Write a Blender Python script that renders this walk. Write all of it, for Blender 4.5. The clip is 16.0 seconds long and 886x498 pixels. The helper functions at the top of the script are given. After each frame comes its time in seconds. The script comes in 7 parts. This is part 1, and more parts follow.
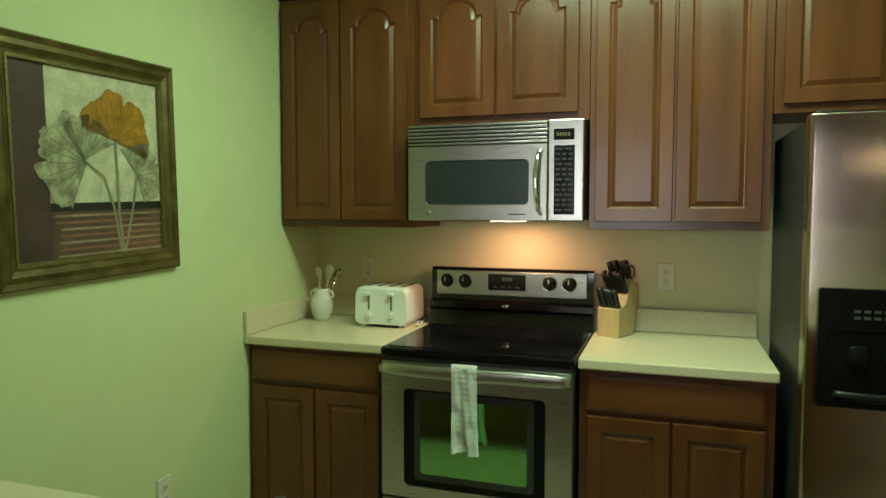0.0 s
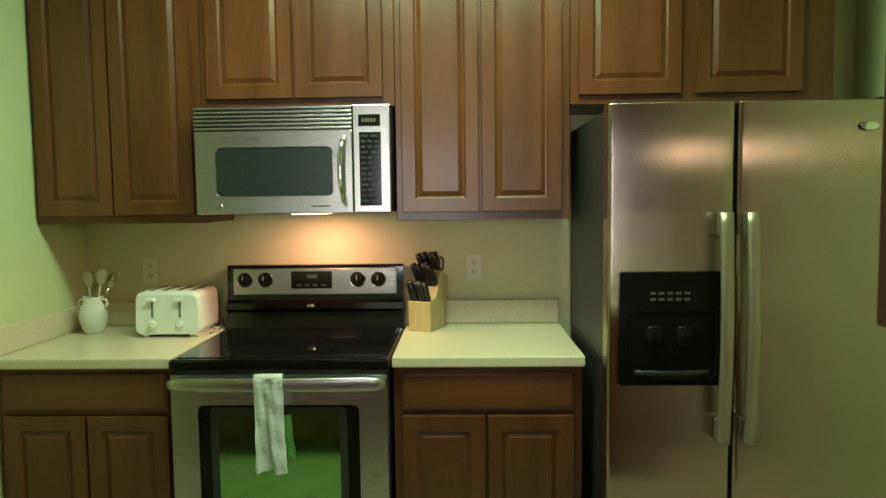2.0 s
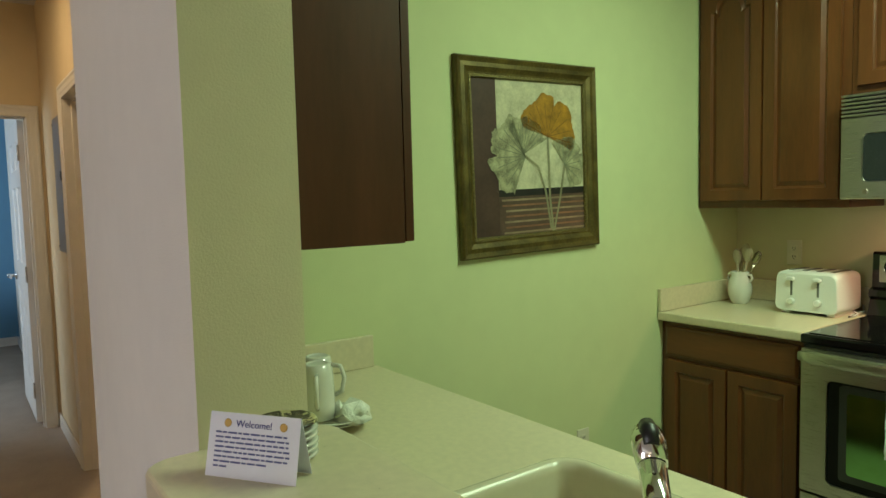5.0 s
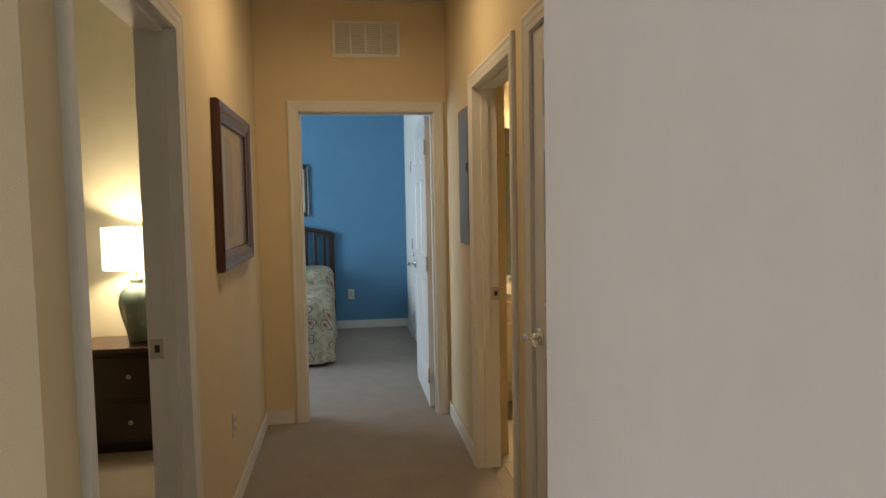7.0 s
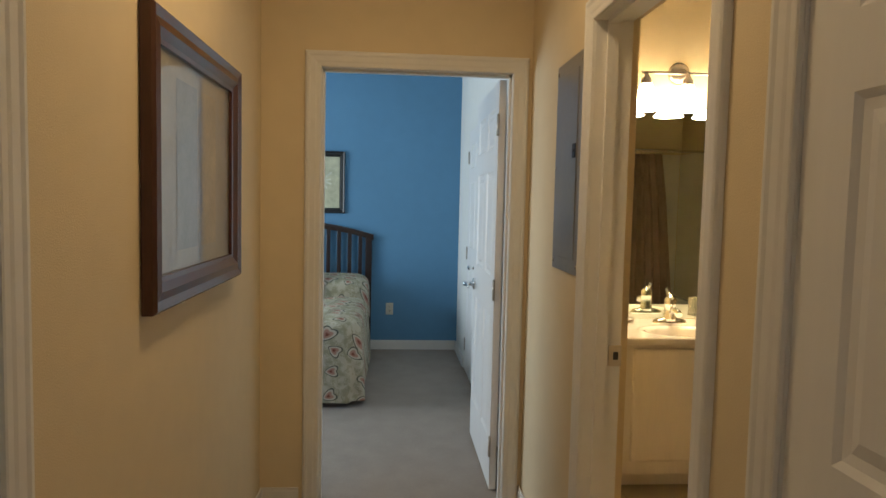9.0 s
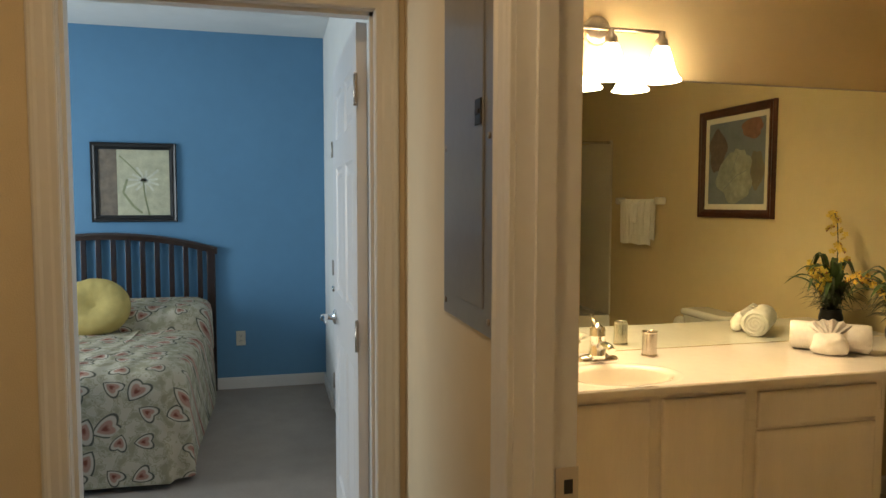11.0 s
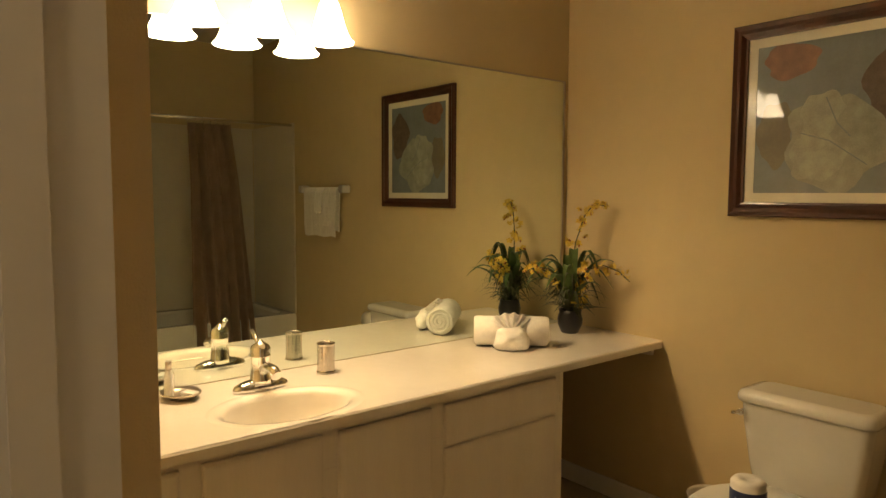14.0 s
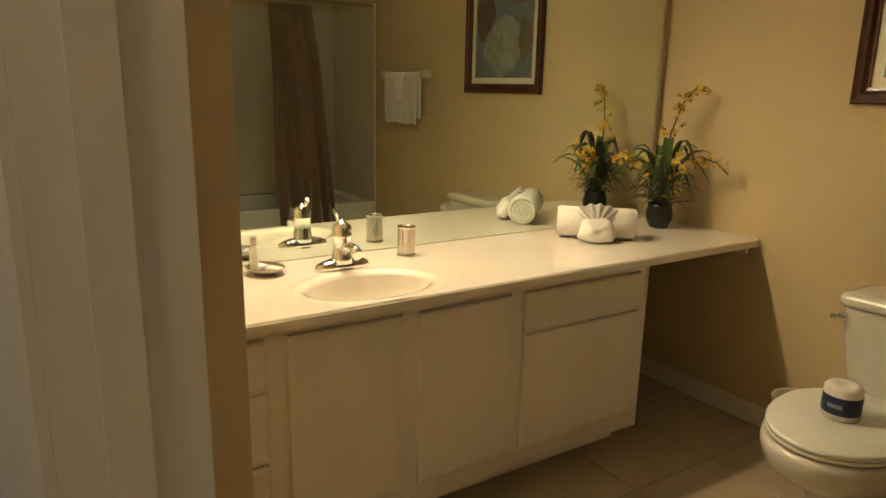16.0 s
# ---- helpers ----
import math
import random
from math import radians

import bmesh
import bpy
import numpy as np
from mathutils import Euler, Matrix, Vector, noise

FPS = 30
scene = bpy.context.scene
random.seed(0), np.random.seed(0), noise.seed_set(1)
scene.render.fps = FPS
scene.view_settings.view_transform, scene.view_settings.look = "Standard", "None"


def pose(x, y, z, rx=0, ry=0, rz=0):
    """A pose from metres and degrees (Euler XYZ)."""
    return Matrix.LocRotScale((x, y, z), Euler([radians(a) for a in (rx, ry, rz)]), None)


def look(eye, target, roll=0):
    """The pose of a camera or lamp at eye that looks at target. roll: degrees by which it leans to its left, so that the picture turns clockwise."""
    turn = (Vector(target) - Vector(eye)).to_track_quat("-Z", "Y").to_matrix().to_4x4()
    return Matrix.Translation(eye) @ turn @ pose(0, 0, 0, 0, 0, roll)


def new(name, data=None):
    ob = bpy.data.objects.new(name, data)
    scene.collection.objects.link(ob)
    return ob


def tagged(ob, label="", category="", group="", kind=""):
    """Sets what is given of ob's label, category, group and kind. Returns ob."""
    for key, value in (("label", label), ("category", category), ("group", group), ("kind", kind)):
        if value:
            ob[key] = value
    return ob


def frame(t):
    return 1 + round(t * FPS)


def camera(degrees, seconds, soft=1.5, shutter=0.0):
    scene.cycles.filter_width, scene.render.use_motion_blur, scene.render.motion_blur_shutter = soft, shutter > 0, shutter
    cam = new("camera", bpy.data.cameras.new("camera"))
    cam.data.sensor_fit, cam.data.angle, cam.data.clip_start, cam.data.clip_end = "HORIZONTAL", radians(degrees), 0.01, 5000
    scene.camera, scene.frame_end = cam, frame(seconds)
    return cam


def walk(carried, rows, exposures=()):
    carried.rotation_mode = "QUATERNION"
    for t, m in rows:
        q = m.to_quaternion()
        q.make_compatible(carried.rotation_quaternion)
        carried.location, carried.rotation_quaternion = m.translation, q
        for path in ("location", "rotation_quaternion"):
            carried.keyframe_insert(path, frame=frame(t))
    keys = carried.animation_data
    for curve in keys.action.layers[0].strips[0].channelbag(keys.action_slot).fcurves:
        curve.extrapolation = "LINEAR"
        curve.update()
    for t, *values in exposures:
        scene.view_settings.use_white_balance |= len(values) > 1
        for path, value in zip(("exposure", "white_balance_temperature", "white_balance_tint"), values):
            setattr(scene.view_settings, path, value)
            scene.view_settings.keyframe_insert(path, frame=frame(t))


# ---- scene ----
cam = camera(66.4, 16.0)

PATH = [
    (0, (1.715, -3.088, 1.457), (1.081, -1.195, 1.335), -0.0),
    (0.5, (1.689, -3.056, 1.451), (1.275, -1.103, 1.339), -0.3),
    (1, (1.665, -3.01, 1.449), (1.375, -1.035, 1.332), -0.5),
    (1.5, (1.661, -2.948, 1.448), (1.522, -0.957, 1.316), -0.7),
    (2, (1.657, -2.923, 1.447), (1.599, -0.929, 1.303), -0.7),
    (2.5, (1.665, -2.93, 1.447), (1.542, -0.94, 1.297), -0.9),
    (3, (1.682, -3.006, 1.457), (1.295, -1.049, 1.302), -1.4),
    (3.5, (1.709, -3.074, 1.456), (0.98, -1.219, 1.29), -1.1),
    (4, (1.767, -3.109, 1.45), (0.676, -1.439, 1.316), -1.2),
    (4.5, (1.841, -3.152, 1.444), (0.45, -1.722, 1.312), -1.2),
    (5, (1.876, -3.2, 1.441), (0.264, -2.025, 1.295), -1.4),
    (5.2, (1.864, -3.218, 1.438), (0.177, -2.154, 1.291), -1.6),
    (7.3, (1.089, -3.339, 1.427), (-0.898, -3.16, 1.283), -0.9),
    (7.5, (0.956, -3.324, 1.434), (-1.034, -3.205, 1.282), -0.8),
    (8, (0.615, -3.31, 1.415), (-1.379, -3.263, 1.264), -0.4),
    (8.2, (0.473, -3.309, 1.433), (-1.52, -3.244, 1.286), -0.0),
    (10.3, (-0.885, -3.202, 1.434), (-2.862, -2.941, 1.289), 0.3),
    (10.5, (-0.981, -3.157, 1.443), (-2.955, -2.868, 1.298), -0.0),
    (11, (-1.148, -3.069, 1.445), (-3.083, -2.58, 1.313), 0.1),
    (11.5, (-1.32, -2.998, 1.438), (-3.176, -2.261, 1.322), 0.3),
    (12, (-1.437, -2.936, 1.438), (-3.18, -1.96, 1.336), 0.8),
    (12.5, (-1.457, -2.882, 1.436), (-3.073, -1.707, 1.335), 0.7),
    (13, (-1.495, -2.807, 1.431), (-2.966, -1.459, 1.291), 0.8),
    (13.5, (-1.546, -2.747, 1.435), (-3.004, -1.387, 1.275), 0.7),
    (14, (-1.597, -2.7, 1.433), (-3.139, -1.437, 1.275), 0.3),
    (14.5, (-1.64, -2.68, 1.428), (-3.225, -1.471, 1.267), 0.7),
    (15, (-1.661, -2.659, 1.415), (-3.28, -1.511, 1.164), 1.2),
    (15.5, (-1.674, -2.662, 1.392), (-3.292, -1.55, 1.013), 1.5),
    (16, (-1.666, -2.676, 1.384), (-3.299, -1.619, 0.92), 1.2),
]
walk(cam, [(t, look(eye, target, roll)) for t, eye, target, roll in PATH], [
    (0, -0.22, 6400, 6), (1.5, -0.02, 6500, 8), (3.0, 0.0, 6500, 9), (4.0, -0.1, 6500, 9), (5.0, -0.12, 6500, 10), (7.5, 0.04, 6300, 10), (8.2, 0.06, 6300, 10),
    (10.5, -0.03, 6700, 12), (11.0, -0.1, 6700, 12), (12.0, -0.38, 7100, 13), (13.0, -0.5, 7300, 13), (13.5, -0.5, 7300, 13), (14.5, -0.5, 6500, 11), (15.5, -0.45, 6200, 9), (16.0, -0.42, 6100, 7)])

# ---- light and exposure ----
world = bpy.data.worlds.new("world")
scene.world = world
world.use_nodes = True
sky = world.node_tree.nodes.new("ShaderNodeTexSky")
sky.sky_type = "NISHITA"
sky.sun_disc = False
sky.sun_elevation, sky.sun_rotation = radians(42), radians(200)
world.node_tree.links.new(sky.outputs[0], world.node_tree.nodes["Background"].inputs[0])
world.node_tree.nodes["Background"].inputs[1].default_value = 0.12


def area(name, m, sx, sy, power, colour):
    data = bpy.data.lights.new(name, "AREA")
    data.shape, data.size, data.size_y, data.energy, data.color = "RECTANGLE", sx, sy, power, colour
    ob = new(name, data)
    ob.matrix_world = m
    return ob


def bulb(name, place, power, colour, radius=0.03):
    data = bpy.data.lights.new(name, "POINT")
    data.energy, data.color, data.shadow_soft_size = power, colour, radius
    ob = new(name, data)
    ob.location = place
    return ob


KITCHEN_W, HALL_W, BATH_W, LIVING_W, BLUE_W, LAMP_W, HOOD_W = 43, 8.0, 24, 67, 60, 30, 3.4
area("kitchen_light", pose(1.55, -1.2, 2.655), 1.15, 0.36, KITCHEN_W, (0.67, 1.0, 0.63))
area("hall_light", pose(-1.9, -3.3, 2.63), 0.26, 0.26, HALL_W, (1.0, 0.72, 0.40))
area("living_window_light", look((1.1, -7.92, 1.35), (1.1, -3, 1.25)), 1.2, 1.9, LIVING_W, (0.92, 0.94, 1.0))
area("blue_window_light", look((-5.0, -6.12, 1.45), (-5.0, -3, 1.2)), 1.5, 1.3, BLUE_W, (0.80, 0.93, 1.0))
area("hood_light", pose(1.09, -0.22, 1.392), 0.09, 0.05, HOOD_W, (1.0, 0.50, 0.30))
bulb("table_lamp_light", (-3.02, -4.605, 1.2), LAMP_W, (1.0, 0.78, 0.45), 0.04)
for y in (-1.95, -1.72, -1.49):
    bulb("vanity_bulb", (-3.70, y, 2.0), BATH_W, (1.0, 0.74, 0.42), 0.03)


# ---- materials ----
def material(name, colour, rough=0.5, metal=0.0, noise_scale=0.0, contrast=0.15, bump=0.0, bump_scale=200.0, coat=0.0, stretch=(1, 1, 1), spread=0.0, spec=0.5):
    m = bpy.data.materials.new(name)
    m.use_nodes = True
    nt = m.node_tree
    b = nt.nodes["Principled BSDF"]
    b.inputs["Base Color"].default_value = (*colour, 1)
    b.inputs["Roughness"].default_value = rough
    b.inputs["Metallic"].default_value = metal
    b.inputs["Coat Weight"].default_value = coat
    b.inputs["Coat Roughness"].default_value = 0.12
    b.inputs["Specular IOR Level"].default_value = spec
    co = nt.nodes.new("ShaderNodeTexCoord")
    mp = nt.nodes.new("ShaderNodeMapping")
    mp.inputs["Scale"].default_value = stretch
    nt.links.new(co.outputs["Object"], mp.inputs[0])
    last = None
    if noise_scale:
        big = nt.nodes.new("ShaderNodeTexNoise")
        big.inputs["Scale"].default_value, big.inputs["Detail"].default_value = noise_scale, 5
        fine = nt.nodes.new("ShaderNodeTexNoise")
        fine.inputs["Scale"].default_value, fine.inputs["Detail"].default_value = noise_scale * 9, 3
        for n in (big, fine):
            nt.links.new(mp.outputs[0], n.inputs["Vector"])
        add = nt.nodes.new("ShaderNodeMath")
        add.operation = "MULTIPLY_ADD"
        add.inputs[1].default_value = 0.4
        nt.links.new(fine.outputs[0], add.inputs[0])
        nt.links.new(big.outputs[0], add.inputs[2])
        ramp = nt.nodes.new("ShaderNodeValToRGB")
        ramp.color_ramp.elements[0].position, ramp.color_ramp.elements[1].position = 0.45, 0.95
        ramp.color_ramp.elements[0].color = (*[c * (1 - contrast) for c in colour], 1)
        ramp.color_ramp.elements[1].color = (*[min(1, c * (1 + contrast)) for c in colour], 1)
        nt.links.new(add.outputs[0], ramp.inputs[0])
        last = ramp.outputs[0]
        rr = nt.nodes.new("ShaderNodeMapRange")
        rr.inputs[3].default_value, rr.inputs[4].default_value = max(0.02, rough - 0.06), min(1, rough + 0.08)
        nt.links.new(big.outputs[0], rr.inputs[0])
        nt.links.new(rr.outputs[0], b.inputs["Roughness"])
    if spread and last:
        info = nt.nodes.new("ShaderNodeObjectInfo")
        hsv = nt.nodes.new("ShaderNodeHueSaturation")
        mr = nt.nodes.new("ShaderNodeMapRange")
        mr.inputs[3].default_value, mr.inputs[4].default_value = 1 - spread, 1 + spread
        nt.links.new(info.outputs["Random"], mr.inputs[0])
        nt.links.new(mr.outputs[0], hsv.inputs["Value"])
        nt.links.new(last, hsv.inputs["Color"])
        last = hsv.outputs[0]
    if last:
        nt.links.new(last, b.inputs["Base Color"])
    if bump:
        bn = nt.nodes.new("ShaderNodeTexNoise")
        bn.inputs["Scale"].default_value, bn.inputs["Detail"].default_value = bump_scale, 3
        nt.links.new(mp.outputs[0], bn.inputs["Vector"])
        bp = nt.nodes.new("ShaderNodeBump")
        bp.inputs["Strength"].default_value, bp.inputs["Distance"].default_value = bump, 0.004
        nt.links.new(bn.outputs[0], bp.inputs["Height"])
        nt.links.new(bp.outputs[0], b.inputs["Normal"])
    return m


def glowing(name, colour, strength, rough=0.5):
    m = material(name, colour, rough)
    b = m.node_tree.nodes["Principled BSDF"]
    b.inputs["Emission Color"].default_value = (*colour, 1)
    b.inputs["Emission Strength"].default_value = strength
    return m


paint_kitchen = material("paint_kitchen", (0.60, 0.64, 0.36), 0.75, 0, 1.3, 0.05, 0.25, 260, spec=0.3)
# Kitchen paint with warm hood and bounce light put in; wall stub shares it.
paint_kitchen_warm_lit = material("paint_kitchen_warm_lit", (0.64, 0.60, 0.39), 0.72, 0, 1.3, 0.05, 0.25, 260, spec=0.3)
paint_hall = material("paint_hall", (0.72, 0.60, 0.40), 0.78, 0, 1.2, 0.05, 0.25, 260, spec=0.3)
paint_living = material("paint_living", (0.72, 0.68, 0.62), 0.78, 0, 1.2, 0.05, 0.25, 260, spec=0.3)
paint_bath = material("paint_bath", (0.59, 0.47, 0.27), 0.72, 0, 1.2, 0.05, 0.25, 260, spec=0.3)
paint_blue = material("paint_blue", (0.12, 0.275, 0.44), 0.75, 0, 1.2, 0.06, 0.25, 260, spec=0.3)
paint_brown = material("paint_brown", (0.16, 0.075, 0.04), 0.7, 0, 1.2, 0.08, 0.25, 260, spec=0.3)
paint_bed = material("paint_bed", (0.74, 0.70, 0.58), 0.78, 0, 1.2, 0.05, 0.25, 260, spec=0.3)
paint_ceiling = material("paint_ceiling", (0.78, 0.78, 0.75), 0.9, 0, 1.5, 0.04, 0.6, 90, spec=0.2)
white_trim = material("white_trim", (0.75, 0.73, 0.69), 0.4, 0, 3, 0.04, 0.05, 60)
white_door = material("white_door", (0.76, 0.75, 0.74), 0.42, 0, 2.5, 0.04, 0.12, 40, stretch=(1, 1, 0.15))
carpet_mat = material("carpet_mat", (0.36, 0.31, 0.27), 0.95, 0, 6, 0.08, 1.0, 420, spec=0.1)
wood = material("wood_cabinet", (0.122, 0.039, 0.011), 0.30, 0, 2.2, 0.30, 0.05, 60, coat=0.12, stretch=(5, 5, 0.7), spec=0.45)
wood_h = material("wood_cabinet_across", (0.122, 0.039, 0.011), 0.30, 0, 2.2, 0.30, 0.05, 60, coat=0.12, stretch=(0.7, 5, 5), spec=0.45)
wood_dark = material("wood_dark", (0.022, 0.009, 0.006), 0.32, 0, 2.5, 0.3, 0.05, 60, coat=0.3, stretch=(1, 5, 5))
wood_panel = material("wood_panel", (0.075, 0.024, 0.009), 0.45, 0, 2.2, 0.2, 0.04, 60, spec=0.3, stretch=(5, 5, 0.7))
laminate = material("laminate", (0.64, 0.56, 0.39), 0.30, 0, 60, 0.07, 0.02, 300)
# Darker and warmer than bare stainless: the warm room's reflection is put into the colour.
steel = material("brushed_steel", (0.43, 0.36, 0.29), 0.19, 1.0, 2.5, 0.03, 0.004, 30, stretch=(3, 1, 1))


def brushed(m, amount):
    """Spreads the gloss sideways, as vertical brush marks do."""
    nt = m.node_tree
    side = nt.nodes.new("ShaderNodeCombineXYZ")
    side.inputs[0].default_value = 1.0
    nt.nodes["Principled BSDF"].inputs["Anisotropic"].default_value = amount
    nt.links.new(side.outputs[0], nt.nodes["Principled BSDF"].inputs["Tangent"])


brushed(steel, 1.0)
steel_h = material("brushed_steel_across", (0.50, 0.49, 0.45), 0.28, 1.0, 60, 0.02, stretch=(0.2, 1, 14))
black_plastic = material("black_plastic", (0.005, 0.005, 0.005), 0.36, 0, 8, 0.2, spec=0.12)
chrome = material("chrome", (0.82, 0.82, 0.82), 0.07, 1.0)
nickel = material("brushed_nickel", (0.48, 0.42, 0.36), 0.3, 1.0, 30, 0.05)
black_gloss = material("black_gloss", (0.005, 0.005, 0.006), 0.06, 0, 4, 0.2)
black_satin = material("black_satin", (0.012, 0.012, 0.013), 0.35, 0, 8, 0.2)
dark_metal = material("dark_metal", (0.032, 0.032, 0.035), 0.45, 0.3, 6, 0.15, 0.1, 200)
almond_plastic = material("almond_plastic", (0.66, 0.62, 0.50), 0.4, 0, 10, 0.03)
white_plastic = material("white_plastic", (0.78, 0.78, 0.74), 0.3, 0, 10, 0.03)
ceramic = material("ceramic", (0.68, 0.66, 0.60), 0.12, 0, 6, 0.03, coat=0.5)
tile_mat = material("floor_tile", (0.42, 0.36, 0.28), 0.28, 0, 5, 0.10, 0.05, 30, spread=0.05)
tile_bath = material("floor_tile_bath", (0.43, 0.36, 0.26), 0.34, 0, 5, 0.10, 0.05, 30, spread=0.05)
grout = material("grout", (0.30, 0.25, 0.19), 0.9, 0, 30, 0.1, 0.3, 200)
red_wood = material("red_wood", (0.066, 0.018, 0.009), 0.34, 0, 4, 0.3, 0.05, 80, coat=0.3, stretch=(4, 4, 1))


# ---- building blocks ----
def box(bm, x0, x1, y0, y1, z0, z1, bevel=0.0, index=0, segments=2):
    vs = [bm.verts.new((x, y, z)) for x in (x0, x1) for y in (y0, y1) for z in (z0, z1)]
    fs = [bm.faces.new([vs[i] for i in f]) for f in ((0, 1, 3, 2), (4, 6, 7, 5), (0, 4, 5, 1), (2, 3, 7, 6), (0, 2, 6, 4), (1, 5, 7, 3))]
    for f in fs:
        f.material_index = index
    if bevel:
        es = {e for f in fs for e in f.edges}
        bmesh.ops.bevel(bm, geom=list(es), offset=bevel, segments=segments, profile=0.5, affect="EDGES")
    return fs


def lathe(bm, profile, steps=24, centre=(0, 0, 0), index=0, squash=(1, 1), closed=True):
    rings = []
    for r, z in profile:
        rings.append([bm.verts.new((centre[0] + r * squash[0] * math.cos(2 * math.pi * i / steps), centre[1] + r * squash[1] * math.sin(2 * math.pi * i / steps), centre[2] + z)) for i in range(steps)])
    for a, b in zip(rings, rings[1:]):
        for i in range(steps):
            f = bm.faces.new((a[i], a[(i + 1) % steps], b[(i + 1) % steps], b[i]))
            f.material_index, f.smooth = index, True
    if closed:
        for ring, flip in ((rings[0], True), (rings[-1], False)):
            f = bm.faces.new(ring[::-1] if flip else ring)
            f.material_index = index
    return rings


def tube(bm, pts, r, steps=10, index=0, taper=None):
    pts = [Vector(p) for p in pts]
    rings = []
    side = None
    for i, p in enumerate(pts):
        d = (pts[min(i + 1, len(pts) - 1)] - pts[max(i - 1, 0)]).normalized()
        if side is None:
            side = d.orthogonal().normalized()
        side = (side - d * side.dot(d)).normalized()
        up = d.cross(side)
        rad = r if taper is None else r * taper[i]
        rings.append([bm.verts.new(p + rad * (math.cos(2 * math.pi * k / steps) * side + math.sin(2 * math.pi * k / steps) * up)) for k in range(steps)])
    for a, b in zip(rings, rings[1:]):
        for k in range(steps):
            f = bm.faces.new((a[k], a[(k + 1) % steps], b[(k + 1) % steps], b[k]))
            f.smooth, f.material_index = True, index
    for ring in (rings[0][::-1], rings[-1]):
        f = bm.faces.new(ring)
        f.material_index = index


def loops(bm, rings, close_last=True, index=0, smooth=False, close_first=False):
    vs = [[bm.verts.new(p) for p in ring] for ring in rings]
    n = len(vs[0])
    for a, b in zip(vs, vs[1:]):
        for i in range(n):
            f = bm.faces.new((a[i], a[(i + 1) % n], b[(i + 1) % n], b[i]))
            f.material_index, f.smooth = index, smooth
    if close_last:
        bm.faces.new(vs[-1]).material_index = index
    if close_first:
        bm.faces.new(vs[0][::-1]).material_index = index
    return vs


def mesh_of(name, bm, mats):
    bmesh.ops.recalc_face_normals(bm, faces=bm.faces)
    me = bpy.data.meshes.new(name)
    bm.to_mesh(me)
    bm.free()
    for m in mats if isinstance(mats, (list, tuple)) else [mats]:
        me.materials.append(m)
    return me


def part(name, bm, mats, parent, label=""):
    ob = new(name, mesh_of(name, bm, mats))
    ob.parent = parent
    if label:
        ob["label"] = label
    return ob


def thing(name, label, category, place=(0, 0, 0), turn=0.0, group=""):
    ob = new(name)
    ob.empty_display_size = 0.1
    ob.matrix_basis = pose(*place, 0, 0, turn)
    return tagged(ob, label, category, group)


def whole(name, bm, mats, label, category, place=(0, 0, 0), turn=0.0, group=""):
    ob = new(name, mesh_of(name, bm, mats))
    ob.matrix_basis = pose(*place, 0, 0, turn)
    return tagged(ob, label, category, group)


def structure(name, boxes, mats, label, pick=None, category="wall"):
    bm = bmesh.new()
    for b in boxes:
        box(bm, *b)
    bmesh.ops.recalc_face_normals(bm, faces=bm.faces)
    if pick:
        for f in bm.faces:
            f.material_index = pick(f.normal, f.calc_center_median())
    return tagged(new(name, mesh_of(name, bm, mats)), label, category, "", "structure")


def bx(*args, bevel=0.0, segments=2):
    bm = bmesh.new()
    box(bm, *args, bevel=bevel, segments=segments)
    return bm


# ---- rooms ----
TOP = 2.74
structure("wall_kitchen_north", [(-0.12, 3.42, 0, 0.12, 0, TOP)], paint_kitchen_warm_lit, "pale yellow-green painted kitchen wall behind the range")
structure("wall_kitchen_west", [(-0.12, 0, -2.72, 0, 0, TOP)], [paint_kitchen, paint_bath], "pale yellow-green painted kitchen wall with a framed print", lambda n, c: 1 if n.x < -0.5 else 0)
structure("wall_kitchen_east", [(3.3, 3.42, -2.72, 0, 0, TOP)], paint_kitchen, "pale yellow-green painted kitchen wall")
structure("wall_pass_west", [(-0.17, 0.81, -2.905, -2.72, 0, TOP), (-0.17, -0.12, -2.72, -2.67, 0, TOP)], [paint_living, paint_kitchen_warm_lit], "pale wall stub at the pass-through", lambda n, c: 1 if n.y > 0.5 or (n.x > 0.5 and c.x > 0.5) else 0)
# The doorway is unseen, added so the fridge doors can reflect the lamp.
structure("wall_pass_east", [(1.91, 2.72, -2.905, -2.72, 0, TOP), (3.42, 6.0, -2.905, -2.72, 0, TOP), (2.72, 3.42, -2.905, -2.72, 2.05, TOP)], [paint_living, paint_kitchen], "pale wall beside the pass-through, unseen doorway added for lamp reflection", lambda n, c: 1 if n.y > 0.5 else 0)
structure("wall_pass_low", [(0.81, 1.54, -2.905, -2.72, 0, 1.02)], [paint_living, paint_kitchen], "low wall under the raised bar ledge", lambda n, c: 1 if n.y > 0.5 else 0)
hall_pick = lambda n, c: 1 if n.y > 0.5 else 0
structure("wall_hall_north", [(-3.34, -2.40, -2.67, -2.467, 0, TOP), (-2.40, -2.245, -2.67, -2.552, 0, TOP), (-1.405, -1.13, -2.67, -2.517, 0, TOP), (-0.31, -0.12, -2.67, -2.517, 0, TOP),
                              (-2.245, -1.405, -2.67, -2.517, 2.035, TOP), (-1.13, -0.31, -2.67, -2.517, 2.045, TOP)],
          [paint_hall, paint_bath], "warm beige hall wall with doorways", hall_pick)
structure("wall_hall_west", [(-3.34, -3.22, -3.9, -3.645, 0, TOP), (-3.34, -3.22, -2.745, -2.67, 0, TOP), (-3.34, -3.22, -3.645, -2.745, 2.045, TOP)],
          [paint_hall, paint_blue], "warm beige wall at the hall's end", lambda n, c: 1 if n.x < -0.5 else 0)
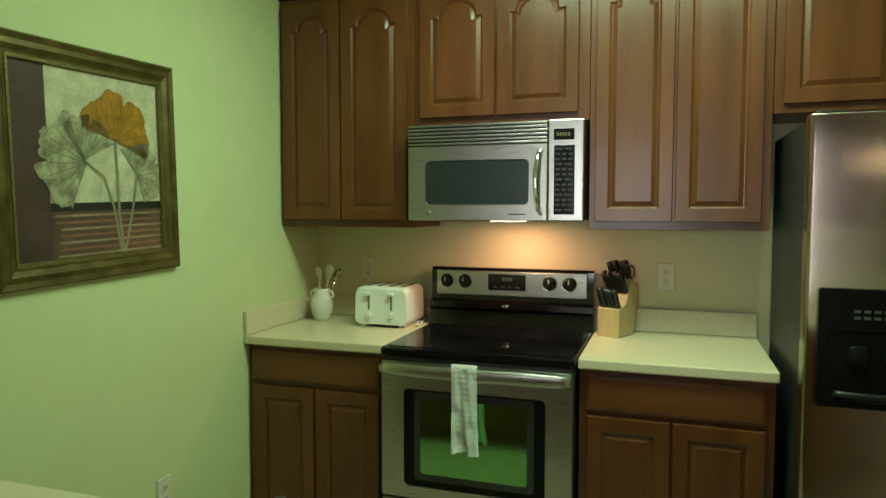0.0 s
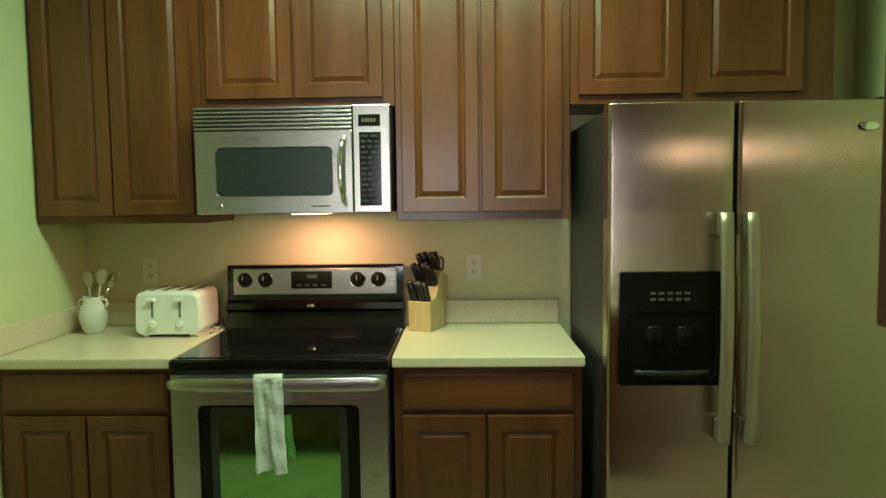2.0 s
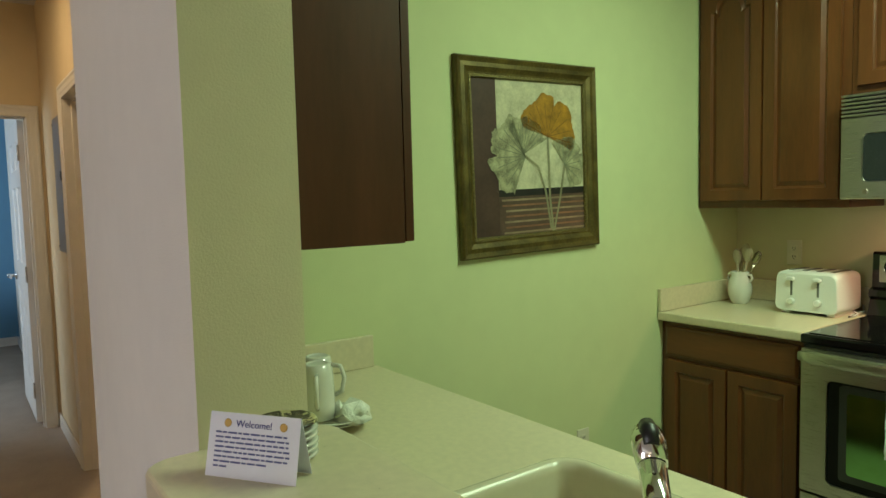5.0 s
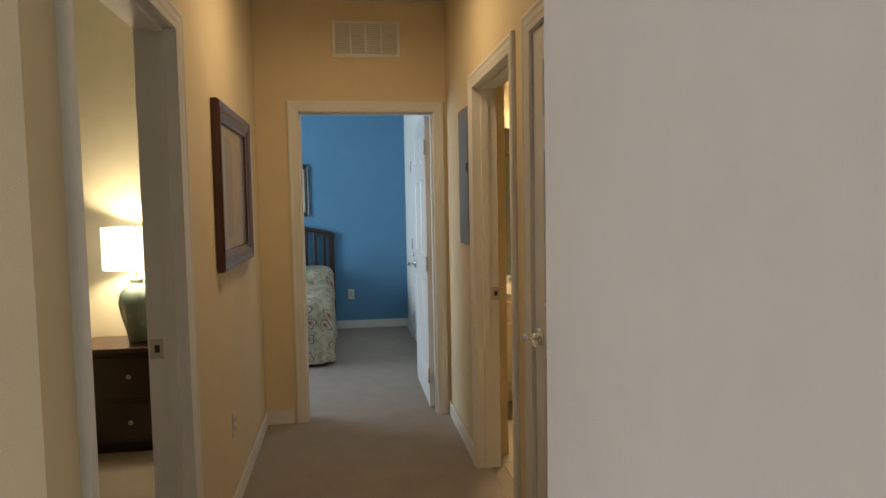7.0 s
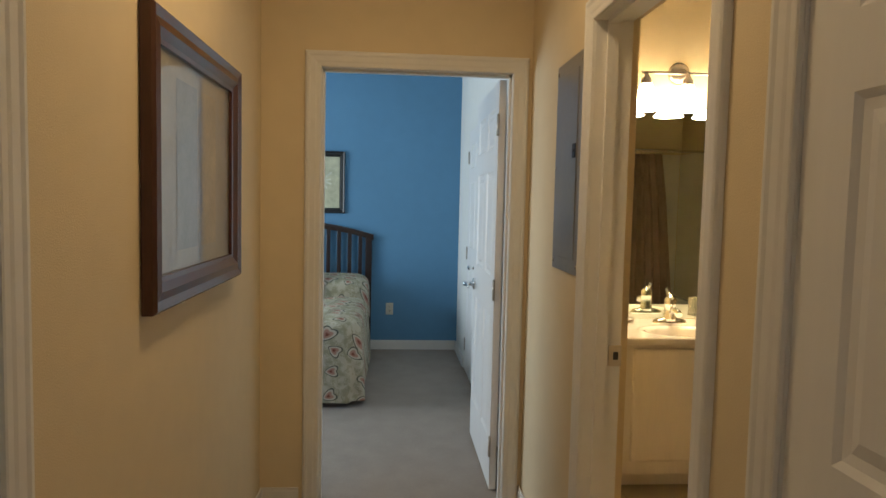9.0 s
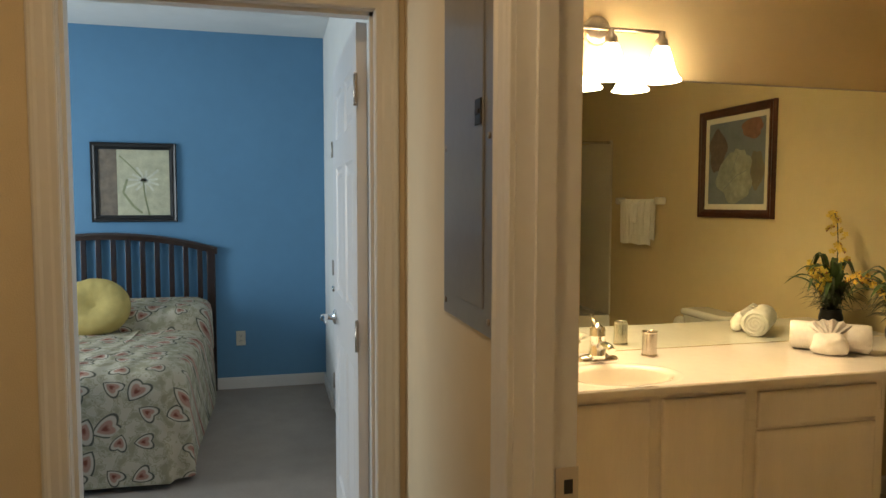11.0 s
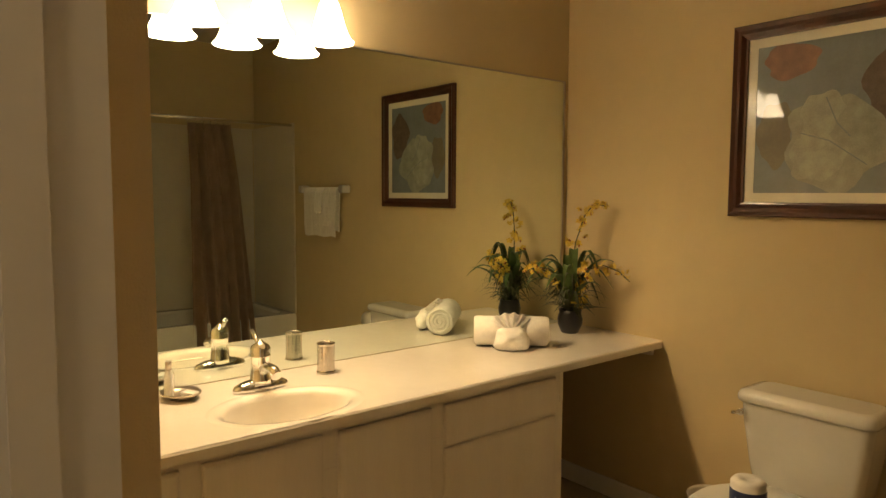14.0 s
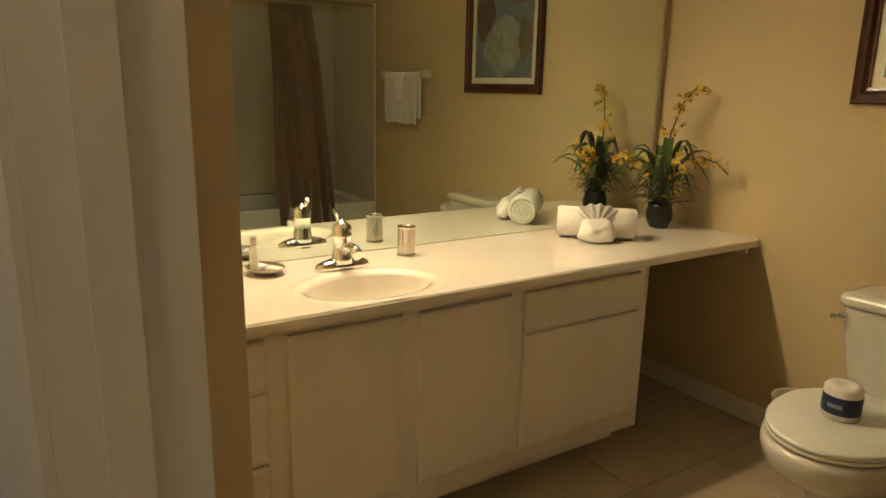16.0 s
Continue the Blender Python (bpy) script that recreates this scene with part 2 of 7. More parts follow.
structure("wall_hall_south", [(-3.34, -1.17, -4.03, -3.9, 0, TOP), (-0.255, -0.04, -4.03, -3.9, 0, TOP), (-1.17, -0.255, -4.03, -3.9, 2.045, TOP)],
          [paint_hall, paint_bed], "warm beige hall wall with a framed picture", lambda n, c: 1 if n.y < -0.5 else 0)
structure("wall_living_west", [(-0.14, -0.04, -8.12, -4.03, 0, TOP)], [paint_brown, paint_bed], "dark brown painted living room wall", lambda n, c: 1 if n.x < -0.5 else 0)
structure("wall_living_south", [(-0.14, 0.5, -8.12, -8.0, 0, TOP), (1.7, 6.0, -8.12, -8.0, 0, TOP), (0.5, 1.7, -8.12, -8.0, 0, 0.35), (0.5, 1.7, -8.12, -8.0, 2.35, TOP)], paint_living, "pale living room wall with a window opening")
structure("wall_living_east", [(6.0, 6.12, -8.12, -2.72, 0, TOP)], paint_living, "pale living room wall")
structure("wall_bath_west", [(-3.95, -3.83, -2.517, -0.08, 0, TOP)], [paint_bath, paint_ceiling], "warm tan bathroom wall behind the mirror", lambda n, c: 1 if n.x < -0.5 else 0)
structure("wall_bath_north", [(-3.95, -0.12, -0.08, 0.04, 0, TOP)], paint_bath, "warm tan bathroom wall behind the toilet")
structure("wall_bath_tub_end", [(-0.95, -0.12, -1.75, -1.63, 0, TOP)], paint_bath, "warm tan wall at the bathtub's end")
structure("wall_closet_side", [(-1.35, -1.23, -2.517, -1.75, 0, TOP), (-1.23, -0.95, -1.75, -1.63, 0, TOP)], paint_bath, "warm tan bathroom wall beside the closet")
structure("wall_blue_north", [(-6.74, -3.95, -2.66, -2.517, 0, TOP), (-3.95, -3.34, -2.66, -2.517, 0, TOP)], [paint_ceiling, paint_bath], "white painted bedroom wall with a closet door", lambda n, c: 1 if n.y > 0.5 else 0)
structure("wall_blue_west", [(-6.74, -6.62, -6.32, -2.66, 0, TOP)], paint_blue, "medium blue painted bedroom wall behind the bed")
structure("wall_blue_south", [(-6.62, -5.75, -6.32, -6.2, 0, TOP), (-4.25, -3.34, -6.32, -6.2, 0, TOP), (-5.75, -4.25, -6.32, -6.2, 0, 0.8), (-5.75, -4.25, -6.32, -6.2, 2.1, TOP)], paint_ceiling, "white bedroom wall with a window opening")
structure("wall_bedroom_west", [(-3.34, -3.25, -7.6, -4.03, 0, TOP)], [paint_bed, paint_blue], "cream bedroom wall behind the headboard", lambda n, c: 1 if n.x < -0.5 else 0)
structure("wall_bedroom_south", [(-3.34, -0.14, -7.72, -7.6, 0, TOP)], paint_bed, "cream bedroom wall")
for nm, b in (("kitchen", (-0.12, 3.42, -2.72, 0.12)), ("living", (-0.17, 6.12, -8.12, -2.72)), ("hall", (-3.34, -0.17, -4.03, -2.517)), ("bath", (-3.95, -0.12, -2.517, 0.04)), ("blue", (-6.74, -3.34, -6.32, -2.517)), ("bedroom", (-3.34, -0.17, -7.72, -4.03))):
    structure("ceiling_" + nm, [(*b, TOP, TOP + 0.08)], paint_ceiling, "flat white textured ceiling", None, "ceiling")
structure("floor_carpet", [(-6.74, 6.12, -8.12, -2.6, -0.1, 0.0)], carpet_mat, "beige-grey cut pile carpet", None, "floor")
floor_kitchen = structure("floor_kitchen", [(-0.12, 3.42, -2.6, 0.12, -0.1, -0.004)], grout, "beige ceramic tile kitchen floor", None, "floor")
floor_bath = structure("floor_bath", [(-3.95, -0.12, -2.6, 0.12, -0.1, -0.003)], grout, "beige ceramic tile bathroom floor", None, "floor")


# ---- trim and doors ----
def skirting(name, runs):
    bm = bmesh.new()
    for x0, x1, y0, y1 in runs:
        box(bm, x0, x1, y0, y1, 0, 0.075)
        cx, cy = (x1 - x0) < (y1 - y0), (y1 - y0) < (x1 - x0)
        box(bm, x0 + 0.003 * cx, x1 - 0.003 * cx, y0 + 0.003 * cy, y1 - 0.003 * cy, 0.075, 0.09)
    return tagged(new(name, mesh_of(name, bm, white_trim)), "white painted skirting board along the wall", "baseboard", "", "structure")


skirting("baseboard_hall", [(-3.22, -2.31, -2.684, -2.672), (-1.33, -1.2, -2.684, -2.672), (-3.218, -1.24, -3.898, -3.886), (-0.245, -0.05, -3.898, -3.886), (-3.218, -3.206, -3.886, -3.72), (-0.165, 0.8, -2.919, -2.907)])
skirting("baseboard_blue", [(-6.618, -6.604, -6.2, -2.674), (-6.6, -5.9, -2.676, -2.662), (-4.9, -4.3, -2.676, -2.662)])
skirting("baseboard_bath", [(-3.826, -2.0, -0.096, -0.082), (-2.0, -0.96, -0.096, -0.082), (-3.826, -3.812, -0.68, -0.098)])
skirting("baseboard_bedroom", [(-3.248, -3.236, -7.5, -4.05)])


def casing(name, axis, at, lo, hi, top, side, width=0.072):
    """Moulded door casing on a wall face: axis is the wall's running direction."""
    bm = bmesh.new()
    prof = ((0.0, 0.0), (0.0, 0.009), (0.004, 0.011), (0.018, 0.012), (0.026, 0.0145), (0.046, 0.016), (0.054, 0.0195), (0.062, 0.0195), (width - 0.004, 0.0165), (width - 0.001, 0.011), (width, 0.004), (width, 0.0))
    rings = []
    for d, out in prof:
        v = at + side * out
        run = ((lo - d, 0), (lo - d, top + d), (hi + d, top + d), (hi + d, 0))
        rings.append([bm.verts.new((u, v, z) if axis == "x" else (v, u, z)) for u, z in run])
    for p, q in zip(rings, rings[1:]):
        for i in range(3):
            bm.faces.new((p[i], p[i + 1], q[i + 1], q[i]))
    for i in (0, 3):
        bm.faces.new([r[i] for r in rings])
    return tagged(new(name, mesh_of(name, bm, white_trim)), "white moulded door casing around the doorway", "trim", "", "structure")


def jamb(name, axis, lo, hi, v0, v1, top, thick=0.015, stop=None):
    bm = bmesh.new()
    for u0, u1, z0, z1 in ((lo, lo + thick, 0, top), (hi - thick, hi, 0, top), (lo, hi, top, top + thick)):
        box(bm, *((u0, u1, v0, v1) if axis == "x" else (v0, v1, u0, u1)), z0, z1)
    if stop is not None:
        for u0, u1, z0, z1 in ((lo + thick, lo + thick + 0.011, 0, top), (hi - thick - 0.011, hi - thick, 0, top), (lo + thick, hi - thick, top - 0.011, top)):
            box(bm, *((u0, u1, stop, stop + 0.035) if axis == "x" else (stop, stop + 0.035, u0, u1)), z0, z1)
    return tagged(new(name, mesh_of(name, bm, white_trim)), "white painted door jamb with a stop", "trim", "", "structure")


def strike_plate(place, turn):
    bm = bmesh.new()
    box(bm, -0.0015, 0.0015, -0.022, 0.022, -0.035, 0.035, 0.001)
    box(bm, 0.0010, 0.0022, -0.006, 0.011, -0.013, 0.013, index=1)
    return whole("strike_plate", bm, [material("plate_metal", (0.55, 0.50, 0.43), 0.42, 0.5), black_satin], "brushed metal strike plate set in a door jamb", "strike plate", place, turn, "strike plates")


def outline(w, h, x, z, arch=0.0, n=14):
    """A rectangle, or one with an arched top, as a loop of points about its lower left corner."""
    pts = [(x, z), (x + w, z)]
    if arch:
        s = w * 0.12
        pts += [(x + w, z + h - arch), (x + w - s, z + h - arch)]
        for i in range(1, n):
            a = math.pi * i / n
            pts.append((x + w / 2 + (w / 2 - s) * math.cos(a), z + h - arch + arch * math.sin(a) ** 0.8))
        pts += [(x + s, z + h - arch), (x, z + h - arch)]
    else:
        pts += [(x + w, z + h), (x, z + h)]
    return pts


def inset(pts, d):
    xs, zs = [p[0] for p in pts], [p[1] for p in pts]
    cx, cz, w, h = (min(xs) + max(xs)) / 2, (min(zs) + max(zs)) / 2, max(xs) - min(xs), max(zs) - min(zs)
    return [(cx + (x - cx) * (1 - 2 * d / w), cz + (z - cz) * (1 - 2 * d / h)) for x, z in pts]


def panelled(bm, w, h, thick, panels, depths, edge=0.004):
    """A leaf in the xz plane, its face at y = 0 looking to -y, with moulded panels (outlines) let into it."""
    rim = outline(w, h, 0, 0)
    back = [(x, thick, z) for x, z in rim]
    mid = [(x, edge, z) for x, z in rim]
    front = [(x, 0.0, z) for x, z in inset(rim, edge * 0.4)]
    vb = loops(bm, [back, mid, front], close_last=False, close_first=True)
    edges = []
    ring = vb[-1]
    for i in range(len(ring)):
        edges.append(bm.edges.get((ring[i], ring[(i + 1) % len(ring)])))
    for p in panels:
        rings = [[(x, d, z) for x, z in (inset(p, i) if i else p)] for i, d in depths]
        vs = loops(bm, rings)
        for i in range(len(vs[0])):
            edges.append(bm.edges.get((vs[0][i], vs[0][(i + 1) % len(vs[0])])))
    bmesh.ops.triangle_fill(bm, use_beauty=True, use_dissolve=False, edges=edges, normal=(0, -1, 0))


DOOR_DEPTHS = ((0, 0), (0.012, 0.007), (0.028, 0.009), (0.05, 0.003))
CAB_DEPTHS = ((0, 0), (0.002, 0.0035), (0.006, 0.006), (0.008, 0.0095), (0.012, 0.010), (0.026, 0.0035), (0.029, 0.002))


def six_panels(w, h):
    st, mid = 0.115, 0.10
    pw = (w - 2 * st - mid) / 2
    rows = ((0.24, 0.64), (1.065, 0.535), (1.715, 0.195))
    return [outline(pw, ph * h / 2.03, x, z * h / 2.03) for z, ph in rows for x in (st, st + pw + mid)]


def lever(parent, place, turn, label="chrome lever handle"):
    """A lever handle on a rose; it reaches along +x, out of the face along -y."""
    bm = bmesh.new()
    m = pose(*place, 0, 0, turn)
    rings = [[m @ Vector((r * math.cos(a), y, r * math.sin(a))) for a in [2 * math.pi * k / 20 for k in range(20)]] for r, y in ((0.033, 0), (0.033, -0.008), (0.026, -0.013), (0.013, -0.016), (0.012, -0.045), (0.0145, -0.05), (0.0145, -0.066), (0.01, -0.07))]
    loops(bm, rings, smooth=True, close_first=True)
    pts = [m @ Vector(p) for p in ((0, -0.058, 0), (0.03, -0.06, 0.003), (0.07, -0.056, 0.004), (0.105, -0.052, -0.004), (0.118, -0.05, -0.012))]
    tube(bm, pts, 0.0095, 10, taper=(1.2, 1.1, 0.95, 0.8, 0.6))
    return part("door_handle", bm, chrome, parent, label)


def hinge(parent, x, y, z):
    bm = bmesh.new()
    lathe(bm, ((0.0065, -0.05), (0.0065, 0.05)), 10, (x, y, z))
    lathe(bm, ((0.005, 0.05), (0.005, 0.054)), 10, (x, y, z))
    box(bm, x - 0.02, x + 0.02, y - 0.003, y + 0.0035, z - 0.045, z + 0.045, 0.001)
    return part("hinge", bm, nickel, parent, "brushed metal hinge")


def door_leaf(name, w, h, place, turn, handle_x, label, sides=(1, -1), lever_turn=1, hinges_x=None):
    ob = tagged(thing(name, label, "door", place, turn), kind="structure")
    bm = bmesh.new()
    panelled(bm, w, h, 0.0175, six_panels(w, h), DOOR_DEPTHS, 0.002)
    part("panel_face", bm, white_door, ob)
    bm = bmesh.new()
    panelled(bm, w, h, 0.0175, six_panels(w, h), DOOR_DEPTHS, 0.002)
    bmesh.ops.transform(bm, matrix=Matrix.Translation((0, 0.035, 0)) @ Matrix.Diagonal((1, -1, 1, 1)), verts=bm.verts)
    part("panel_back", bm, white_door, ob)
    for s in sides:
        if s > 0:
            lever(ob, (handle_x, 0, 0.94), 0) if lever_turn > 0 else lever_flip(ob, handle_x, 0)
        else:
            lever_back(ob, handle_x, 0.035, lever_turn)
    if hinges_x is not None:
        for z in (0.22, 1.0, 1.8):
            hinge(ob, hinges_x, -0.004, z)
    return ob


def lever_flip(ob, x, y):
    h = lever(ob, (0, 0, 0), 0)
    h.data.transform(Matrix.Translation((x, y, 0.94)) @ Matrix.Diagonal((-1, 1, 1, 1)))
    h.data.flip_normals()
    return h


def lever_back(ob, x, y, direction):
    h = lever(ob, (0, 0, 0), 0)
    h.data.transform(Matrix.Translation((x, y, 0.94)) @ Matrix.Diagonal((direction, -1, 1, 1)))
    if direction > 0:
        h.data.flip_normals()
    return h


casing("trim_bath_door", "x", -2.6702, -2.232, -1.418, 2.022, -1)
jamb("trim_bath_jamb", "x", -2.245, -1.405, -2.67, -2.55, 2.02, stop=-2.634)
casing("trim_closet_door", "x", -2.6702, -1.117, -0.323, 2.032, -1)
jamb("trim_closet_jamb", "x", -1.13, -0.31, -2.67, -2.519, 2.03)
casing("trim_blue_door", "y", -3.2198, -3.632, -2.758, 2.032, 1)
jamb("trim_blue_jamb", "y", -3.645, -2.745, -3.338, -3.22, 2.03, stop=-3.285)
casing("trim_bedroom_door", "x", -3.8998, -1.157, -0.268, 2.032, 1)
jamb("trim_bedroom_jamb", "x", -1.17, -0.255, -4.028, -3.9, 2.03, stop=-3.965)
strike_plate((-2.2285, -2.569, 0.946), 0)
strike_plate((-1.1535, -4.0, 0.945), 0)
door_leaf("door_1", 0.786, 2.02, (-1.113, -2.665, 0.008), 0, 0.075, "closed white six-panel closet door with a chrome lever", (1,))
door_leaf("door_2", 0.84, 2.015, (-4.195, -2.80, 0.01), 0, 0.07, "open white six-panel bedroom door with chrome levers", (1, -1), hinges_x=0.848)
door_leaf("door_3", 0.76, 2.02, (-5.80, -2.664, 0.01), 0, 0.69, "closed white six-panel closet door in the blue bedroom", (1,), -1, 0.0)


# ---- kitchen ----
def cabinet_front(parent, name, x, z, w, h, y, arch=0.0, frame_w=0.050, mat=None):
    bm = bmesh.new()
    panelled(bm, w, h, 0.019, [outline(w - 2 * frame_w, h - 2 * frame_w - (0.0 if arch else 0), frame_w, frame_w, arch)], CAB_DEPTHS, 0.006)
    bmesh.ops.translate(bm, verts=bm.verts, vec=(x, y, z))
    return part(name, bm, mat or wood, parent)


def slab_front(parent, x, z, w, h, y):
    bm = bmesh.new()
    rim = outline(w, h, x, z)
    loops(bm, [[(a, y + 0.019, b) for a, b in rim], [(a, y + 0.006, b) for a, b in rim], [(a, y + 0.003, b) for a, b in inset(rim, 0.004)], [(a, y, b) for a, b in inset(rim, 0.012)]], close_first=True)
    return part("drawer", bm, wood_h, parent)


def carcase(parent, x0, x1, y0, y1, z0, z1, toe=0.0):
    bm = bmesh.new()
    box(bm, x0, x1, y0, y1, z0 + toe, z1, 0.0015, segments=1)
    if toe:
        box(bm, x0, x1, y0 + 0.07, y1, z0, z0 + toe)
    return part("body", bm, wood, parent)


def upper_cabinet(label, x0, x1, z0, z1, doors, arch=0.07):
    ob = thing("wall_cabinet", label, "cabinet", (x0, -0.33, z0), group="kitchen wall cabinets")
    w, h = x1 - x0, z1 - z0
    carcase(ob, 0, w, 0, 0.326, 0, h)
    for a, b in doors:
        cabinet_front(ob, "door", a - x0, 0.032, b - a, h - 0.062, -0.021, arch)
    return ob


upper_cabinet("tall stained wooden wall cabinet in the green corner", 0.003, 0.664, 1.37, 2.40, ((0.022, 0.312), (0.318, 0.632)))
upper_cabinet("short stained wooden wall cabinet above the microwave", 0.666, 1.405, 1.805, 2.40, ((0.692, 1.020), (1.030, 1.362)))
upper_cabinet("tall stained wooden wall cabinet beside the fridge", 1.407, 2.065, 1.37, 2.40, ((1.43, 1.722), (1.732, 2.034)))
upper_cabinet("wide stained wooden wall cabinet above the fridge", 2.067, 3.04, 1.80, 2.40, ((2.097, 2.476), (2.53, 2.92)))


def crown():
    bm = bmesh.new()
    prof = ((0, 2.40), (-0.012, 2.40), (-0.014, 2.42), (-0.03, 2.435), (-0.05, 2.47), (-0.055, 2.485), (0, 2.485))
    ends = [[bm.verts.new((x, -0.336 + dy, z)) for dy, z in prof] for x in (0.003, 3.04)]
    for i in range(len(prof)):
        j = (i + 1) % len(prof)
        bm.faces.new((ends[0][i], ends[0][j], ends[1][j], ends[1][i]))
    bm.faces.new(ends[0]), bm.faces.new(ends[1])
    box(bm, 0.003, 3.04, -0.336, -0.01, 2.402, 2.47)
    return tagged(new("trim_crown", mesh_of("trim_crown", bm, wood_h)), "stained wooden crown moulding on the wall cabinets", "trim", "", "structure")


crown()


def base_cabinet(label, x0, x1, front, back, drawers, doors, flip=False, top=0.874):
    ob = thing("base_cabinet", label, "cabinet", (x0, front, 0), group="kitchen base cabinets")
    w = x1 - x0
    carcase(ob, 0, w, 0, back - front, 0, top, 0.10)
    if top < 0.87:
        for name, x0_, x1_, y1_ in (("face_rail", 0, w, 0.018), ("side_panel", 0, 0.018, back - front), ("side_panel", w - 0.018, w, back - front)):
            part(name, bx(x0_ if name == "side_panel" else 0.019, x1_ if name == "side_panel" else w - 0.019, 0.0, y1_, top + 0.001, 0.874), wood, ob)
    for a, b in drawers:
        slab_front(ob, a - x0, 0.722, b - a, 0.132, -0.021)
    for a, b in doors:
        cabinet_front(ob, "door", a - x0, 0.125, b - a, 0.578, -0.021, 0.0, 0.05)
    if flip:
        ob.matrix_basis = pose(x1, front, 0, 0, 0, 180)
    return ob


base_cabinet("stained wooden base cabinet beside the green wall", 0.003, 0.642, -0.61, -0.004, ((0.03, 0.62),), ((0.03, 0.322), (0.330, 0.62)))
base_cabinet("stained wooden base cabinet beside the fridge", 1.412, 2.065, -0.61, -0.004, ((1.442, 2.036),), ((1.442, 1.730), (1.738, 2.036)))
for i, (a, b) in enumerate(((0.003, 0.86), (0.862, 1.76), (1.762, 2.6))):
    base_cabinet("stained wooden base cabinet under the sink counter", a, b, -2.15, -1.58, ((a + 0.03, b - 0.03),), ((a + 0.03, (a + b) / 2 - 0.004), ((a + b) / 2 + 0.004, b - 0.03)), True, 0.70 if i == 1 else 0.874)


def side_cabinet(x0, x1, turn_label):
    """A wall cabinet over the sink counter, its doors to the north."""
    ob = thing("wall_cabinet", turn_label, "cabinet", (x0, -2.718, 1.360), group="pass-through wall cabinets")
    bm = bmesh.new()
    box(bm, 0, x1 - x0, 0, 0.2185, 0, 1.04, 0.0015, segments=1)
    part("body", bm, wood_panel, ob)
    w = (x1 - x0) / 2
    for i in range(2):
        bm = bmesh.new()
        panelled(bm, w - 0.004, 1.03, 0.019, [outline(w - 0.114, 0.92, 0.055, 0.055, 0.07)], CAB_DEPTHS, 0.004)
        bmesh.ops.transform(bm, matrix=Matrix.Translation((i * w + 0.002, 0.2405, 0.003)) @ Matrix.Diagonal((1, -1, 1, 1)), verts=bm.verts)
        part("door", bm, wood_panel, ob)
    return ob


side_cabinet(0.004, 0.796, "dark stained wooden wall cabinet over the sink counter")
side_cabinet(1.923, 2.72, "dark stained wooden wall cabinet beside the pass-through")


def counter(name, x0, x1, y0, y1, label, splash):
    ob = thing(name, label, "countertop")
    part("slab", bx(x0, x1, y0, y1, 0.876, 0.914, bevel=0.006), laminate, ob)
    for s in splash:
        part("backsplash", bx(*s, 0.915, 1.016, bevel=0.003), laminate, ob)
    return ob


counter("countertop", 0.002, 0.643, -0.65, -0.002, "cream laminate countertop beside the range", ((0.022, 0.643, -0.022, -0.003), (0.003, 0.021, -0.648, -0.003)))
counter("countertop", 1.41, 2.07, -0.65, -0.002, "cream laminate countertop between range and fridge", ((1.41, 2.068, -0.022, -0.003),))


def sink_counter():
    ob = thing("sink_counter", "cream laminate sink counter with a low backsplash", "countertop")
    bm = bmesh.new()
    z0, z1 = 0.876, 0.914
    sx0, sx1, sy0, sy1 = 0.945, 1.70, -2.60, -2.225
    for b in ((0.002, sx0, -2.718, -2.115), (sx1, 2.6, -2.718, -2.115), (sx0, sx1, sy1, -2.115), (sx0, sx1, -2.718, sy0)):
        box(bm, *b, z0, z1)
    bmesh.ops.remove_doubles(bm, verts=bm.verts, dist=0.0001)
    part("slab", bm, laminate, ob)
    part("backsplash", bx(0.003, 0.021, -2.716, -2.13, 0.915, 1.016, bevel=0.003), laminate, ob)
    return ob


sink_counter()


def rounded(x0, x1, y0, y1, r, n=6):
    pts = []
    for cx, cy, a in ((x1 - r, y1 - r, 0), (x0 + r, y1 - r, 90), (x0 + r, y0 + r, 180), (x1 - r, y0 + r, 270)):
        for i in range(n + 1):
            t = radians(a + 90 * i / n)
            pts.append((cx + r * math.cos(t), cy + r * math.sin(t)))
    return pts


def sink():
    ob = thing("kitchen_sink", "cream kitchen sink with a rounded rim set into the counter", "sink", (0, 0, 0.914))
    bm = bmesh.new()
    def ring(d, z, r):
        return [(x, y, z) for x, y in rounded(0.93 + d, 1.715 - d, -2.615 + d, -2.21 - d, max(0.01, r - d))]
    loops(bm, [ring(0, 0.001, 0.07), ring(0.004, 0.008, 0.07), ring(0.012, 0.010, 0.07), ring(0.026, 0.006, 0.07), ring(0.032, -0.01, 0.07), ring(0.045, -0.17, 0.08), ring(0.07, -0.19, 0.09), ring(0.16, -0.195, 0.17)], smooth=True)
    part("basin", bm, material("sink_cream", (0.60, 0.54, 0.40), 0.22, 0, 8, 0.05), ob)
    bm = bmesh.new()
    lathe(bm, ((0.04, 0), (0.04, 0.004), (0.03, 0.006), (0.02, 0.002)), 20, (1.32, -2.41, -0.195))
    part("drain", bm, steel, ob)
    return ob


sink()


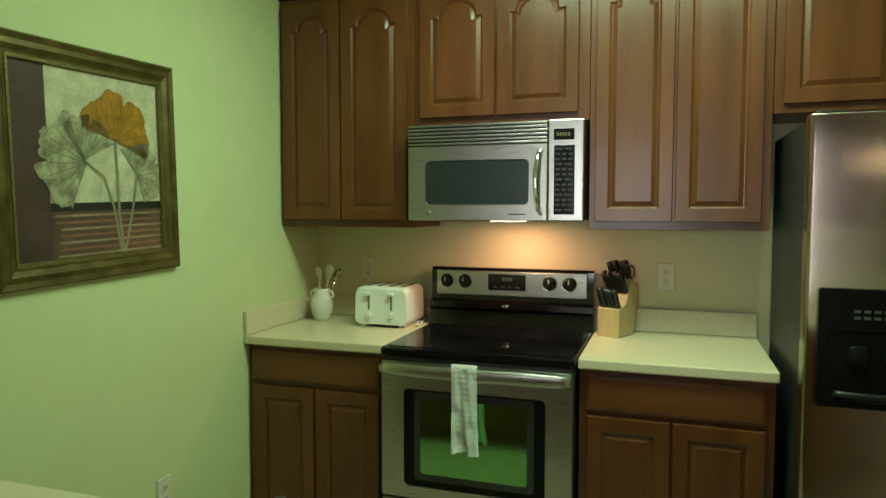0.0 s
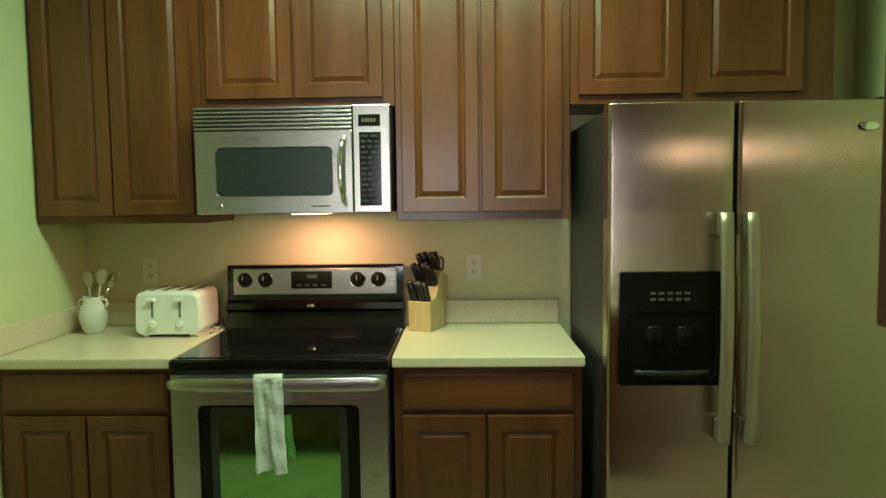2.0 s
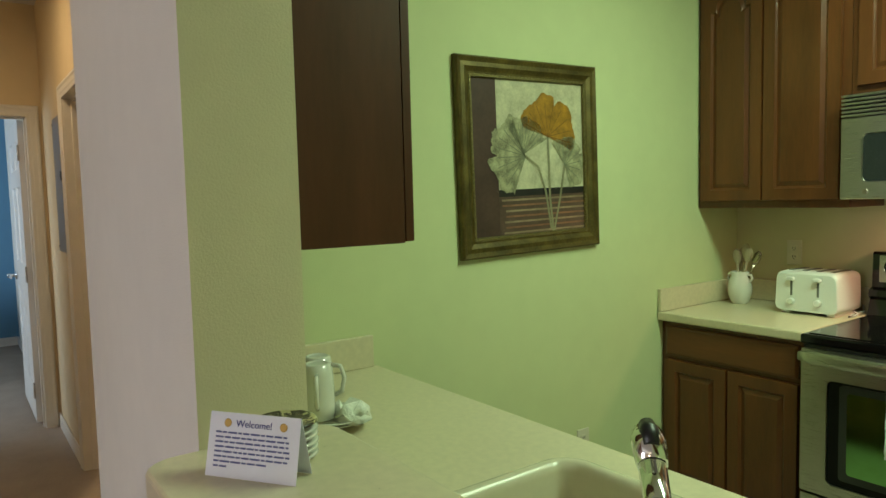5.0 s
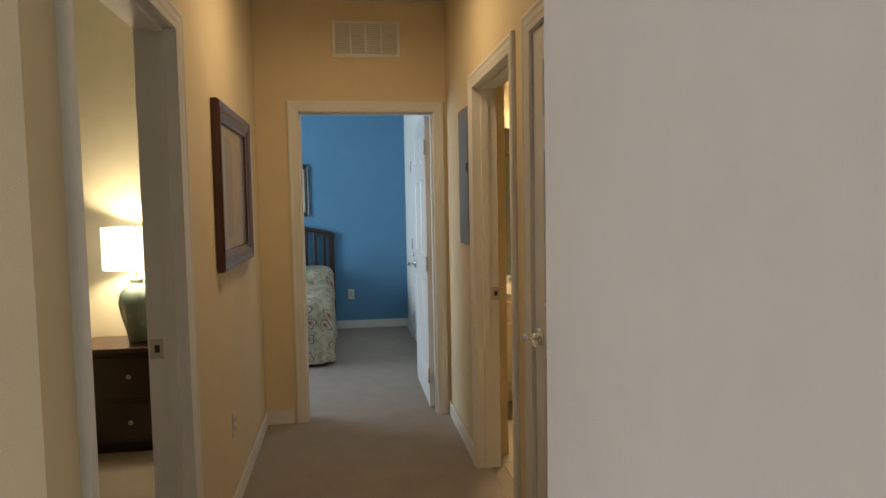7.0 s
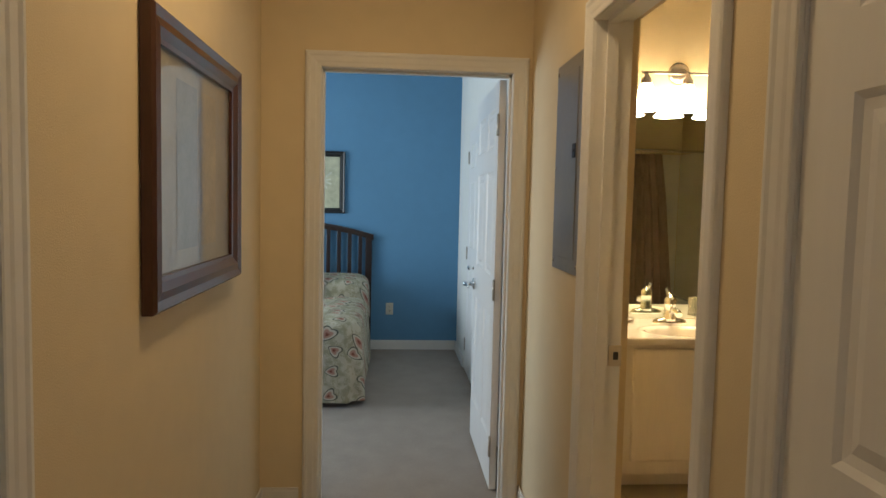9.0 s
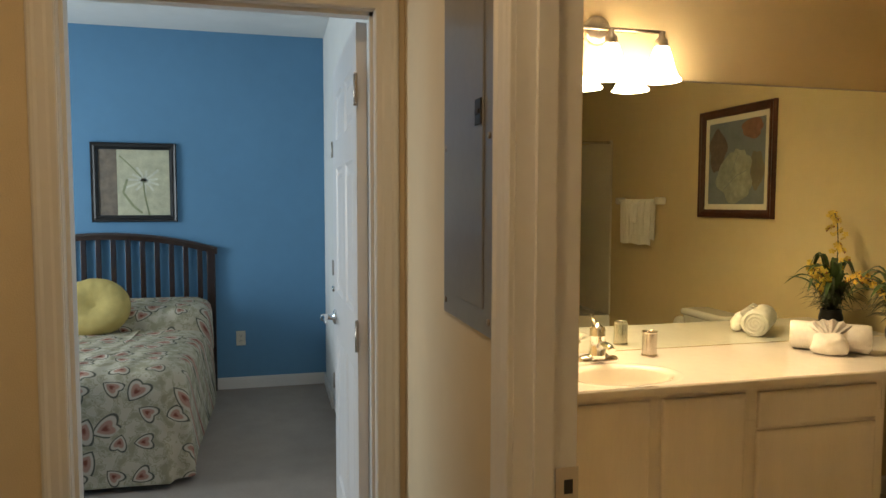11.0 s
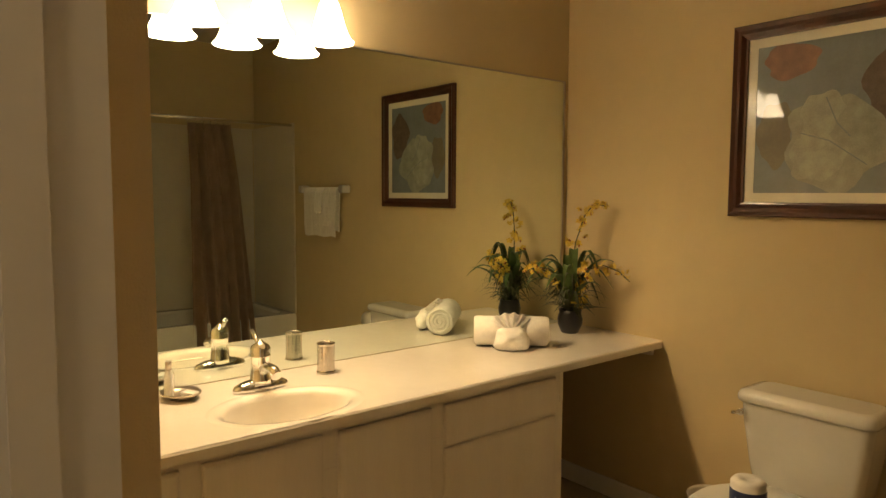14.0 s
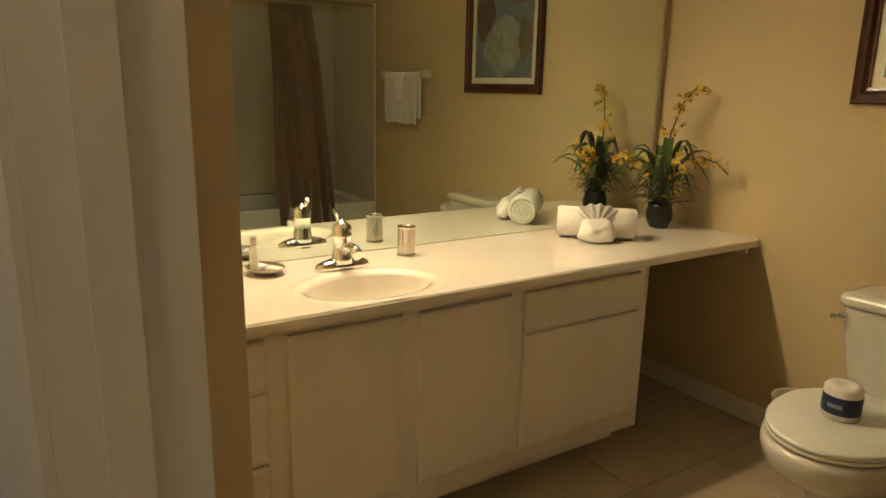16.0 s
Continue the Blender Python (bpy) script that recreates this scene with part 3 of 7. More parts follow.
def kitchen_faucet():
    ob = thing("faucet", "chrome pull-out kitchen faucet behind the sink", "faucet", (1.452, -2.597, 0.915), 45)
    ob.matrix_basis = ob.matrix_basis @ Matrix.Scale(0.95, 4)
    bm = bmesh.new()
    lathe(bm, ((0.032, 0), (0.032, 0.006), (0.026, 0.012), (0.023, 0.05), (0.024, 0.10), (0.02, 0.13)), 20)
    part("base", bm, chrome, ob)
    bm = bmesh.new()
    tube(bm, [(0, 0.005, 0.06), (0, 0.05, 0.11), (0, 0.10, 0.155), (0, 0.15, 0.19)], 0.018, 16, taper=(1, 1, 1.0, 1.05))
    part("spout", bm, chrome, ob)
    bm = bmesh.new()
    tube(bm, [(0, 0.15, 0.19), (0, 0.18, 0.208), (0, 0.20, 0.212), (0, 0.212, 0.205)], 0.023, 16, taper=(0.9, 1.05, 1.0, 0.7))
    tube(bm, [(0, 0.158, 0.2145), (0, 0.180, 0.2275), (0, 0.202, 0.2285)], 0.0135, 12, index=1, taper=(0.8, 1.0, 0.9))
    part("spray_head", bm, [chrome, black_satin], ob, "chrome spray head with a black button")
    bm = bmesh.new()
    tube(bm, [(0, -0.005, 0.12), (0.0, 0.005, 0.15), (-0.012, 0.055, 0.185)], 0.011, 12, taper=(1.1, 1, 0.7))
    part("lever", bm, chrome, ob)
    return ob


kitchen_faucet()


def bar_ledge():
    bm = bmesh.new()
    def ring(d, z):
        return [(x, y, z) for x, y in rounded(0.813 + d, 1.56 - d, -2.995 + d, -2.685 - d, 0.05 - d)]
    loops(bm, [ring(0.004, 1.021), ring(0, 1.025), ring(0, 1.055), ring(0.002, 1.059), ring(0.006, 1.061)], close_first=True)
    return whole("bar_ledge", bm, laminate, "cream laminate raised bar ledge with rounded corners on the low wall", "countertop")


bar_ledge()


def range_cooker():
    ob = thing("range_cooker", "stainless steel electric range with a black glass cooktop", "stove", (0.648, -0.66, 0))
    W = 0.755
    part("body", bx(0.004, W - 0.004, 0.02, 0.64, 0.09, 0.895), dark_metal, ob)
    part("plinth", bx(0.03, W - 0.03, 0.06, 0.6, 0, 0.09), black_satin, ob)
    bm = bmesh.new()
    box(bm, 0, W, -0.018, 0.56, 0.878, 0.914, 0.008)
    box(bm, 0.02, W - 0.02, 0.01, 0.55, 0.9145, 0.917)
    part("cooktop", bm, black_gloss, ob, "black glass cooktop")
    bm = bmesh.new()
    prof = ((0.56, 0.90), (0.545, 0.915), (0.575, 0.98), (0.555, 0.995), (0.56, 1.02), (0.592, 1.03), (0.597, 1.168), (0.605, 1.178), (0.645, 1.178), (0.645, 0.90))
    ends = [[bm.verts.new((x, y, z)) for y, z in prof] for x in (0.0, W)]
    for i in range(len(prof)):
        j = (i + 1) % len(prof)
        bm.faces.new((ends[0][i], ends[0][j], ends[1][j], ends[1][i]))
    bm.faces.new(ends[0]), bm.faces.new(ends[1])
    part("backguard", bm, black_gloss, ob, "black glossy backguard")
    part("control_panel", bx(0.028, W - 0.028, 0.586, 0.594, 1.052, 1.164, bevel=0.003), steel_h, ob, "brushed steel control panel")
    bm = bmesh.new()
    box(bm, 0.277, 0.452, 0.582, 0.587, 1.078, 1.152, 0.002)
    for i in range(4):
        box(bm, 0.30 + i * 0.035, 0.322 + i * 0.035, 0.5805, 0.5825, 1.088, 1.098, index=1)
        box(bm, 0.345 + i * 0.012, 0.354 + i * 0.012, 0.5805, 0.5825, 1.122, 1.138, index=2)
    part("display", bm, [black_gloss, dark_metal, material("clock_digit", (0.05, 0.07, 0.07), 0.4)], ob, "dark glass clock display with grey digits")
    for x in (0.078, 0.166, 0.562, 0.650):
        bm = bmesh.new()
        rings = [[(x + r * math.cos(a), y, 1.116 + r * math.sin(a)) for a in [2 * math.pi * k / 24 for k in range(24)]] for r, y in ((0.030, 0.586), (0.030, 0.583), (0.025, 0.581), (0.023, 0.563), (0.020, 0.560))]
        loops(bm, rings, smooth=True)
        box(bm, x - 0.005, x + 0.005, 0.553, 0.562, 1.094, 1.138, 0.002)
        box(bm, x - 0.0012, x + 0.0012, 0.5522, 0.5532, 1.118, 1.135, index=1)
        knob = part("knob", bm, [black_gloss, white_plastic], ob, "black knob with a white mark")
        bm = bmesh.new()
        loops(bm, [[(x + r * math.cos(a), y, 1.116 + r * math.sin(a)) for a in [2 * math.pi * k / 28 for k in range(28)]] for r, y in ((0.0305, 0.5862), (0.0345, 0.5862), (0.0345, 0.584), (0.0325, 0.5825), (0.0305, 0.584))], close_last=False, smooth=True)
        part("collar", bm, chrome, knob, "thin chrome ring")
    bm = bmesh.new()
    lathe(bm, ((0.024, 0), (0.02, 0.004), (0.005, 0.006)), 20, (0, 0, 0), squash=(1, 0.5))
    bmesh.ops.transform(bm, matrix=pose(0.365, 0.562, 1.005, 90, 0, 0), verts=bm.verts)
    part("badge", bm, chrome, ob, "small oval metal badge")
    # oven door
    dz0, dz1 = 0.325, 0.862
    bm = bmesh.new()
    rim = [(x, z) for x, z in rounded(0.006, W - 0.006, dz0, dz1, 0.006)]
    win = [(x, z) for x, z in rounded(0.098, 0.652, 0.372, 0.757, 0.022)]
    v1 = loops(bm, [[(x, 0.02, z) for x, z in rim], [(x, -0.012, z) for x, z in rim], [(x, -0.018, z) for x, z in rim]], close_last=False, close_first=True)
    v2 = loops(bm, [[(x, -0.018, z) for x, z in win], [(x, -0.013, z) for x, z in win], [(x, -0.010, z) for x, z in win]], close_last=False)
    es = [bm.edges.get((v[i], v[(i + 1) % len(v)])) for v in (v1[-1], v2[0]) for i in range(len(v))]
    bmesh.ops.triangle_fill(bm, use_beauty=True, edges=es, normal=(0, -1, 0))
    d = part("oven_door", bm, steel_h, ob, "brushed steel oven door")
    bm = bmesh.new()
    loops(bm, [[(x, -0.0105, z) for x, z in win], [(x, -0.0125, z) for x, z in inset(win, 0.004)]])
    part("window_border", bm, material("border_black", (0.004, 0.004, 0.004), 0.4, 0, 8, 0.2, spec=0.2), d, "black glass window border")
    bm = bmesh.new()
    gl = [(x, z) for x, z in rounded(0.146, 0.604, 0.405, 0.742, 0.012)]
    loops(bm, [[(x, -0.0127, z) for x, z in gl], [(x, -0.0145, z) for x, z in gl]])
    # Green of the lit floor's reflection is put into this metallic tint.
    part("window_glass", bm, material("oven_glass", (0.25, 0.56, 0.21), 0.05, 1.0, 5, 0.1), d, "dark reflective oven glass, green floor reflection put into its tint")
    bm = bmesh.new()
    lo = [(x, z) for x, z in rounded(0.140, 0.610, 0.399, 0.748, 0.014)]
    v = loops(bm, [[(x, -0.0127, z) for x, z in lo], [(x, -0.0155, z) for x, z in lo], [(x, -0.0155, z) for x, z in inset(lo, 0.007)], [(x, -0.0147, z) for x, z in inset(lo, 0.026)]], close_last=False)
    part("window_trim", bm, material("trim_grey", (0.028, 0.032, 0.028), 0.35, 0, 8, 0.15), d, "grey inner window trim")
    bm = bmesh.new()
    n = 18
    secs = []
    for i in range(n + 1):
        t = i / n
        x = 0.008 + (W - 0.016) * t
        bow = -0.040 - 0.012 * math.sin(math.pi * t)
        tip = 1 - 0.35 * (abs(2 * t - 1) ** 14)
        secs.append([(x, bow + 0.011 * math.copysign(abs(math.cos(a)) ** 0.7, math.cos(a)), 0.836 + 0.0245 * tip * math.copysign(abs(math.sin(a)) ** 0.6, math.sin(a))) for a in [2 * math.pi * k / 16 for k in range(16)]])
    loops(bm, secs, smooth=True, close_first=True)
    for x in (0.012, W - 0.034):
        box(bm, x, x + 0.022, -0.036, -0.012, 0.820, 0.850, 0.002)
    part("oven_handle", bm, steel_h, d, "wide flat steel oven handle")
    part("vent_strip", bx(0.01, W - 0.01, -0.008, 0.02, 0.864, 0.877), black_satin, ob)
    bm = bmesh.new()
    box(bm, 0.006, W - 0.006, -0.016, 0.02, 0.10, 0.315, 0.005)
    part("storage_drawer", bm, steel_h, ob, "steel storage drawer")
    return ob


range_cooker()


def dish_towel():
    """A folded towel hung over the oven handle."""
    bm = bmesh.new()
    nx, nz = 22, 150
    grid = []
    for j in range(nz + 1):
        t = j / nz
        row = []
        for i in range(nx + 1):
            u = i / nx
            drop = max(0.0, 1 - t / 0.52)
            x = 0.962 + (0.088 + 0.016 * drop) * u + 0.008 * (0.5 - u) * math.sin(t * 9)
            fold = 0.016 * math.sin(u * 10.5 + 1.1 * math.sin(t * 7)) + 0.007 * math.sin(u * 21 + t * 11) + 0.004 * math.sin(t * 40 + u * 6)
            if t < 0.52:
                z = 0.548 + (0.862 - 0.548) * t / 0.52
                y = -0.733 - (0.010 + fold) * (0.25 + 0.75 * drop)
            elif t < 0.60:
                a = math.pi * (t - 0.52) / 0.08
                y, z = -0.7165 - 0.018 * math.cos(a), 0.862 + 0.014 * math.sin(a)
            else:
                z = 0.862 - 0.2 * (t - 0.60) / 0.40
                y = -0.6965 + 0.002 * math.sin(u * 8)
            z += 0.006 * math.sin(u * 5) * (t < 0.04)
            rib = 0.0012 * math.sin(t * 2 * math.pi * 30) * (0.6 + 0.4 * math.sin(u * 34))
            row.append(bm.verts.new((x, y - (rib if t < 0.52 else 0), z)))
        grid.append(row)
    for a, b in zip(grid, grid[1:]):
        for i in range(nx):
            bm.faces.new((a[i], a[i + 1], b[i + 1], b[i])).smooth = True
    bmesh.ops.solidify(bm, geom=bm.faces[:], thickness=0.009)
    return whole("dish_towel", bm, material("terry", (0.90, 0.90, 0.87), 0.95, 0, 40, 0.08, 0.4, 300, spec=0.1), "white ribbed cotton dish towel over the oven handle", "towel")


dish_towel()


def microwave():
    ob = thing("microwave", "stainless steel over-the-range microwave with a curved handle", "microwave", (0.67, -0.43, 1.402))
    W, H = 0.726, 0.40
    part("body", bx(0.003, W - 0.001, 0.03, 0.425, 0.004, H - 0.002, bevel=0.003), dark_metal, ob)
    bm = bmesh.new()
    n = 6
    for i in range(n):
        z = 0.312 + i * 0.0148
        box(bm, 0.0, 0.585, 0.0, 0.03, z, z + 0.0082, 0.001)
    box(bm, 0.002, 0.583, 0.016, 0.03, 0.31, H - 0.002, index=1)
    part("vent_grille", bm, [steel_h, black_satin], ob, "ribbed steel vent grille")
    bm = bmesh.new()
    rim = rounded(0, 0.586, 0.002, 0.308, 0.008)
    win = rounded(0.075, 0.512, 0.066, 0.248, 0.02)
    v1 = loops(bm, [[(x, 0.03, z) for x, z in rim], [(x, 0.003, z) for x, z in rim], [(x, 0.0, z) for x, z in inset(rim, 0.003)]], close_last=False, close_first=True)
    v2 = loops(bm, [[(x, 0.0, z) for x, z in win], [(x, 0.005, z) for x, z in inset(win, 0.003)]], close_last=False)
    es = [bm.edges.get((v[i], v[(i + 1) % len(v)])) for v in (v1[-1], v2[0]) for i in range(len(v))]
    bmesh.ops.triangle_fill(bm, use_beauty=True, edges=es, normal=(0, -1, 0))
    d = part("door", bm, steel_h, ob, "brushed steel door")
    bm = bmesh.new()
    loops(bm, [[(x, 0.012, z) for x, z in win], [(x, 0.0045, z) for x, z in inset(win, 0.0025)]], close_first=True)
    part("door_window", bm, material("mesh_glass", (0.022, 0.027, 0.028), 0.24, 0, 300, 0.2), d, "grey mesh window")
    bm = bmesh.new()
    tube(bm, [(0.56, 0.0, 0.282), (0.553, -0.022, 0.262), (0.548, -0.034, 0.22), (0.546, -0.038, 0.16), (0.548, -0.034, 0.10), (0.553, -0.022, 0.05), (0.56, 0.0, 0.03)], 0.0095, 12, taper=(0.8, 1, 1.1, 1.15, 1.1, 1, 0.8))
    part("handle", bm, chrome, d, "curved chrome handle")
    bm = bmesh.new()
    lathe(bm, ((0.011, 0), (0.011, 0.002), (0.008, 0.003)), 16)
    bmesh.ops.transform(bm, matrix=pose(0.09, 0.0, 0.03, 90, 0, 0), verts=bm.verts)
    part("badge", bm, nickel, d, "round badge")
    part("nameplate", bx(0.43, 0.5, -0.001, 0.001, 0.026, 0.031), dark_metal, d)
    part("control_panel", bx(0.589, W, 0.0, 0.03, 0.002, H - 0.002, bevel=0.004), steel_h, ob, "steel control panel")
    bm = bmesh.new()
    box(bm, 0.61, 0.69, -0.002, 0.002, 0.318, 0.362, 0.001)
    for i in range(5):
        box(bm, 0.622 + i * 0.011, 0.629 + i * 0.011, -0.003, -0.0015, 0.333, 0.347, index=1)
    part("display", bm, [black_gloss, glowing("led_amber", (0.12, 0.09, 0.05), 0.15)], ob, "black clock display")
    bm = bmesh.new()
    box(bm, 0.612, 0.692, -0.002, 0.002, 0.028, 0.298, 0.001)
    random.seed(5)
    for r in range(13):
        z = 0.284 - r * 0.0198
        for c in range(3 if r % 3 else 2):
            wd = 0.016 if r % 3 else 0.026
            x = 0.618 + c * (0.025 if r % 3 else 0.036)
            box(bm, x, x + wd, -0.0028, -0.0015, z - 0.004, z + 0.003, index=1)
    part("keypad", bm, [black_gloss, material("keypad_print", (0.032, 0.035, 0.04), 0.5)], ob, "black keypad with pale print")
    part("hood_lens", bx(0.33, 0.46, 0.10, 0.24, -0.004, 0.006, bevel=0.002), glowing("hood_lens_glow", (1.0, 0.72, 0.45), 4.0), ob, "lit cooktop lamp lens")
    return ob


microwave()


handle_steel = material("satin_steel", (0.42, 0.37, 0.30), 0.5, 1.0, 40, 0.03)


def fridge():
    ob = thing("refrigerator", "stainless steel side-by-side refrigerator with a black water dispenser", "refrigerator", (2.105, -0.825, 0))
    W, H = 0.915, 1.735
    part("body", bx(0.004, W - 0.004, 0.075, 0.75, 0.02, H - 0.012, bevel=0.006), dark_metal, ob, "dark grey cabinet sides")
    for x in (0.02, W - 0.09):
        part("hinge_cover", bx(x, x + 0.07, 0.03, 0.16, H - 0.012, H + 0.012, bevel=0.006), black_satin, ob)
    part("grille", bx(0.01, W - 0.01, 0.05, 0.09, 0.0, 0.085, bevel=0.004), black_satin, ob)
    for x0, x1 in ((0.0, 0.387), (0.394, W)):
        bm = bmesh.new()
        r = 0.016
        sec = [(x0, 0.07), (x0, 0.069), (x0, r + 0.004)]
        sec += [(x0 + r - r * math.cos(q), 0.004 + r - r * math.sin(q)) for q in [math.pi / 2 * k / 6 for k in range(1, 7)]]
        sec += [(x0 + r + (x1 - x0 - 2 * r) * k / 16, 0.004 - 0.004 * math.sin(math.pi * k / 16)) for k in range(1, 16)]
        sec += [(x1 - r + r * math.sin(q), 0.004 + r - r * math.cos(q)) for q in [math.pi / 2 * k / 6 for k in range(7)]]
        sec += [(x1, 0.069), (x1, 0.07)]
        loops(bm, [[(x, y, z) for x, y in sec] for z in (0.09, 0.094, H - 0.004, H)], smooth=True, close_first=True)
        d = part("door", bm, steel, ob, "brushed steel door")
        hx = 0.345 if x0 == 0 else 0.424
        bm = bmesh.new()
        secs = []
        for i in range(21):
            t = i / 20
            z = 0.69 + 0.71 * t
            y = -0.045 - 0.018 * math.sin(math.pi * t)
            secs.append([(hx + 0.021 * math.cos(a), y + 0.014 * math.sin(a), z) for a in [2 * math.pi * k / 12 for k in range(12)]])
        loops(bm, secs, smooth=True, close_first=True)
        for z in (0.69, 1.33):
            box(bm, hx - 0.016, hx + 0.016, -0.05, 0.0, z, z + 0.07, 0.005)
        part("handle", bm, handle_steel, d, "bowed satin steel handle")
        if x0 == 0:
            bm = bmesh.new()
            a, b, c, e = 0.035, 0.355, 0.864, 1.218
            v = loops(bm, [[(x, -0.006, z) for x, z in rounded(a, b, c, e, 0.01)], [(x, -0.013, z) for x, z in rounded(a, b, c, e, 0.01)], [(x, -0.013, z) for x, z in rounded(a + 0.012, b - 0.012, c + 0.012, e - 0.03, 0.01)]], close_last=False)
            part("dispenser_frame", bm, black_plastic, d, "black dispenser frame")
            bm = bmesh.new()
            box(bm, a + 0.012, b - 0.012, -0.012, -0.009, 1.10, e - 0.03, 0.0)
            for r in range(2):
                for k in range(5):
                    box(bm, 0.128 + k * 0.026, 0.145 + k * 0.026, -0.0135, -0.0115, 1.130 + r * 0.019, 1.138 + r * 0.019, index=1)
            part("dispenser_panel", bm, [black_plastic, material("button_grey", (0.10, 0.10, 0.09), 0.4)], d, "dispenser buttons")
            bm = bmesh.new()
            mouth = rounded(a + 0.022, b - 0.022, c + 0.020, 1.096, 0.022)
            loops(bm, [[(x, -0.0118, z) for x, z in rounded(a + 0.012, b - 0.012, c + 0.012, 1.0995, 0.004)], [(x, -0.0122, z) for x, z in mouth], [(x, -0.0092, z) for x, z in inset(mouth, 0.004)], [(x, -0.0085, z) for x, z in inset(mouth, 0.02)]], smooth=False)
            part("dispenser_recess", bm, black_plastic, d)
            for k in (0.118, 0.212):
                bm = bmesh.new()
                lathe(bm, ((0.012, -0.035), (0.026, -0.028), (0.030, 0.0), (0.026, 0.03), (0.016, 0.036)), 20, squash=(1, 0.35))
                bmesh.ops.translate(bm, verts=bm.verts, vec=(k + 0.025, -0.011, 1.015))
                part("dispenser_paddle", bm, black_plastic, d)
            bm = bmesh.new()
            rows = [[(a + 0.045 + (b - a - 0.09) * k / 12, -0.012 - dy - 0.012 * math.sin(math.pi * k / 12), c + dz) for k in range(13)] for dy, dz in ((-0.003, 0.032), (0.006, 0.034), (0.009, 0.042), (0.004, 0.050), (-0.003, 0.050))]
            loops(bm, [list(q) for q in zip(*rows)], smooth=True, close_first=True)
            part("drip_tray", bm, black_satin, d)
        else:
            bm = bmesh.new()
            lathe(bm, ((0.03, 0), (0.027, 0.003), (0.01, 0.004)), 20, squash=(1, 0.45))
            bmesh.ops.transform(bm, matrix=pose(0.78, -0.006, 1.655, 90, 0, 0), verts=bm.verts)
            part("badge", bm, chrome, d, "oval metal badge")
    return ob


fridge()


def kitchen_ceiling_light():
    ob = thing("ceiling_light", "rectangular fluorescent ceiling light with a white diffuser", "ceiling light", (1.55, -1.2, 2.74))
    part("frame", bx(-0.62, 0.62, -0.22, 0.22, -0.05, -0.002, bevel=0.01), white_trim, ob)
    part("diffuser", bx(-0.59, 0.59, -0.19, 0.19, -0.082, -0.045, bevel=0.015), glowing("diffuser_glow", (0.95, 1.0, 0.68), 3.0), ob, "glowing white diffuser")
    return ob


kitchen_ceiling_light()
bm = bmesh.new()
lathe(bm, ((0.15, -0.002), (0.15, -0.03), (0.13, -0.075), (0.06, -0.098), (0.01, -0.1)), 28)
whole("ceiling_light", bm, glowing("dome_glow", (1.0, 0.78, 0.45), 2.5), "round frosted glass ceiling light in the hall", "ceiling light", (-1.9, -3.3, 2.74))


# ---- pictures, plates and outlets ----
def art(name, colour, contrast=0.25, scale=9.0):
    return material(name, colour, 0.5, 0, scale, contrast, coat=0.5)


def flat(bm, pts, y, index=0):
    f = bm.faces.new([bm.verts.new((x, y, z)) for x, z in pts])
    f.material_index = index
    return f


def rect(bm, x0, x1, z0, z1, y, index=0):
    return flat(bm, ((x0, z0), (x1, z0), (x1, z1), (x0, z1)), y, index)


def picture(label, w, h, fw, fd, frame_mat, place, turn, paint, mats, mount=0.0, inner=None):
    ob = thing("framed_picture", label, "picture", place, turn)
    o = outline(w, h, -w / 2, -h / 2)
    bm = bmesh.new()
    prof = ((0, 0.0), (0, -fd * 0.75), (fw * 0.10, -fd), (fw * 0.35, -fd * 0.8), (fw * 0.6, -fd * 0.9), (fw * 0.85, -fd * 0.55), (fw, -fd * 0.5), (fw, -fd * 0.2))
    vs = loops(bm, [[(x, y, z) for x, z in inset(o, d)] for d, y in prof], close_last=False)
    part("frame", bm, frame_mat, ob)
    if inner:
        bm = bmesh.new()
        loops(bm, [[(x, y, z) for x, z in inset(o, d)] for d, y in ((fw - 0.002, -fd * 0.45), (fw - 0.001, -fd * 0.62), (fw + 0.008, -fd * 0.6), (fw + 0.012, -fd * 0.28))], close_last=False)
        part("inner_moulding", bm, inner, ob, "beaded gilt inner moulding")
    if mount:
        bm = bmesh.new()
        loops(bm, [[(x, y, z) for x, z in inset(o, d)] for d, y in ((fw - 0.002, -fd * 0.22), (fw + mount, -fd * 0.22), (fw + mount, -fd * 0.17))], close_last=False)
        part("mount", bm, art("mount_board", (0.72, 0.68, 0.56), 0.04), ob, "cream mount board")
    bm = bmesh.new()
    g = fw + mount - 0.003
    paint(bm, w - 2 * g, h - 2 * g, -fd * 0.16)
    part("print", bm, mats, ob)
    return ob


def fan_leaf(bm, cx, cz, r, a0, a1, y, index, seed, n=40):
    rnd = random.Random(seed)
    pts = [(cx, cz)]
    for i in range(n + 1):
        t = i / n
        a = radians(a0 + (a1 - a0) * t)
        k = r * (0.86 + 0.10 * math.sin(t * math.pi) + 0.05 * math.sin(t * 23 + seed) + 0.03 * rnd.uniform(-1, 1))
        if abs(t - 0.5) < 0.02:
            k *= 0.8
        pts.append((cx + k * math.cos(a), cz + k * math.sin(a)))
    for i in range(1, len(pts) - 1):
        flat(bm, (pts[0], pts[i], pts[i + 1]), y, index)


def ribbon(bm, pts, w, y, index):
    for (x0, z0), (x1, z1) in zip(pts, pts[1:]):
        d = Vector((x1 - x0, z1 - z0)).normalized() * w / 2
        flat(bm, ((x0 - d.y, z0 + d.x), (x0 + d.y, z0 - d.x), (x1 + d.y, z1 - d.x), (x1 - d.y, z1 + d.x)), y, index)


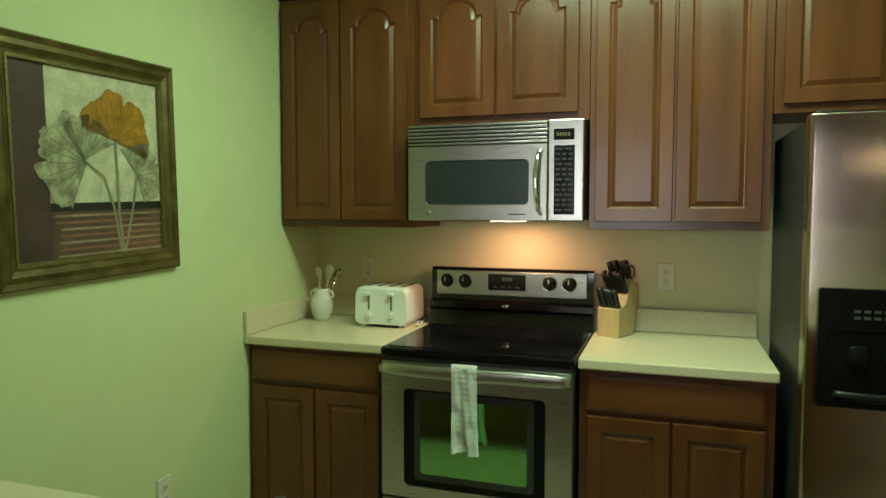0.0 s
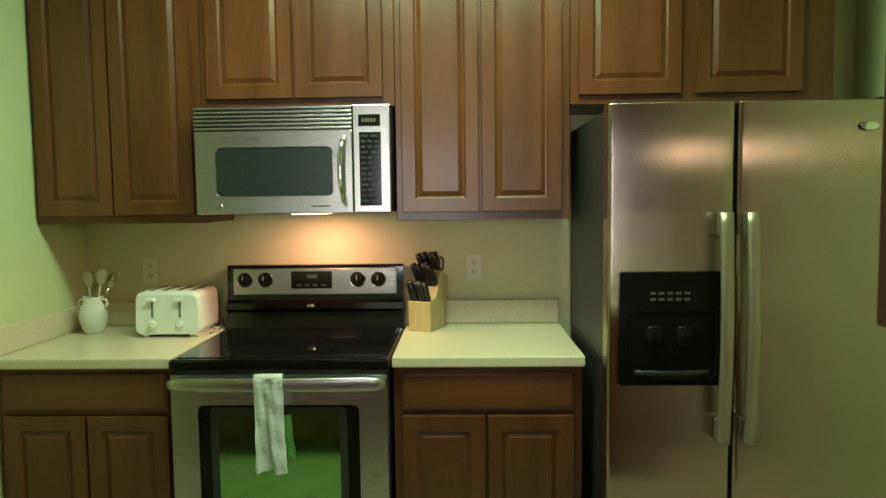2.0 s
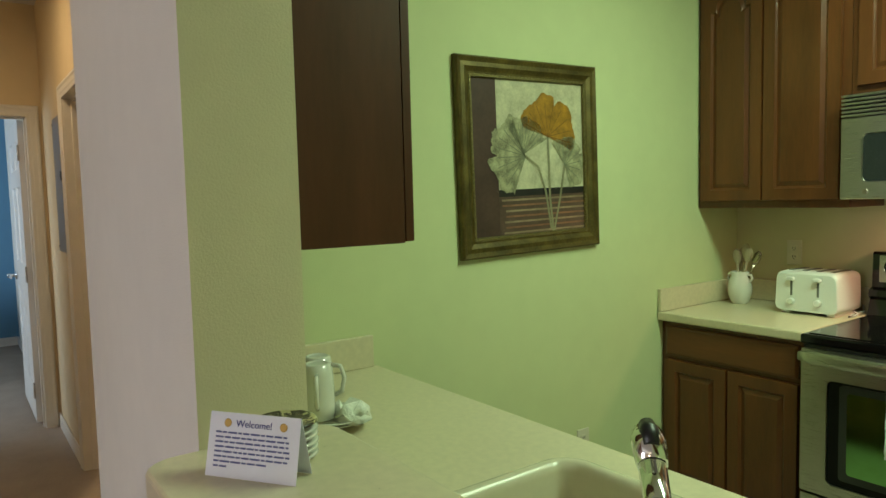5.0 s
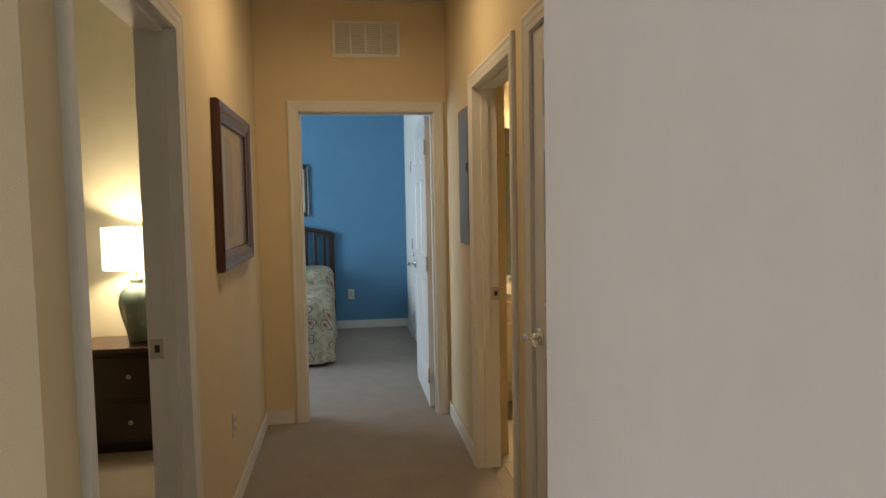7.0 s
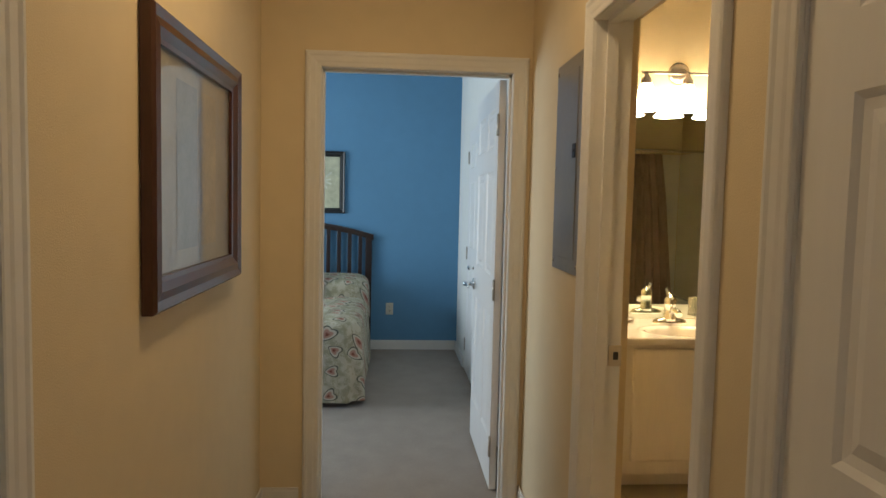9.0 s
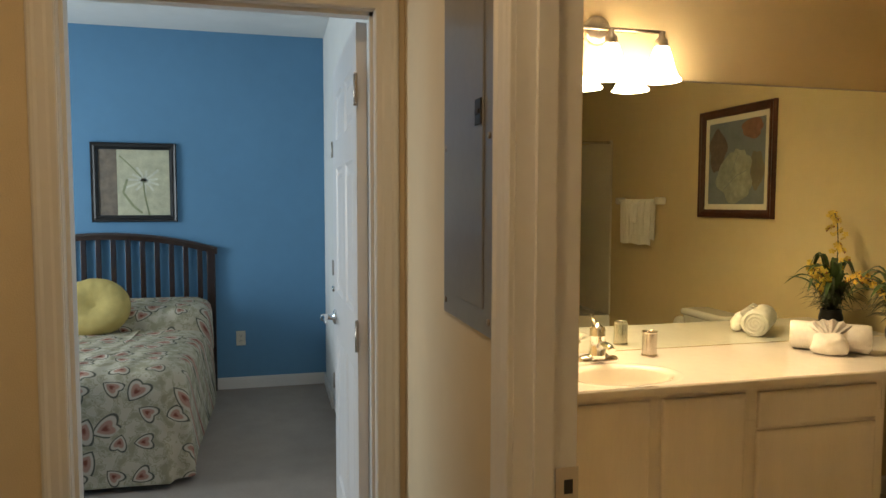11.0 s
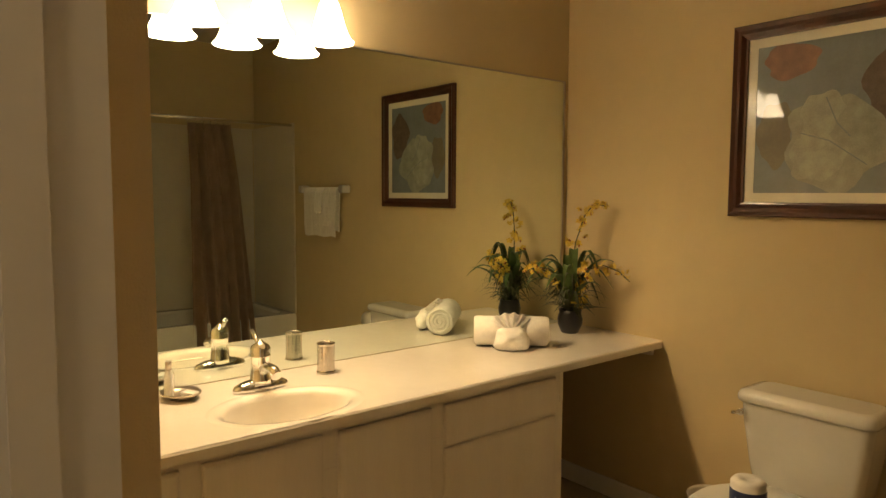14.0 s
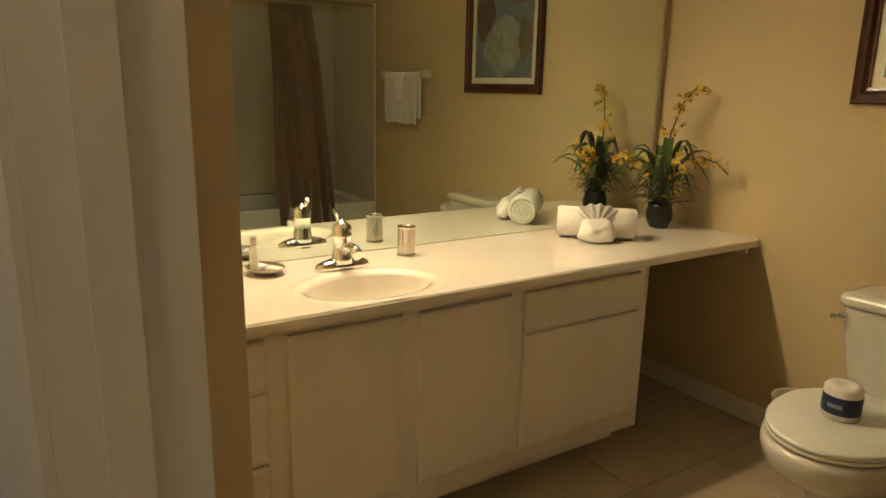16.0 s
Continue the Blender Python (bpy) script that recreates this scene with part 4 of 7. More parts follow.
def glazed(m):
    m.node_tree.nodes["Principled BSDF"].inputs["Coat Weight"].default_value = 1.0
    m.node_tree.nodes["Principled BSDF"].inputs["Coat Roughness"].default_value = 0.03
    return m


def paint_ginkgo(bm, w, h, y):
    P = lambda u, v: ((u - 0.5) * w, (v - 0.5) * h)
    def R(u0, u1, v0, v1, k, i):
        (a, c), (b, d) = P(u0, v0), P(u1, v1)
        rect(bm, a, b, c, d, y - 0.0004 * k, i)
    R(0, 1, 0, 1, 0, 0)
    R(0, 0.22, 0, 1, 1, 1)
    R(0.22, 1, 0, 0.29, 1, 2)
    R(0.22, 1, 0.262, 0.305, 2, 3)
    rnd = random.Random(3)
    for i in range(7):
        v = 0.03 + i * 0.034
        R(0.24 + rnd.uniform(0, 0.05), 0.99, v, v + 0.012, 2, 4 if i % 2 else 5)
    s = lambda *uv: [P(*q) for q in uv]
    ribbon(bm, s((0.68, 0.02), (0.655, 0.25), (0.655, 0.45), (0.65, 0.64)), 0.011, y - 0.0018, 6)
    ribbon(bm, s((0.66, 0.04), (0.62, 0.28), (0.56, 0.44), (0.45, 0.51)), 0.010, y - 0.0018, 6)
    ribbon(bm, s((0.685, 0.02), (0.75, 0.24), (0.80, 0.45)), 0.010, y - 0.0018, 6)
    for cu, cv, r, a0, a1, i, sd in ((0.45, 0.51, 0.31, 112, 246, 7, 1), (0.43, 0.52, 0.25, 25, 126, 7, 2), (0.80, 0.45, 0.20, -72, 128, 7, 4), (0.65, 0.635, 0.275, -24, 166, 8, 6)):
        x, z = P(cu, cv)
        fan_leaf(bm, x, z, r * w, a0, a1, y - 0.0022, i, sd)
        for k in range(9):
            a = radians(a0 + (a1 - a0) * (k + 0.5) / 9)
            ribbon(bm, [(x, z), (x + r * w * 0.78 * math.cos(a + 0.05), z + r * w * 0.78 * math.sin(a + 0.05))], 0.0028, y - 0.0026, 9 if i == 7 else 10)


ginkgo = picture("framed print of ginkgo leaves in an antique gilt frame", 0.708, 0.71, 0.062, 0.024, material("antique_gilt", (0.12, 0.085, 0.022), 0.42, 0.45, 14, 0.5, 0.4, 60), (0.002, -1.417, 1.589), 90, paint_ginkgo,
        [art("print_cream", (0.52, 0.48, 0.33), 0.3, 14), art("print_brown", (0.06, 0.028, 0.022), 0.3), art("print_umber", (0.09, 0.05, 0.035), 0.4, 14), art("print_black", (0.012, 0.011, 0.01)), art("print_rust", (0.22, 0.10, 0.055), 0.4), art("print_tan", (0.27, 0.19, 0.12), 0.4),
         art("print_stem", (0.24, 0.22, 0.13)), art("print_grey_leaf", (0.30, 0.28, 0.17), 0.7, 26), art("print_ochre", (0.33, 0.155, 0.012), 0.45, 30), art("print_vein", (0.17, 0.17, 0.11)), art("print_ochre_vein", (0.20, 0.09, 0.01))], inner=material("bead_gilt", (0.20, 0.16, 0.06), 0.35, 0.6, 220, 0.6, 0.6, 220))
ginkgo.matrix_basis = ginkgo.matrix_basis @ Matrix.Rotation(radians(-1.5), 4, "Y")


def paint_bands(bm, w, h, y):
    rect(bm, -w / 2, w / 2, -h / 2, h / 2, y, 0)
    rect(bm, -w * 0.28, -w * 0.02, -h * 0.4, h * 0.4, y - 0.0006, 1)
    rect(bm, w * 0.04, w * 0.26, -h * 0.4, h * 0.4, y - 0.0006, 2)


picture("wide framed abstract print in a reddish brown wooden frame", 0.92, 0.75, 0.085, 0.035, red_wood, (-2.205, -3.897, 1.52), 180, paint_bands, [glazed(art("pale_print", (0.30, 0.27, 0.21), 0.1)), glazed(art("pale_print_grey", (0.22, 0.21, 0.19), 0.2)), glazed(art("pale_print_tan", (0.33, 0.27, 0.18), 0.2))])


def paint_lily(bm, w, h, y):
    rect(bm, -w / 2, w / 2, -h / 2, h / 2, y, 0)
    rect(bm, -w / 2, -w * 0.24, -h / 2, h / 2, y - 0.0006, 1)
    rnd = random.Random(8)
    for i in range(11):
        a = radians(10 + i * 33)
        r = w * rnd.uniform(0.18, 0.3)
        ex, ez = w * 0.12 + r * math.cos(a), h * 0.03 + r * math.sin(a) * 0.8
        ribbon(bm, [(w * 0.12, h * 0.03), ((w * 0.12 + ex) / 2 + 0.01, (h * 0.03 + ez) / 2), (ex, ez)], 0.016, y - 0.001, 2)
    ribbon(bm, [(w * 0.12, h * 0.03), (w * 0.14, -h * 0.2), (w * 0.2, -h * 0.5)], 0.012, y - 0.0012, 3)
    ribbon(bm, [(-w * 0.1, h * 0.05), (-w * 0.16, -h * 0.15), (-w * 0.02, -h * 0.36), (w * 0.1, -h * 0.46)], 0.016, y - 0.0012, 3)
    ribbon(bm, [(-w * 0.2, h * 0.4), (-w * 0.05, h * 0.25), (w * 0.1, h * 0.08)], 0.01, y - 0.0012, 3)


picture("square framed print of a white lily in a black frame", 0.59, 0.585, 0.05, 0.03, black_satin, (-6.618, -4.055, 1.602), 90, paint_lily, [art("lily_cream", (0.52, 0.50, 0.34), 0.2, 14), art("lily_brown", (0.19, 0.145, 0.10), 0.3, 20), art("lily_white", (0.60, 0.59, 0.47)), art("lily_stem", (0.27, 0.28, 0.15))])


def paint_patch(bm, w, h, y):
    rnd = random.Random(4)
    tones = (3, 1, 2, 5, 4, 2, 3, 5, 1, 4)
    k = 0
    u = 0.0
    while u < 0.999:
        u1 = min(1.0, u + rnd.choice((0.13, 0.17, 0.21)))
        u1 = 1.0 if 1 - u1 < 0.08 else u1
        v = 0.0
        while v < 0.999:
            v1 = min(1.0, v + rnd.choice((0.19, 0.28, 0.34)))
            v1 = 1.0 if 1 - v1 < 0.12 else v1
            rect(bm, -w / 2 + w * u, -w / 2 + w * u1 - 0.003, -h / 2 + h * v, -h / 2 + h * v1 - 0.003, y - 0.0006, tones[k % 10])
            k += 1
            v = v1
        u = u1
    rect(bm, -w / 2, w / 2, -h / 2, h / 2, y, 0)


picture("wide framed patchwork print over the bed in a black frame", 1.36, 0.74, 0.07, 0.03, black_satin, (-3.248, -5.76, 1.892), 90, paint_patch, [art("patch_line", (0.1, 0.09, 0.07)), art("patch_grey", (0.24, 0.25, 0.24), 0.3, 25), art("patch_tan", (0.36, 0.30, 0.19), 0.5, 35), art("patch_cream", (0.46, 0.42, 0.30), 0.4, 35), art("patch_brown", (0.17, 0.10, 0.065), 0.3, 25), art("patch_slate", (0.18, 0.20, 0.22), 0.3, 25)])


def paint_magnolia(bm, w, h, y):
    rect(bm, -w / 2, w / 2, -h / 2, h / 2, y, 0)
    def blob(cx, cz, rx, rz, k, i, seed, n=40):
        rnd = random.Random(seed)
        ph = [rnd.uniform(0, 6) for _ in range(3)]
        c = (cx * w, cz * h)
        pts = [((cx + rx * (1 + 0.12 * math.sin(3 * a + ph[0]) + 0.09 * math.sin(7 * a + ph[1])) * math.cos(a)) * w, (cz + rz * (1 + 0.10 * math.sin(5 * a + ph[2])) * math.sin(a)) * h) for a in [2 * math.pi * q / n for q in range(n)]]
        for q in range(n):
            flat(bm, (c, pts[q], pts[(q + 1) % n]), y - 0.0005 * k, i)
    blob(-0.28, 0.38, 0.17, 0.12, 1, 1, 1)
    blob(0.33, 0.15, 0.16, 0.26, 1, 2, 2)
    blob(-0.36, -0.1, 0.12, 0.22, 1, 5, 6)
    blob(0.0, -0.18, 0.31, 0.30, 2, 3, 3)
    blob(-0.06, -0.02, 0.15, 0.18, 3, 4, 4)
    blob(0.12, -0.16, 0.15, 0.2, 4, 3, 5)
    blob(-0.1, -0.26, 0.17, 0.16, 5, 4, 8)
    ribbon(bm, [(-0.05 * w, 0.12 * h), (0.02 * w, -0.05 * h), (0.1 * w, -0.14 * h)], 0.004, y - 0.003, 0)
    ribbon(bm, [(-0.2 * w, -0.1 * h), (-0.02 * w, -0.16 * h), (0.2 * w, -0.32 * h)], 0.004, y - 0.003, 0)
    for q in range(5):
        a = radians(-20 + 56 * q)
        r = 0.20 + 0.07 * math.sin(q * 2.7)
        bend = a + 0.35 * math.cos(q * 1.9)
        ribbon(bm, [((0.01 + 0.05 * math.cos(a)) * w, (-0.17 + 0.05 * math.sin(a)) * h), ((0.01 + 0.6 * r * math.cos(bend)) * w, (-0.17 + 0.6 * r * math.sin(bend)) * h), ((0.01 + r * math.cos(a)) * w, (-0.17 + r * math.sin(a)) * h)], 0.0028, y - 0.003, 3)


bath_pic = picture("framed print of a pale magnolia in a red-brown wooden frame", 0.745, 0.735, 0.056, 0.03, red_wood, (-2.60, -0.083, 1.724), 0, paint_magnolia,
                   [glazed(art(*a)) for a in (("magnolia_slate", (0.17, 0.20, 0.22), 0.15), ("magnolia_rust", (0.22, 0.11, 0.07), 0.3, 20), ("magnolia_brown", (0.11, 0.08, 0.065), 0.3, 30), ("magnolia_petal", (0.27, 0.29, 0.24), 0.25, 20), ("magnolia_petal_light", (0.32, 0.34, 0.28), 0.25, 20), ("magnolia_leaf", (0.17, 0.15, 0.11), 0.2))], mount=0.036)


def outlet(place, turn, label, slots=True):
    ob = thing("wall_outlet", label, "outlet", place, turn, "wall outlets")
    part("plate", bx(-0.035, 0.035, -0.006, 0, -0.0575, 0.0575, bevel=0.003), almond_plastic, ob)
    for z in ((0.02, -0.02) if slots else ()):
        bm = bmesh.new()
        box(bm, -0.016, 0.016, -0.0085, -0.0055, z - 0.0135, z + 0.0135, 0.002)
        for x in (-0.007, 0.004):
            box(bm, x, x + 0.003, -0.0092, -0.0083, z - 0.003, z + 0.006, index=1)
        box(bm, -0.0025, 0.0025, -0.0092, -0.0083, z - 0.010, z - 0.006, index=1)
        part("socket", bm, [almond_plastic, dark_metal], ob)
    return ob


outlet((0.290, -0.001, 1.153), 0, "white double outlet plate on the kitchen wall")
outlet((1.705, -0.001, 1.157), 0, "white double outlet plate on the kitchen wall")
outlet((0.001, -1.146, 0.43), 90, "white double outlet plate low on the green wall")
outlet((-6.618, -3.317, 0.397), 90, "white double outlet plate on the blue wall")
outlet((-2.0, -3.899, 0.40), 180, "white double outlet plate low on the hall wall")
outlet((0.022, -2.62, 0.965), 90, "white outlet plate beside the backsplash", False)


# ---- kitchen counter things ----
def utensil_jar():
    ob = thing("utensil_jar", "white ceramic two-handled jar holding wooden spoons", "jar", (0.125, -0.185, 0.9145))
    ob.matrix_basis = ob.matrix_basis @ Matrix.Diagonal((0.88, 0.88, 0.97, 1))
    bm = bmesh.new()
    lathe(bm, ((0.036, 0), (0.046, 0.012), (0.060, 0.05), (0.063, 0.08), (0.055, 0.115), (0.042, 0.137), (0.047, 0.155), (0.045, 0.158), (0.038, 0.14), (0.045, 0.11), (0.04, 0.03)), 28)
    jar = part("body", bm, ceramic, ob)
    for s in (1, -1):
        bm = bmesh.new()
        tube(bm, [(s * 0.040, 0, 0.142), (s * 0.062, 0, 0.143), (s * 0.070, 0, 0.125), (s * 0.056, 0, 0.108)], 0.006, 8)
        part("handle", bm, ceramic, ob)
    spoonw = material("spoon_wood", (0.36, 0.30, 0.20), 0.6, 0, 20, 0.2, stretch=(1, 1, 0.2))
    for i, (dx, dy, L) in enumerate(((-0.025, 0.01, 0.25), (0.025, 0.02, 0.28), (0.095, 0.01, 0.245), (0.060, -0.02, 0.265), (0.0, 0.03, 0.26))):
        bm = bmesh.new()
        end = Vector((dx, dy, L))
        tube(bm, [(dx * 0.1, dy * 0.1, 0.04), tuple(end * 0.8)], 0.005, 8)
        d = end.normalized()
        c = end * 0.92
        rings = [[tuple(c + d * t + Vector((0.026 * w * math.cos(a), 0.007 * w * math.sin(a), 0))) for a in [2 * math.pi * k / 12 for k in range(12)]] for t, w in ((-0.04, 0.2), (-0.02, 0.8), (0.005, 1), (0.025, 0.75), (0.036, 0.2))]
        loops(bm, rings, smooth=True, close_first=True)
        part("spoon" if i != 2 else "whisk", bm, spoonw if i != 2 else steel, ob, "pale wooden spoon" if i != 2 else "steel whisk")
    return ob


utensil_jar()


def toaster():
    ob = thing("toaster", "white four-slice toaster on the counter", "toaster", (0.352, -0.295, 0.9145), 0)
    slot_grey = material("slot_grey", (0.16, 0.16, 0.14), 0.6)
    bm = bmesh.new()
    secs = []
    for y, ins, top in ((0, 0.012, 0.0), (0.01, 0.003, 0.0), (0.09, 0, 0.0), (0.215, 0.004, 0.0), (0.235, 0.02, 0.0)):
        secs.append([(x, y, z) for x, z in rounded(ins * 0.6, 0.258 - ins * 0.6, 0.014, 0.184 - ins, 0.028)])
    loops(bm, secs, smooth=True, close_first=True)
    for v in bm.verts:
        v.co.x += (v.co.x - 0.129) * 0.07 * max(0.0, 1 - v.co.z / 0.09)
    part("body", bm, white_plastic, ob)
    for x in (0.055, 0.165):
        part("lever_slot", bx(x + 0.011, x + 0.021, -0.0015, 0.004, 0.080, 0.158, bevel=0.002), slot_grey, ob)
        part("lever", bx(x, x + 0.032, -0.02, 0.0, 0.145, 0.160, bevel=0.004), white_plastic, ob)
        bm = bmesh.new()
        lathe(bm, ((0.015, 0), (0.014, 0.012), (0.010, 0.014)), 18)
        bmesh.ops.transform(bm, matrix=pose(x + 0.016, 0.001, 0.055, 90, 0, 0), verts=bm.verts)
        part("dial", bm, white_plastic, ob)
    for x in (0.035, 0.092, 0.15, 0.207):
        part("bread_slot", bx(x, x + 0.020, 0.05, 0.19, 0.180, 0.1846), slot_grey, ob)
    for x in (0.02, 0.21):
        part("foot", bx(x, x + 0.03, 0.02, 0.21, 0, 0.016), white_plastic, ob)
    return ob


toaster()
bm = bmesh.new()
tube(bm, [(0.612, -0.15, 0.93), (0.632, -0.16, 0.921), (0.635, -0.2, 0.918), (0.628, -0.23, 0.918), (0.61, -0.15, 0.918), (0.615, -0.06, 0.918), (0.60, -0.028, 0.94)], 0.004, 8)
whole("power_cord", bm, white_plastic, "white appliance cord lying on the countertop", "cord")


def knife_block():
    ob = thing("knife_block", "pale wooden knife block full of black-handled knives", "knife block", (1.432, -0.175, 0.9145), -24)
    bm = bmesh.new()
    side = ((0, 0), (0.13, 0), (0.175, 0.21), (0.11, 0.245), (0.055, 0.13), (0, 0.12))
    loops(bm, [[(x, y, z) for y, z in side] for x in (0.0, 0.10)], close_first=True)
    bmesh.ops.bevel(bm, geom=bm.edges[:], offset=0.002, segments=1, affect="EDGES")
    part("block", bm, material("beech", (0.52, 0.38, 0.19), 0.45, 0, 6, 0.12, stretch=(8, 8, 1)), ob)
    rnd = random.Random(2)
    d = Vector((0, -0.24, 0.9)).normalized()
    spots = [(0.014 + 0.018 * i, 0.02, 0.125, 0.085) for i in range(5)] + [(0.014 + 0.018 * i, 0.085, 0.19, 0.09) for i in range(5)] + [(0.016 + 0.022 * i, 0.130, 0.232, 0.095) for i in range(4)]
    for x, y, z, L in spots:
        bm = bmesh.new()
        p = Vector((x, y, z - 0.01))
        k = d * L * rnd.uniform(0.92, 1.12) + Vector((-0.016 + rnd.uniform(-0.01, 0.01), 0, 0))
        tube(bm, [p, p + k * 0.3, p + k * 0.75, p + k], 0.0128, 8, taper=(0.85, 0.95, 1.15, 1.0))
        part("knife_handle", bm, black_satin, ob)
    for s in (0.084, 0.102):
        bm = bmesh.new()
        pts = [(s + 0.012 * math.cos(a), 0.10 + 0.0, 0.27 + 0.028 * math.sin(a)) for a in [2 * math.pi * k / 14 for k in range(15)]]
        tube(bm, pts, 0.004, 6)
        part("scissor_loop", bm, black_satin, ob)
    return ob


knife_block()


def mug(place, turn, group="white mugs"):
    ob = thing("mug", "white china mug stood upside down on a saucer", "mug", place, turn, group)
    ob.matrix_basis = ob.matrix_basis @ Matrix.Diagonal((0.93, 0.93, 1.0, 1))
    bm = bmesh.new()
    lathe(bm, ((0.038, 0), (0.042, 0.0), (0.0425, 0.03), (0.039, 0.10), (0.034, 0.124), (0.026, 0.128), (0.024, 0.124)), 28)
    part("body", bm, ceramic, ob)
    bm = bmesh.new()
    tube(bm, [(0.038, 0, 0.105), (0.062, 0, 0.102), (0.072, 0, 0.075), (0.064, 0, 0.04), (0.041, 0, 0.03)], 0.006, 8)
    part("handle", bm, ceramic, ob)
    return ob


def saucer(place):
    bm = bmesh.new()
    lathe(bm, ((0.045, 0), (0.05, 0.003), (0.085, 0.014), (0.086, 0.017), (0.05, 0.008), (0.01, 0.007)), 32)
    return whole("saucer", bm, ceramic, "white china saucer on the counter", "saucer", place, 0, "saucers")


saucer((0.435, -2.49, 0.9145))
saucer((0.44, -2.487, 0.9225))
mug((0.382, -2.497, 0.9435), 45)
mug((0.452, -2.532, 0.9435), -28)
bm = bmesh.new()
n = 14
for j in range(2):
    rr = [[(0.48 + (0.062 - 0.014 * j) * math.cos(2 * math.pi * i / n) * (1 + 0.15 * math.sin(3 * i)), -2.462 + 0.046 * math.sin(2 * math.pi * i / n), 0.936 + 0.012 * j + 0.012 * math.sin(2.3 * i) * (1 if j else 0.2)) for i in range(n)]]
    rr.append([(0.48 + (x - 0.48) * 0.55, -2.462 + (y + 2.462) * 0.55, z + 0.018) for x, y, z in rr[0]])
    loops(bm, rr, smooth=True, close_first=True)
whole("napkin", bm, material("napkin_cloth", (0.74, 0.74, 0.66), 0.9, 0, 30, 0.1, 0.6, 120), "crumpled white napkin on the saucer", "napkin")


def plate_stack():
    for i in range(6):
        bm = bmesh.new()
        lathe(bm, ((0.030, 0), (0.044, 0.004), (0.050, 0.0075), (0.048, 0.0105), (0.04, 0.0075), (0.01, 0.006)), 32)
        z = 1.0615 + i * 0.0095
        if i == 5:
            pat = material("plate_pattern", (0.08, 0.06, 0.03), 0.25, 0, 16, 0.9, coat=0.5)
            rampn = [q for q in pat.node_tree.nodes if q.bl_idname == "ShaderNodeValToRGB"][0]
            rampn.color_ramp.interpolation = "CONSTANT"
            rampn.color_ramp.elements[0].color, rampn.color_ramp.elements[1].color = (0.03, 0.025, 0.015, 1), (0.50, 0.44, 0.22, 1)
            rampn.color_ramp.elements[1].position = 0.72
            whole("plate", bm, pat, "patterned dark plate on top of the stack", "plate", (0.934, -2.815, z), 0, "stacked plates")
        else:
            whole("plate", bm, ceramic, "small cream plate in a stack", "plate", (0.934 + 0.001 * (i % 3), -2.815, z), 0, "stacked plates")


plate_stack()


def text(body, size, m, parent, mat, name="lettering", align="LEFT"):
    cu = bpy.data.curves.new(name, "FONT")
    cu.body, cu.size, cu.align_x, cu.extrude = body, size, align, 0.0002
    tmp = bpy.data.objects.new(name + "_curve", cu)
    me = bpy.data.meshes.new_from_object(tmp)
    bpy.data.objects.remove(tmp)
    me.transform(m)
    me.materials.append(mat)
    ob = new(name, me)
    ob.parent = parent
    return ob


def welcome_card():
    ax, ay, bx_, by = 0.922, -2.93, 1.041, -2.846
    ang = math.degrees(math.atan2(by - ay, bx_ - ax))
    ob = thing("welcome_card", "white folded welcome card standing on the bar ledge", "card", (ax, ay, 1.0615), ang)
    ob.matrix_basis = pose(ax, ay, 1.0615, -14, 0, ang)
    W, H = 0.146, 0.088
    paper = material("card_paper", (0.78, 0.78, 0.86), 0.7, 0, 20, 0.03)
    part("front_leaf", bx(0, W, 0, 0.0008, 0, H), paper, ob)
    bm = bmesh.new()
    box(bm, 0, W, 0, 0.0008, 0, H)
    bmesh.ops.transform(bm, matrix=Matrix.Translation((0, 0.0, H)) @ Matrix.Rotation(radians(28), 4, "X") @ Matrix.Translation((0, 0.001, -H)), verts=bm.verts)
    part("back_leaf", bm, paper, ob)
    ink = material("card_ink", (0.05, 0.06, 0.24), 0.7)
    text("Welcome!", 0.0138, Matrix.Translation((W / 2, -0.0006, H - 0.018)) @ Matrix.Rotation(radians(90), 4, "X"), ob, ink, "lettering", "CENTER")
    rnd = random.Random(9)
    print_ink = material("card_print", (0.09, 0.10, 0.26), 0.7)
    for i in range(8):
        z = H - 0.0255 - i * 0.0066
        end = W - 0.012 - (rnd.uniform(0, 0.010) if i < 6 else 0.035 if i == 6 else 0.095)
        bm = bmesh.new()
        x = 0.012
        while x < end - 0.004:
            w = min(rnd.uniform(0.005, 0.016), end - x)
            box(bm, x, x + w, -0.0007, 0.0, z - 0.0024, z)
            x += w + 0.0022
        part("text_line", bm, print_ink, ob)
    for x in (0.03, W - 0.026):
        bm = bmesh.new()
        lathe(bm, ((0.006, 0), (0.005, 0.0006)), 16)
        bmesh.ops.transform(bm, matrix=pose(x, -0.0001, H - 0.0135, 90, 0, 0), verts=bm.verts)
        part("emblem", bm, material("card_emblem", (0.55, 0.33, 0.06), 0.6), ob, "small orange emblem")
    return ob


welcome_card()


